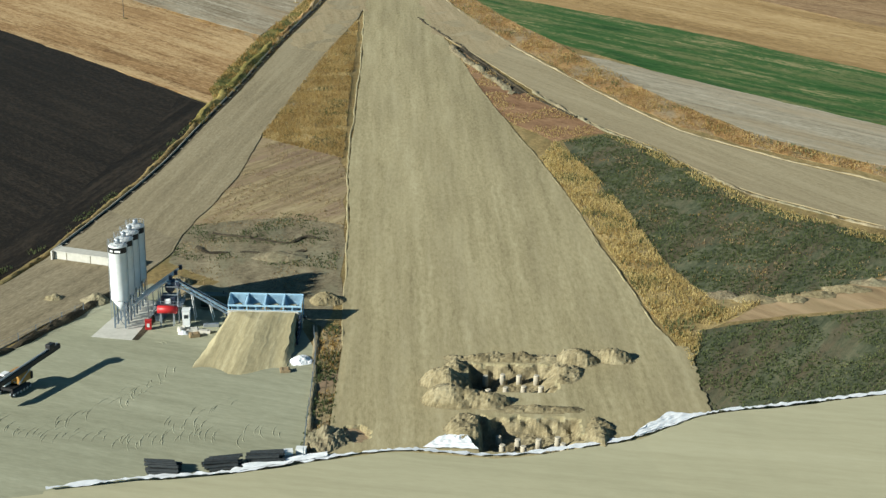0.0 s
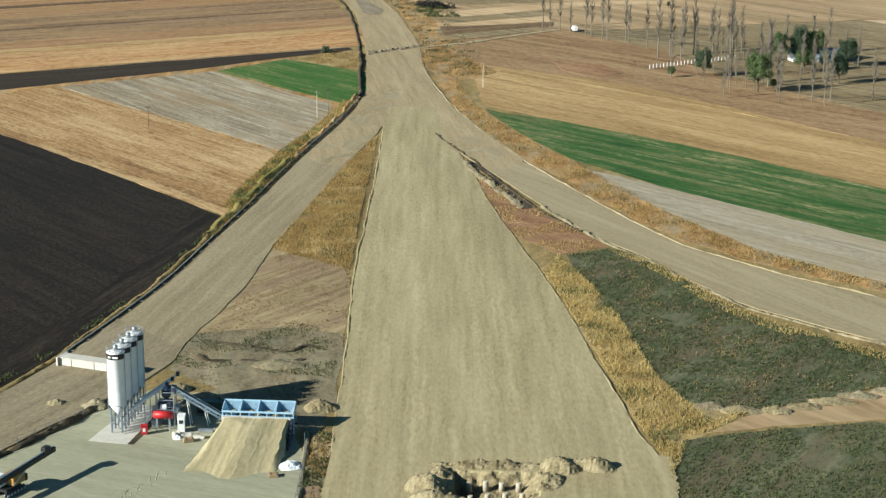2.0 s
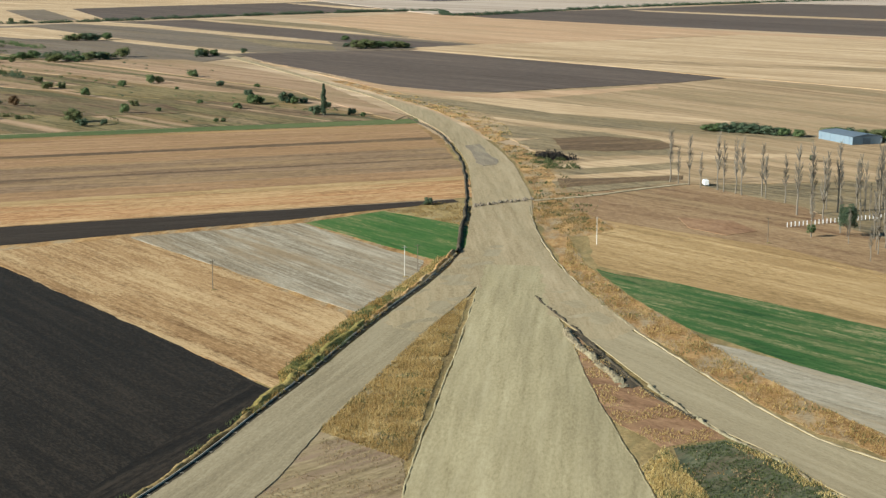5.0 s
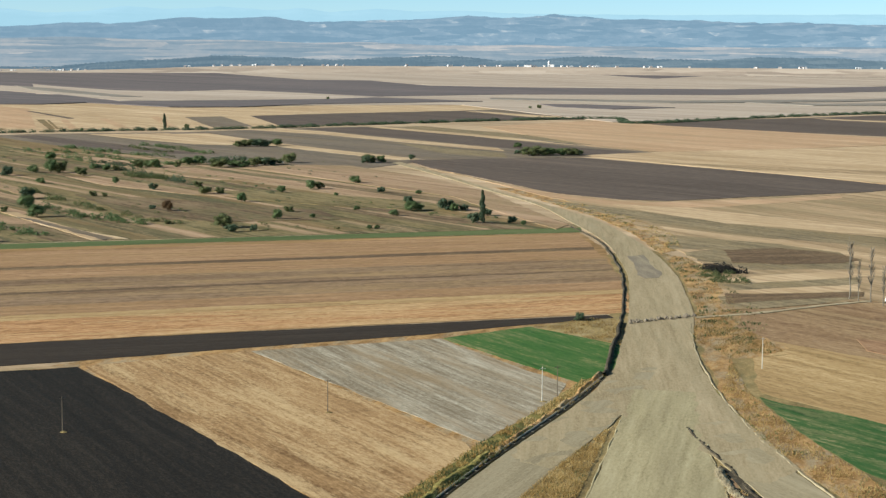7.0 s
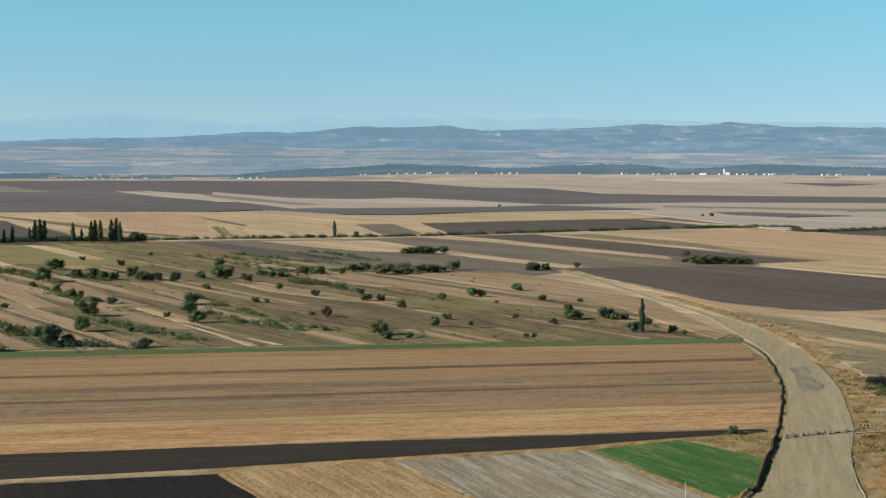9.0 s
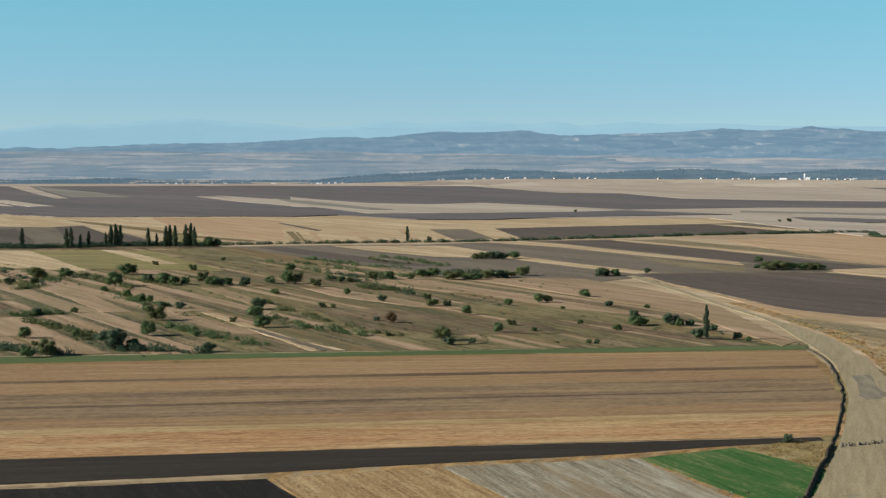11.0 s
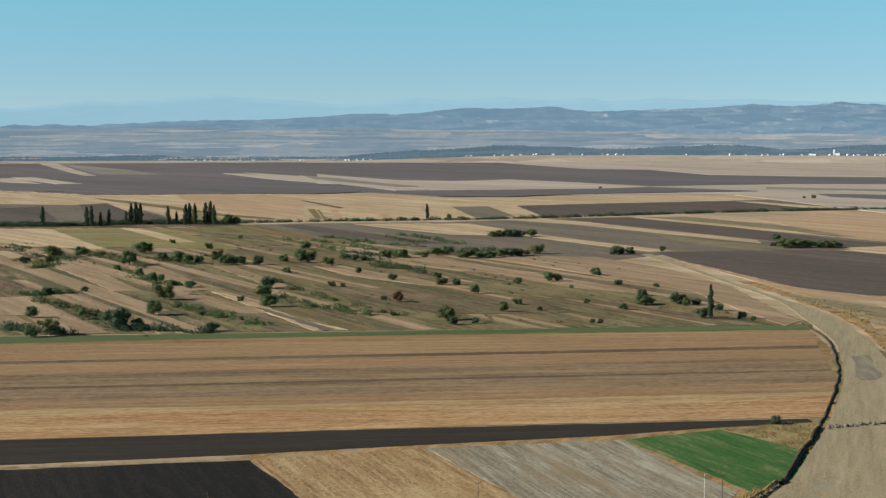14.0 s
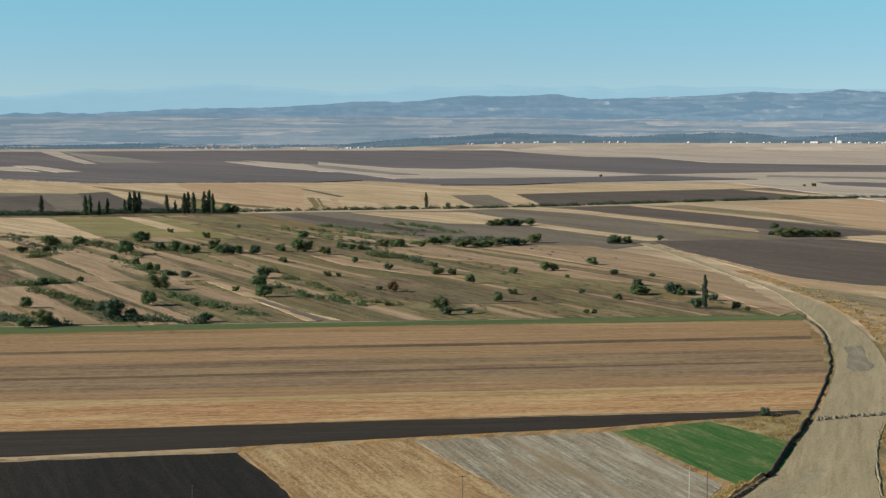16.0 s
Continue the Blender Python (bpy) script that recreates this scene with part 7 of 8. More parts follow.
nx, ny = 150, 124
at = [(-14.8 + 54.6 * i / nx, 145 + 44 * j / ny) for j in range(ny + 1) for i in range(nx + 1)]
dug = [dig(*p) for p in at]
pv = [(p[0] - (2.2 + 0.9 * noise.noise((p[1] * 0.25, 3.0, 1.0)) + 0.5 * noise.noise((p[1] * 0.9, 3.0, 2.0))) * max(0, (p[0] - 33) / 6.8), p[1], q[0]) for p, q in zip(at, dug)]
pf = [(j * (nx + 1) + i, j * (nx + 1) + i + 1, (j + 1) * (nx + 1) + i + 1, (j + 1) * (nx + 1) + i) for j in range(ny) for i in range(nx)]
pit = tagged(mesh_ob("excavation", pv, pf, SAND), "dug foundation pit with heaps of loose yellow sand", "excavation", "", "structure")
pit.data.materials.append(SPOIL)
for k, f in enumerate(pf):
    pit.data.polygons[k].material_index = int(max(dug[i][1] for i in f) > 0.12)
CAST = plain_mat("rough_cast_concrete", (0.50, 0.46, 0.37), (0.30, 0.27, 0.21), 0.9, scale=1.6, bump=0.4, spec=0.1)
bm = turned([(0.44, -0.3), (0.44, 0.9), (0.38, 1.15), (0.42, 1.25), (0.36, 1.38)], 14)
for v in bm.verts:
    v.co += 0.05 * noise.noise_vector(v.co * 2.3)
pile = tagged(part("pile_head", bm, CAST), "rough concrete pile head standing in the pit", "pile", "pile heads in the pit")
spots = [(6.6, 178.0), (9.1, 178.0), (11.5, 178.0), (14.0, 177.8), (6.9, 173.6), (9.4, 173.6), (12.0, 173.9), (14.5, 174.0), (8.0, 158.2), (8.4, 154.8), (10.5, 156.4), (11.2, 154.6), (13.3, 156.6), (15.9, 157.3), (16.5, 155.4)]
pile.matrix_basis = pose(spots[0][0], spots[0][1], -1.2)
for k, (x, y) in enumerate(spots[1:]):
    copy_thing(pile, pose(x, y, (-1.5 if x < 8.2 else -1.15) + 0.2 * rng.random(), 0, 0, 40 * k))

# soil heaps and holes along the yard edge
heap("soil_mound", -18.6, 207.0, 3.0, 2.4, 1.6, SPOIL, "heap of yellow sand beside the roadbed", 11.0, 0.35)
heap("soil_mound", -43.5, 214.5, 2.4, 2.0, 1.3, SPOIL, "small heap of pale sand behind the plant", 12.0, 0.35)
heap("soil_mound", -14.9, 155.6, 2.9, 4.4, 1.9, DIRT, "dark heap of dug soil beside the yard", 13.0, 0.3)
heap("soil_mound", -39.0, 210.5, 5.0, 2.6, 1.0, DIRT, "rough heap of dark soil behind the plant", 14.0, 0.35)
heap("soil_mound", -28.0, 228.0, 5.0, 3.0, 0.8, DIRT, "low churned heap of dark soil", 15.0, 0.35)
heap("soil_mound", -62.5, 206.5, 1.6, 1.3, 0.8, SPOIL, "small heap of pale sand on the haul road", 16.0, 0.45)
heap("soil_mound", -55.5, 206.0, 2.6, 2.2, 1.2, DIRT, "dark soil heap near the slab", 17.0, 0.35)

rb2 = random.Random(21)
for x, y in ((46, 211), (51, 209.5), (57, 209.6), (62, 212), (67, 214.5), (72, 217.5), (78, 220), (84, 217), (91, 212)):
    heap("soil_mound", x, y, rb2.uniform(2.4, 4.2), rb2.uniform(1.2, 2.2), rb2.uniform(0.6, 1.2), rb2.choice((SPOIL, DIRT, SPOIL)), "low mound of eroded pale soil along the track", x * 0.7, 0.28)["group"] = "soil mounds along the track"

# white geotextile along the embankment
edge_line = [(-49, 140.4), (-38, 143.4), (-27, 145.4), (-13, 150.4), (-4, 152.4), (7, 151), (17, 153.4), (27, 157.4), (36, 164.3), (50, 168.3), (64, 172.3), (100, 182)]
cl = spline(edge_line, 0.5)
cv, cf = [], []
for k, p in enumerate(cl):
    d = (cl[min(k + 1, len(cl) - 1)] - cl[max(k - 1, 0)]).normalized()
    s = Vector((-d.y, d.x, 0))
    w = 0.42 + 0.8 * max(0.0, noise.noise((p.x * 0.16, p.y * 0.16, 3.0)) + 0.25) + 0.35 * noise.noise((p.x * 1.1, p.y * 1.1, 1.0))
    for c in range(5):
        q = p + s * ((c / 4 - 0.45) * 2 * w + 0.25 * noise.noise((p.x * 1.4, p.y * 1.4, c * 2.0)))
        cv.append((q.x, q.y, 0.9 - 0.06 * c + 0.2 * noise.noise((q.x * 1.9, q.y * 1.9, 6.0))))
for k in range(len(cl) - 1):
    for c in range(4):
        cf.append((k * 5 + c, k * 5 + c + 1, k * 5 + c + 6, k * 5 + c + 5))
tagged(mesh_ob("geotextile", cv, cf, CLOTH, smooth=True), "strip of crumpled white geotextile along the embankment edge", "cloth")


def sheet(corners, seed, label):
    n = 26
    a, b, c, d = (Vector(p) for p in corners)
    verts = []
    for j in range(n + 1):
        for i in range(n + 1):
            u, v = i / n, j / n
            p = a.lerp(b, u).lerp(d.lerp(c, u), v)
            e = noise.noise_vector((u * 3 + seed, v * 3, seed))
            ridge = abs(noise.noise((u * 4 + seed, v * 2, 1.0))) * 0.5
            verts.append((p.x + 0.35 * e.x, p.y + 0.35 * e.y, p.z + 0.30 * ridge + 0.12 * noise.noise((u * 9, v * 9, seed))))
    faces = [(j * (n + 1) + i, j * (n + 1) + i + 1, (j + 1) * (n + 1) + i + 1, (j + 1) * (n + 1) + i) for j in range(n) for i in range(n)]
    return tagged(mesh_ob("geotextile_sheet", verts, faces, CLOTH, smooth=True), label, "cloth")


sheet([(-2.3, 153.2, 0.8), (5.2, 152.4, 0.8), (4.0, 155.6, 1.35), (0.8, 155.8, 1.35)], 1.0, "crumpled white geotextile sheet over the pit edge")
sheet([(26.0, 156.8, 0.85), (36.3, 164.0, 0.85), (31.6, 163.4, 1.4), (27.0, 158.6, 1.2)], 2.0, "wide crumpled white geotextile sheet on the embankment")
sheet([(-25.4, 145.6, 0.85), (-14.5, 150.0, 0.85), (-14.5, 151.2, 0.95), (-25.2, 147.4, 0.9)], 3.0, "flat white geotextile sheet beside the pipes")

# ---- poles, farm, village and hills ----
POLE = plain_mat("pole_wood", (0.17, 0.14, 0.105), (0.10, 0.082, 0.06), 0.9, scale=2.0, bump=0.2, spec=0.1)
POLE_C = plain_mat("pole_concrete", (0.58, 0.56, 0.50), (0.42, 0.40, 0.35), 0.9, scale=2.0, bump=0.1, spec=0.1)


def make_pole(material, h, label):
    ob = thing("utility_pole", label, "pole", "utility poles")
    bm = bmesh.new()
    limb(bm, (0, 0, -0.2), (0, 0, h), 0.13, 0.08, 8)
    part("post", bm, material, ob)
    part("crossarm", boxes(((0, 0, h - 0.5), (1.5, 0.1, 0.1))), material, ob)
    for x in (-0.65, 0, 0.65):
        part("insulator", rod(((x, 0, h - 0.43), (x, 0, h - 0.2)), r=0.05, seg=6), GLASS, ob)
    return ob


pole = make_pole(POLE_C, 8.5, "pale concrete utility pole at the field edge")
pole.matrix_basis = pose(-44.3, 450, 0.3, 0, 0, 35)
copy_thing(pole, pose(5.2, 507, 0.3, 0, 0, 35))
pole = make_pole(POLE, 8.0, "grey wooden utility pole in a field")
pole.matrix_basis = pose(-90.5, 425, 0.3, 0, 0, 35)
for x, y in ((-141, 391), (-41.5, 455.5), (56, 518)):
    copy_thing(pole, pose(x, y, 0.3, 0, 0, 35))
for x, y in ((-44.3, 450), (-90.5, 425), (-141, 391), (-41.5, 455.5), (56, 518)):
    heap("weed_patch", x + 0.3, y, 0.9, 0.8, 0.3, GRASS, "patch of dry weeds round the foot of a pole", x, 0.3, "weeds")
# rubble across the road
STONE = plain_mat("dark_rubble", (0.26, 0.22, 0.17), (0.10, 0.085, 0.065), 0.9, scale=1.0, bump=0.3, spec=0.1)
bm = bmesh.new()
r5 = random.Random(5)
for k in range(90):
    t = r5.random()
    x, y, s = -38 + 18.5 * t + r5.gauss(0, 0.35), 573.5 + 18.5 * t + r5.gauss(0, 1.1), 0.18 + 0.42 * r5.random() ** 2
    m = Matrix.Translation((x, y, 0.62 + 0.3 * s)) @ Euler((r5.random() * 6, r5.random() * 6, 0)).to_matrix().to_4x4() @ Matrix.Diagonal((s * 1.3, s, s * 0.8, 1))
    bmesh.ops.create_icosphere(bm, subdivisions=1, radius=1.0, matrix=m)
tagged(part("rubble", bm, STONE), "row of broken stones laid across the dirt road", "rubble", "", "stuff")

# farm
METAL_B = plain_mat("blue_grey_sheet", (0.20, 0.27, 0.32), (0.15, 0.21, 0.26), 0.5, 0.2, scale=0.3, bump=0.03)
METAL_D = plain_mat("dark_sheet", (0.16, 0.20, 0.24), (0.10, 0.13, 0.16), 0.5, 0.2, scale=0.3, bump=0.03)
hall = thing("farm_hall", "long farm hall with pale blue sheet metal walls", "building", at=pose(109.5, 789, 0.2, 0, 0, -61))
part("wall", boxes(((0, 0, 1.9), (26, 15, 3.8))), METAL_B, hall)
bm = bmesh.new()
rp = [bm.verts.new(p) for p in ((-13.3, -7.8, 3.8), (13.3, -7.8, 3.8), (13.3, 0, 4.9), (-13.3, 0, 4.9), (13.3, 7.8, 3.8), (-13.3, 7.8, 3.8))]
bm.faces.new((rp[0], rp[1], rp[2], rp[3]))
bm.faces.new((rp[3], rp[2], rp[4], rp[5]))
bm.faces.new((rp[1], rp[4], rp[2]))
bm.faces.new((rp[0], rp[3], rp[5]))
part("roof", bm, METAL_D, hall)
for k in range(7):
    part("sheet_rib", boxes(((-11 + 3.6 * k, -7.54, 1.9), (0.12, 0.1, 3.7))), METAL_B, hall)
part("door", boxes(((13.05, 0, 1.5), (0.08, 4, 3.0))), METAL_D, hall)
ROOFTILE = plain_mat("clay_roof", (0.30, 0.15, 0.10), (0.20, 0.10, 0.07), 0.85, scale=1.0, bump=0.1, spec=0.1)


def house(x, y, sx, sy, h, turn, wall, roof, label, base=0.2, name="house"):
    ob = thing(name, label, "building", at=pose(x, y, rise(x, y) + base, 0, 0, turn))
    part("wall", boxes(((0, 0, h / 2), (sx, sy, h))), wall, ob)
    bm = bmesh.new()
    a, b, t = sx / 2 + 0.3, sy / 2 + 0.3, h + 0.28 * sy
    q = [bm.verts.new(p) for p in ((-a, -b, h), (a, -b, h), (a, 0, t), (-a, 0, t), (a, b, h), (-a, b, h))]
    for f in ((0, 1, 2, 3), (3, 2, 4, 5), (1, 4, 2), (0, 3, 5), (0, 5, 4, 1)):
        bm.faces.new([q[i] for i in f])
    part("roof", bm, roof, ob)
    for k in range(max(1, int(sx / 4))):
        part("window", boxes(((-sx / 2 + 2 + 4 * k, -sy / 2 - 0.02, h * 0.55), (1.1, 0.06, 1.2))), GLASS, ob)
    return ob


house(121, 786, 4, 3.5, 2.4, 20, WHITE, METAL_D, "small white farm shed beside the hall")
house(128, 780, 6, 5, 2.6, -10, WHITE, ROOFTILE, "white farm house beside the shelter belt")
house(137, 783, 5, 4, 2.4, 15, WHITE, METAL_D, "small white shed among trees")
house(146, 776, 7, 5, 2.6, -20, CONCRETE, METAL_D, "grey farm shed at the track")
house(122, 571, 10, 6, 3.0, 12, WHITE, METAL_D, "low white house under garden trees")
house(131, 569, 7, 6, 3.6, 5, plain_mat("blue_wall", (0.16, 0.22, 0.32), (0.10, 0.15, 0.22), 0.7), METAL_D, "small blue house under garden trees")
van = thing("van", "white parked van beside the planted trees", "van", at=pose(41, 637.5, 0.25, 0, 0, 100))
part("body", boxes(((-0.4, 0, 1.25), (3.6, 1.8, 1.8)), ((1.9, 0, 0.85), (1.2, 1.75, 1.0)), bevel=0.15), WHITE, van)
part("windscreen", boxes(((1.45, 0, 1.6), (0.08, 1.5, 0.7), 0, -30)), GLASS, van)
for x in (-1.4, 1.5):
    for y in (-0.85, 0.85):
        part("wheel", rod(((x, y - 0.12, 0.33), (x, y + 0.12, 0.33)), r=0.33, seg=14), BLACK, van)
post = thing("fence_post", "short white concrete fence post", "post", "row of white fence posts", pose(64, 548, 0.2))
part("shaft", boxes(((0, 0, 0.8), (0.22, 0.22, 1.6)), bevel=0.04), WHITE, post)
for k in range(1, 26):
    copy_thing(post, pose(64 + 1.33 * k, 548 + 0.95 * k + (0.3 * (k % 3)), 0.2, 0, 0, 7 * k))

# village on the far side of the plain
# wall and roof colours include some distance haze
HAZE_W = plain_mat("hazed_wall", (0.72, 0.73, 0.74), (0.5, 0.52, 0.55), 0.8, scale=0.1, bump=0.0, spec=0.1)
HAZE_R = plain_mat("hazed_roof", (0.42, 0.36, 0.34), (0.34, 0.30, 0.30), 0.8, scale=0.1, bump=0.0, spec=0.1)
EYE = Vector((42.0, 66.0, 0.0))


def bearing(a, r):
    """A place r metres from the eye, a degrees to the left of +y."""
    return EYE.x - r * math.sin(radians(a)), EYE.y + r * math.cos(radians(a))


slab("stubble_field", [bearing(42 - 6 * k, 3900) for k in range(10)] + [bearing(-12 + 6 * k, 4700) for k in range(10)], TANF, 0.1, "haze-paled stubble at the foot of the hills", 2.0, far=True)


def swell(a):
    """The ground at the village rises towards the larger hills."""
    u = min(1.0, max(0.0, (27.0 - a) / 8.0))
    return 15.0 * u * u * (3 - 2 * u)


def crest(a):
    return rise(*bearing(a, 4300)) + swell(a)


rv2 = random.Random(77)
for k in range(84):
    a = rv2.choice((rv2.uniform(6, 13), rv2.uniform(-6, 13), rv2.uniform(13, 22), rv2.uniform(25, 31)))
    x, y = bearing(a, 4300 + rv2.uniform(-3, 3))
    big = a < 14 and rv2.random() < 0.12
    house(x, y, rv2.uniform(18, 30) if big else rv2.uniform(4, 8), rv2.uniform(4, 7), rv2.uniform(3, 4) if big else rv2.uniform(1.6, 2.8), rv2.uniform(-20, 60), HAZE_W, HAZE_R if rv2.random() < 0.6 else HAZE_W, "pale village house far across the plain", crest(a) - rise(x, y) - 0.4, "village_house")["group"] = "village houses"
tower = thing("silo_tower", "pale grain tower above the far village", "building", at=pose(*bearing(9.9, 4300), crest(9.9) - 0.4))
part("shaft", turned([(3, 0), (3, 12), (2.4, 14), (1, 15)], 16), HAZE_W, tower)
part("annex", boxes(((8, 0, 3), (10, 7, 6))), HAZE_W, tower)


def hills(name, label, prof, r0, r1, r2, seed, rough, colours, haze_glow, pale, n=520, jag=0.0, streaky=False):
    """A range of hills at the end of the plain, its haze put in as colour and emission; prof: bearing and height over
    the eye.
    """
    az = [p[0] for p in prof]
    rows = 14 if n < 1000 else 5
    verts, faces = [], []
    for k in range(n + 1):
        a = 62 - 100 * k / n
        top = float(np.interp(a, az[::-1], [p[1] for p in prof][::-1])) / 3032.0 * r1 + 86.0
        for j in range(rows + 1):
            t = j / rows
            r = r0 + (r1 - r0) * min(1, t / 0.8) + (r2 - r1) * max(0, (t - 0.8) / 0.2)
            x, y = bearing(a, r)
            low = rise(*bearing(a, r0)) - 1.0
            u = min(1, t / 0.8)
            h = low + (top - low) * (0.62 * u if u < 0.5 else 0.31 + 0.69 * ((u - 0.5) / 0.5) ** 0.8) * (1 - 0.5 * max(0, (t - 0.8) / 0.2))
            h += rough * (noise.noise((a * 0.6, t * 3, seed)) + 0.6 * noise.noise((a * 1.7, t * 5, seed)) + 0.4 * noise.noise((a * 4.5, t * 8, seed)) + 0.2 * noise.noise((a * 11, t * 14, seed)) + jag * noise.noise((a * 21, t * 4, seed))) * min(1, 3 * t) * (1.25 - t)
            verts.append((x, y, h))
    for k in range(n):
        for j in range(rows):
            i = k * (rows + 1) + j
            faces.append((i, i + rows + 1, i + rows + 2, i + 1))
    m, nn, l, b = nodes_of(name + "_slopes")
    tc = nn.new("ShaderNodeTexCoord")
    mp = nn.new("ShaderNodeMapping")
    mp.inputs["Scale"].default_value = (0.03, 0.03, 0.06)
    l.new(tc.outputs["Object"], mp.inputs["Vector"])
    woods = noise_node(nn, l, mp.outputs[0], 1.0, 8.0, 0.68)
    fp = nn.new("ShaderNodeMapping")
    fp.inputs["Scale"].default_value = (0.007, 0.002, 0.19) if streaky else (0.014, 0.004, 0.11)
    wob = nn.new("ShaderNodeVectorMath")
    wob.operation = "MULTIPLY_ADD"
    wob.inputs[1].default_value = (60, 60, 5)
    wn2 = nn.new("ShaderNodeTexNoise")
    wn2.inputs["Scale"].default_value = 0.012
    l.new(tc.outputs["Object"], wn2.inputs["Vector"])
    l.new(wn2.outputs["Color"], wob.inputs[0])
    l.new(tc.outputs["Object"], wob.inputs[2])
    l.new(wob.outputs[0], fp.inputs["Vector"])
    cells = nn.new("ShaderNodeTexVoronoi")
    cells.inputs["Scale"].default_value = 1.0
    l.new(fp.outputs[0], cells.inputs["Vector"])
    one = nn.new("ShaderNodeSeparateColor")
    l.new(cells.outputs["Color"], one.inputs[0])
    fac = weigh(nn, l, [(woods, 1.0 if streaky else 1.6), (one.outputs[0], 0.95 if streaky else 0.75), (one.outputs[1], 0.2)], pale)
    l.new(ramp_node(nn, l, fac, colours), b.inputs["Base Color"])
    b.inputs["Roughness"].default_value = 1.0
    b.inputs["Specular IOR Level"].default_value = 0.0
    # emission stands in for the haze of distance
    b.inputs["Emission Color"].default_value = (*haze_glow, 1)
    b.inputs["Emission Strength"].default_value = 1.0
    return tagged(mesh_ob(name, verts, faces, m, smooth=True), label, "hills", "", "structure")


hills("backdrop_swell", "haze-paled stubble rising gently to the far village", [(a, (crest(a) - 86.0) * 3032.0 / 4300) for a in range(62, -40, -2)], 4140, 4300, 4700, 11.0, 0.0, [(0.26, 0.21, 0.165), (0.37, 0.3, 0.235), (0.45, 0.375, 0.3)], (0.02, 0.022, 0.024), 0.5, streaky=True)
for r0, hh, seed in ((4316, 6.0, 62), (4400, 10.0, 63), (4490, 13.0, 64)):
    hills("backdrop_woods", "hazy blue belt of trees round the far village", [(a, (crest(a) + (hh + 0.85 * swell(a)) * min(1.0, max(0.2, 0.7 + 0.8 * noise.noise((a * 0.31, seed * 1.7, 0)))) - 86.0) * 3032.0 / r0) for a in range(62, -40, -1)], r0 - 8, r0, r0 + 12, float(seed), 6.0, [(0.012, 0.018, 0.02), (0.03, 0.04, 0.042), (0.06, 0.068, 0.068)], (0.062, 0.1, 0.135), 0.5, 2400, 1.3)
MAIN = [(62, 14), (50, 12), (36.7, 15), (34, 18), (31.2, 22), (28.4, 28), (25.6, 36), (23.7, 36), (22.6, 42), (21.7, 47), (20, 46), (19, 49), (17.9, 40), (16.2, 43), (13.4, 49), (12.5, 53), (10.7, 50), (9.8, 56), (8.9, 52), (7.7, 49), (4, 44), (0, 40), (-6, 36), (-38, 30)]
hills("backdrop_foothills", "hazy pale plain and low fields rising to the hills", [(a, 1.0 + 9.0 * min(1.0, max(0.0, (a - 12) / 12)) + 2 * math.sin(1.3 * a)) for a, h in MAIN], 4500, 4640, 4690, 5.0, 3.0, [(0.02, 0.03, 0.038), (0.07, 0.07, 0.07), (0.14, 0.11, 0.09), (0.26, 0.195, 0.15)], (0.118, 0.168, 0.212), 0.4, streaky=True)
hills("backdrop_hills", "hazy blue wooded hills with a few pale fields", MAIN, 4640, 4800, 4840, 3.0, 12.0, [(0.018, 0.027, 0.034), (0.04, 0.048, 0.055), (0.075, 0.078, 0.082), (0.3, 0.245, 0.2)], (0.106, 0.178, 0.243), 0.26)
hills("backdrop_ridge", "faint far mountain ridge, blue with haze", [(62, 40), (45, 42), (36.7, 45), (35.6, 50), (34.5, 60), (33.4, 57), (32.1, 62), (30.3, 70), (29, 64), (27.5, 59), (26.4, 54), (25.3, 56), (23.9, 66), (22.6, 62), (20.7, 66), (19, 61), (18.1, 65), (17.1, 58), (15.6, 65), (14.3, 60), (12.5, 62), (10.7, 58), (7.7, 56), (0, 58), (-38, 50)], 4860, 4920, 4950, 8.0, 5.0, [(0.03, 0.04, 0.05), (0.05, 0.06, 0.07)], (0.21, 0.36, 0.44), 0.5)
# ---- dry grass, weeds and tyre marks ----
STRAW = leaf_mat("straw_blades", (0.22, 0.134, 0.044), (0.396, 0.269, 0.099), (0.572, 0.437, 0.198))
RUSTY = leaf_mat("rusty_blades", (0.172, 0.114, 0.042), (0.368, 0.252, 0.101), (0.552, 0.432, 0.21))
DULL = leaf_mat("dull_blades", (0.18, 0.126, 0.0688), (0.3, 0.224, 0.125), (0.45, 0.35, 0.2))
GOLD = leaf_mat("golden_blades", (0.215, 0.155, 0.055), (0.42, 0.32, 0.125), (0.62, 0.5, 0.235))
WEED = leaf_mat("weed_leaves", (0.055, 0.075, 0.0315), (0.105, 0.13, 0.0546), (0.2, 0.205, 0.0945))


def inside(x, y, poly):
    hit = False
    for (ax, ay), (bx, by) in zip(poly, poly[1:] + poly[:1]):
        if (ay > y) != (by > y) and x < (bx - ax) * (y - ay) / (by - ay) + ax:
            hit = not hit
    return hit


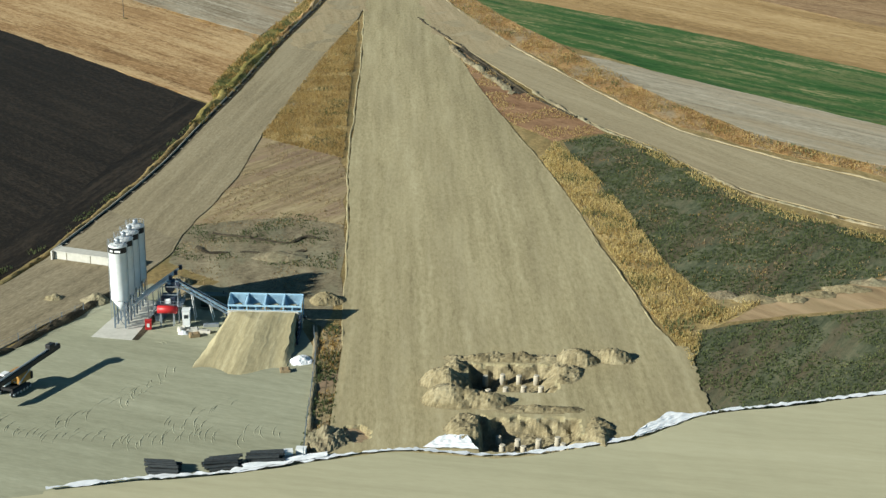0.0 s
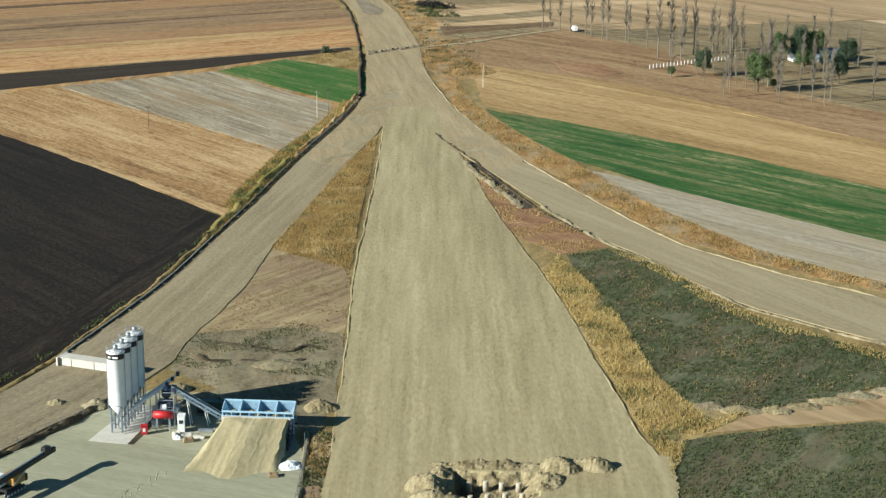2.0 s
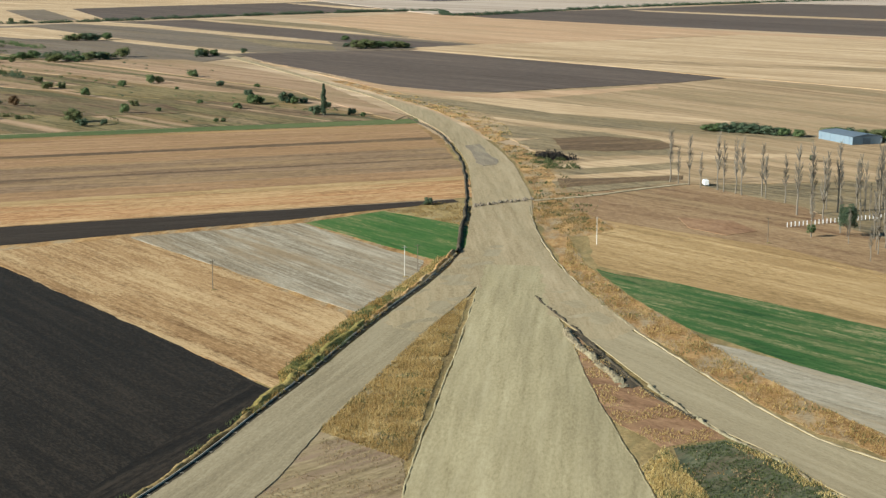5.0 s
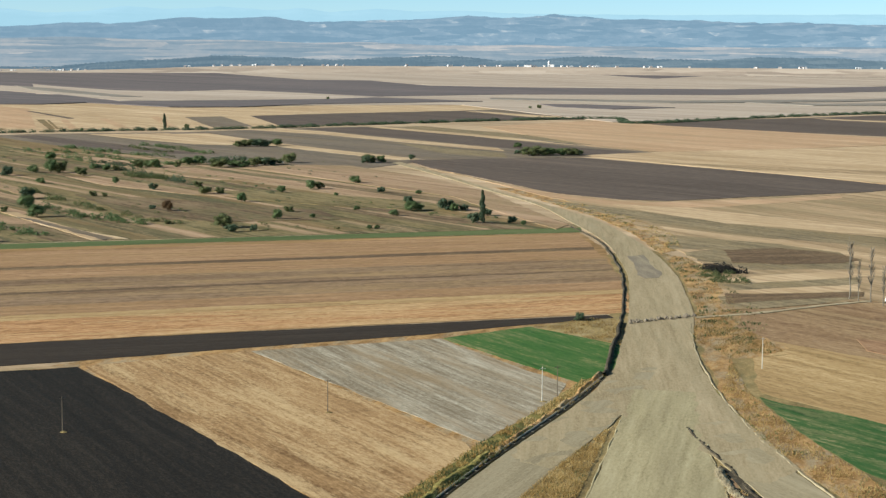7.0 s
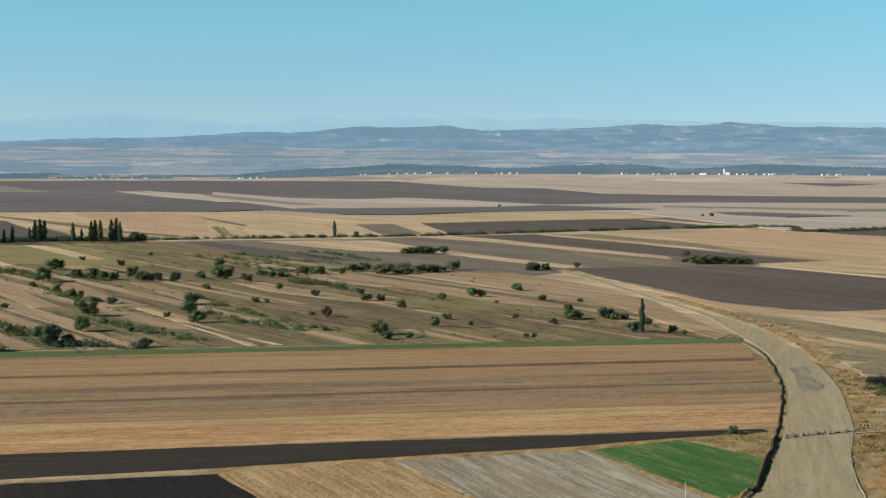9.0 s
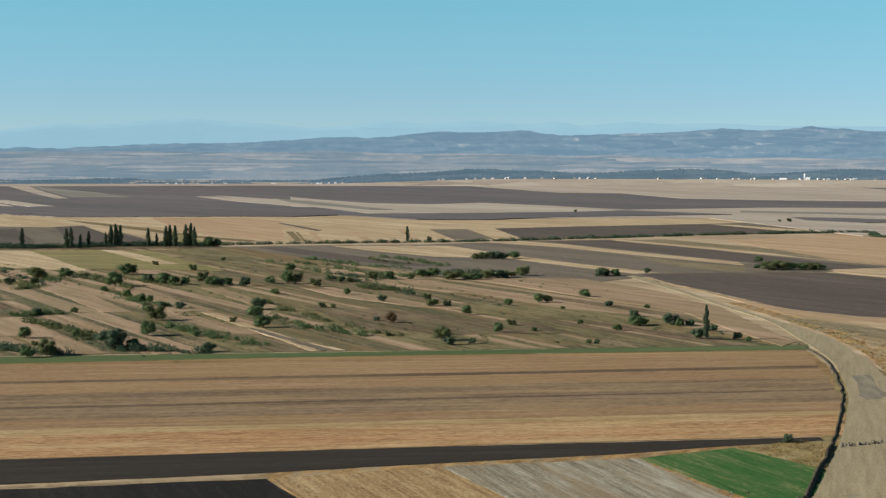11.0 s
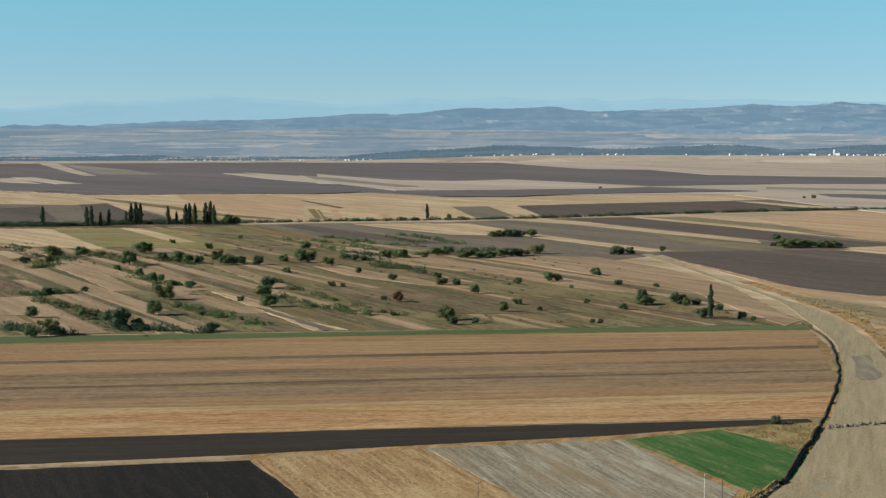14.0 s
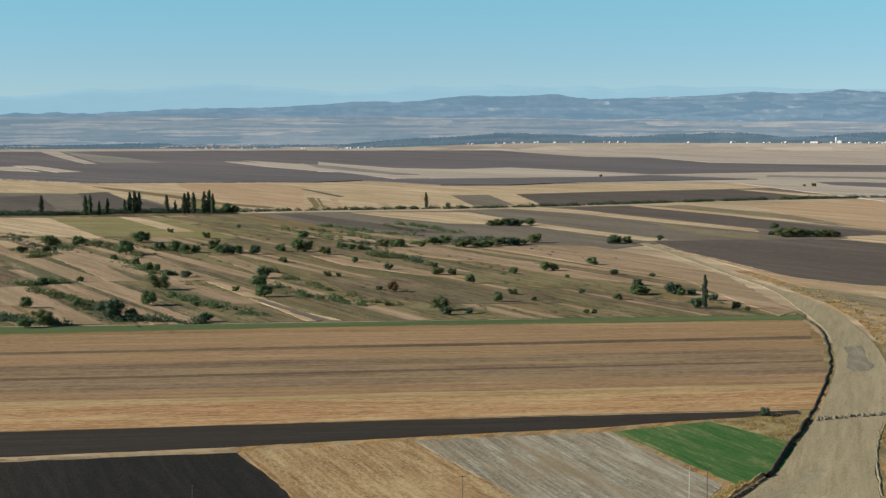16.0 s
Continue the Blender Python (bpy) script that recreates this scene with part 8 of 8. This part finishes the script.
def tufts(name, poly, per_m2, h, material, label, seed, z=0.32, patchy=0.0, wide=0.24):
    """Tufts of blades over a piece of ground, too many to count."""
    r = random.Random(seed)
    xs, ys = [p[0] for p in poly], [p[1] for p in poly]
    n = int((max(xs) - min(xs)) * (max(ys) - min(ys)) * per_m2 * 2.6)
    verts, faces = [], []
    for _ in range(n):
        x, y = r.uniform(min(xs), max(xs)), r.uniform(min(ys), max(ys))
        if not inside(x, y, poly) or noise.noise((x * 0.14, y * 0.14, seed)) < patchy - 0.5 + 0.3 * r.random():
            continue
        s = h * (0.5 + 0.9 * r.random())
        for _ in range(3):
            a = r.random() * 6.283
            bx, by = x + r.gauss(0, 0.25 * wide), y + r.gauss(0, 0.25 * wide)
            i = len(verts)
            lean = s * r.uniform(0.1, 0.6)
            verts += [(bx - wide * 0.3 * math.sin(a), by + wide * 0.3 * math.cos(a), z - 0.05), (bx + wide * 0.3 * math.sin(a), by - wide * 0.3 * math.cos(a), z - 0.05), (bx + lean * math.cos(a), by + lean * math.sin(a), z + s)]
            faces.append((i, i + 1, i + 2))
    return tagged(mesh_ob(name, verts, faces, material), label, "grass", "", "stuff")


MEDIAN = [(-20.5, 288), (-22, 330), (-23, 376), (-24.5, 428), (-31, 383), (-35.5, 340), (-39.5, 304)]
RIGHT = [(20, 290), (24, 303), (30, 280), (34.5, 258), (38.5, 226), (43, 212), (52, 208), (41, 196), (37, 180), (36.5, 188), (33.5, 203), (29, 235), (25.5, 257)]
tufts("grass", MEDIAN, 3.2, 0.5, RUSTY, "tall rusty dry grass on the median", 1, 0.32, 0.05, 0.2)
tufts("weeds", MEDIAN, 0.9, 0.45, WEED, "green weeds on the median", 31, 0.32, 0.55)
tufts("grass", MEDIAN, 1.4, 0.5, STRAW, "straw coloured grass on the median", 2, 0.32, 0.25, 0.2)
tufts("grass", [(-18, 246), (-19.5, 282), (-22, 300), (-40, 303), (-42, 273), (-46, 244)], 0.9, 0.22, DULL, "short dry stubble and weeds on the median", 3, 0.32, 0.3)
tufts("grass", [(-18, 222), (-18, 248), (-30, 252), (-46, 244), (-47, 226)], 1.4, 0.3, WEED, "low grey green weeds on churned soil", 4, 0.32, 0.35)
tufts("grass", [(-18, 205), (-17, 246), (-34, 250), (-46, 238), (-44, 216)], 0.7, 0.25, DULL, "dry grass on churned soil", 5, 0.32, 0.45)
tufts("grass", RIGHT, 3.0, 0.5, GOLD, "tall golden dry grass along the roadbed", 6, 0.32, 0.05, 0.2)
tufts("weeds", RIGHT, 1.6, 0.5, WEED, "green weeds among the dry grass", 30, 0.32, 0.55)
tufts("grass", RIGHT, 0.8, 0.6, STRAW, "pale dry grass along the roadbed", 7, 0.32, 0.45)
tufts("grass", [(1, 396), (9, 346), (15, 316), (24, 303), (35, 310), (20, 343)], 1.2, 0.35, RUSTY, "trampled dry grass beside the roadbed", 8, 0.32, 0.3)
EAST = [(8, 425), (18, 398), (31, 363), (42, 337), (52, 316), (64, 302), (75, 291), (136, 240), (142, 250), (84, 291), (68, 310), (53, 338), (36, 383), (17, 430), (4, 472), (-4, 520), (-3, 470)]
tufts("grass", EAST, 1.2, 0.4, RUSTY, "rusty dry grass beside the side road", 9, 0.32, 0.25, 0.2)
tufts("grass", [(33, 309), (44, 300), (52, 281), (58, 266), (67, 254), (81, 241), (126, 206), (124, 202), (78, 238), (63, 252), (54, 265), (48, 281), (40, 299)], 2.4, 0.45, GOLD, "golden dry grass along the side road", 33, 0.32, 0.1, 0.2)
tufts("weeds", [(-17, 550), (-4, 520), (10, 535), (2, 560), (-8, 580), (-20, 600)], 0.6, 0.5, WEED, "dark weeds at the corner of the fields", 34, 0.32, 0.5)
tufts("grass", [(-17, 550), (-4, 520), (10, 535), (2, 560), (-8, 580), (-20, 600)], 1.0, 0.4, RUSTY, "rusty dry grass at the corner of the fields", 35, 0.32, 0.2, 0.2)
tufts("weeds", [(-18.2, 150), (-13.8, 152), (-14.8, 172), (-15.6, 196), (-18, 197), (-18.5, 183)], 2.4, 0.45, WEED, "dark weeds along the edge of the yard", 36, 0.32, 0.3)
tufts("weeds", EAST, 0.35, 0.5, WEED, "dark weeds beside the side road", 29, 0.32, 0.6)
tufts("grass", EAST, 0.5, 0.5, STRAW, "pale dry grass beside the side road", 10, 0.32, 0.5)
tufts("grass", [(-14, 560), (-20, 605), (-27, 650), (-33, 690), (-48, 755), (-36, 745), (-22, 700), (-12, 640), (-5, 590), (-6, 560)], 0.5, 0.45, RUSTY, "orange dry weeds along the curving road", 11, 0.32, 0.5)
FARVERGE = [(-48, 755), (-66, 822), (-96, 902), (-130, 968), (-112, 968), (-76, 900), (-50, 830), (-40, 775)]
tufts("grass", FARVERGE, 0.25, 0.6, RUSTY, "rusty weeds on the bank of the curving road", 41, 0.32, 0.45, 0.5)
tufts("weeds", FARVERGE, 0.15, 0.7, WEED, "dark weeds on the bank of the curving road", 42, 0.32, 0.6, 0.5)
NEARVERGE = [(-14, 560), (-20, 605), (-27, 650), (-33, 690), (-48, 755), (-36, 745), (-22, 700), (-8, 640), (4, 590), (0, 540)]
tufts("weeds", NEARVERGE, 0.3, 0.6, WEED, "dark green weeds beside the curving road", 43, 0.32, 0.62, 0.45)
tufts("grass", NEARVERGE, 0.3, 0.5, DULL, "dull dry stalks beside the curving road", 44, 0.32, 0.5, 0.4)
FIELD_A = [(25, 303), (36, 309), (43, 300), (51, 281), (57, 266), (66, 254), (80, 241), (126, 205), (118, 190), (76, 222), (53, 209), (43, 213), (38.5, 226), (34, 258), (30, 279)]
FIELD_B = [(40, 196), (56, 202), (72, 205), (110, 190), (110, 175), (64, 172), (50, 168), (38, 166), (37, 180)]
tufts("weeds", FIELD_A, 1.5, 0.26, WEED, "low dark green weeds covering the field", 12, 0.32, 0.12, 0.4)
tufts("weeds", FIELD_A, 0.5, 0.3, DULL, "dry brown weeds over the field", 32, 0.32, 0.5, 0.4)
tufts("weeds", FIELD_A, 0.12, 0.35, STRAW, "scattered dry stalks among the weeds", 13, 0.32, 0.5, 0.3)
tufts("weeds", FIELD_B, 1.5, 0.26, WEED, "low dark green weeds below the bank", 14, 0.32, 0.12, 0.4)
BANKW = [(-47, 420), (-50, 400), (-56, 345), (-53, 333), (-56, 312), (-53, 312), (-49, 346), (-44, 392), (-41, 420)]
BANKN = [(-39, 480), (-42, 452), (-47, 420), (-41, 420), (-37, 445), (-33.5, 487)]
tufts("grass", BANKN, 1.4, 0.5, RUSTY, "rusty dry grass on the roadside bank", 45, 0.5, 0.25)
tufts("grass", BANKW, 1.2, 0.55, STRAW, "yellow grass on the roadside bank", 15, 0.6, 0.3)
tufts("weeds", BANKW, 1.0, 0.5, WEED, "green weeds on the roadside bank", 16, 0.7, 0.4)
tufts("grass", [(-17, 150), (-14.8, 152), (-14.8, 172), (-15.5, 196), (-18, 203), (-18.5, 183), (-17.6, 170)], 2.0, 0.4, STRAW, "dry grass tufts on the strip beside the yard", 17, 0.32, 0.3)
tufts("weeds", [(-91, 186), (-75, 213), (-68, 235), (-62, 263), (-58, 286), (-54, 317), (-55.5, 317), (-60, 286), (-64, 263), (-70, 235), (-77, 213), (-94, 186)], 1.6, 0.5, WEED, "weeds on the bank beside the haul road", 18, 0.32, 0.35)
tufts("grass", [(-67, 559), (-48, 583), (-40, 575), (-36, 533)], 0.9, 0.4, RUSTY, "rusty grass patch beside the curving road", 19, 0.32, 0.2)

# curved tyre marks on the yard
tv, tf = [], []
rt = random.Random(90)
for ax, ay, bx, by, n, r0, turn in ((-56.0, 156.5, -43.0, 154.6, 18, 2.0, 150), (-42.0, 154.5, -28.0, 156.8, 22, 2.2, 175), (-51.0, 159.0, -46.0, 164.5, 9, 2.4, 160), (-43.5, 166.5, -37.5, 180.5, 13, 2.0, 200), (-46.0, 165.5, -39.0, 170.0, 9, 2.6, 120), (-43.0, 186.0, -39.5, 189.0, 6, 1.8, 90), (-33.0, 163.0, -27.0, 167.0, 8, 2.2, 140), (-36.0, 160.0, -30.0, 160.5, 8, 2.0, 180), (-60.0, 160.0, -56.0, 158.0, 7, 2.2, 160), (-26.0, 157.0, -20.0, 158.5, 8, 1.8, 190)):
    for k in range(n):
        rr = r0 * rt.uniform(0.6, 1.2)
        x0, y0 = ax + (bx - ax) * k / n + rt.gauss(0, 0.35), ay + (by - ay) * k / n + rt.gauss(0, 0.7)
        p0 = radians(turn - 60 + rt.uniform(-15, 45))
        p1 = radians(turn + 60 + rt.uniform(-45, 15))
        m = 10
        for i in range(m + 1):
            a = p0 + (p1 - p0) * i / m
            h = 0.288 + 0.075 * math.sin(math.pi * i / m) * rt.uniform(0.5, 1.0)
            rj = rr + 0.05 * rt.uniform(-1, 1)
            for q, z in ((-0.16, 0.28), (0.0, h), (0.16, 0.28)):
                tv.append((x0 + 0.8 * (rj + q) * math.cos(a), y0 + 1.5 * (rj + q) * math.sin(a), z))
        b = len(tv) - 3 * (m + 1)
        for i in range(m):
            for c in range(2):
                j = b + 3 * i + c
                tf.append((j, j + 1, j + 4, j + 3))
tagged(mesh_ob("tyre_marks", tv, tf, YARD), "curved tyre ridges pressed in the yard sand", "tyre marks", "", "stuff")
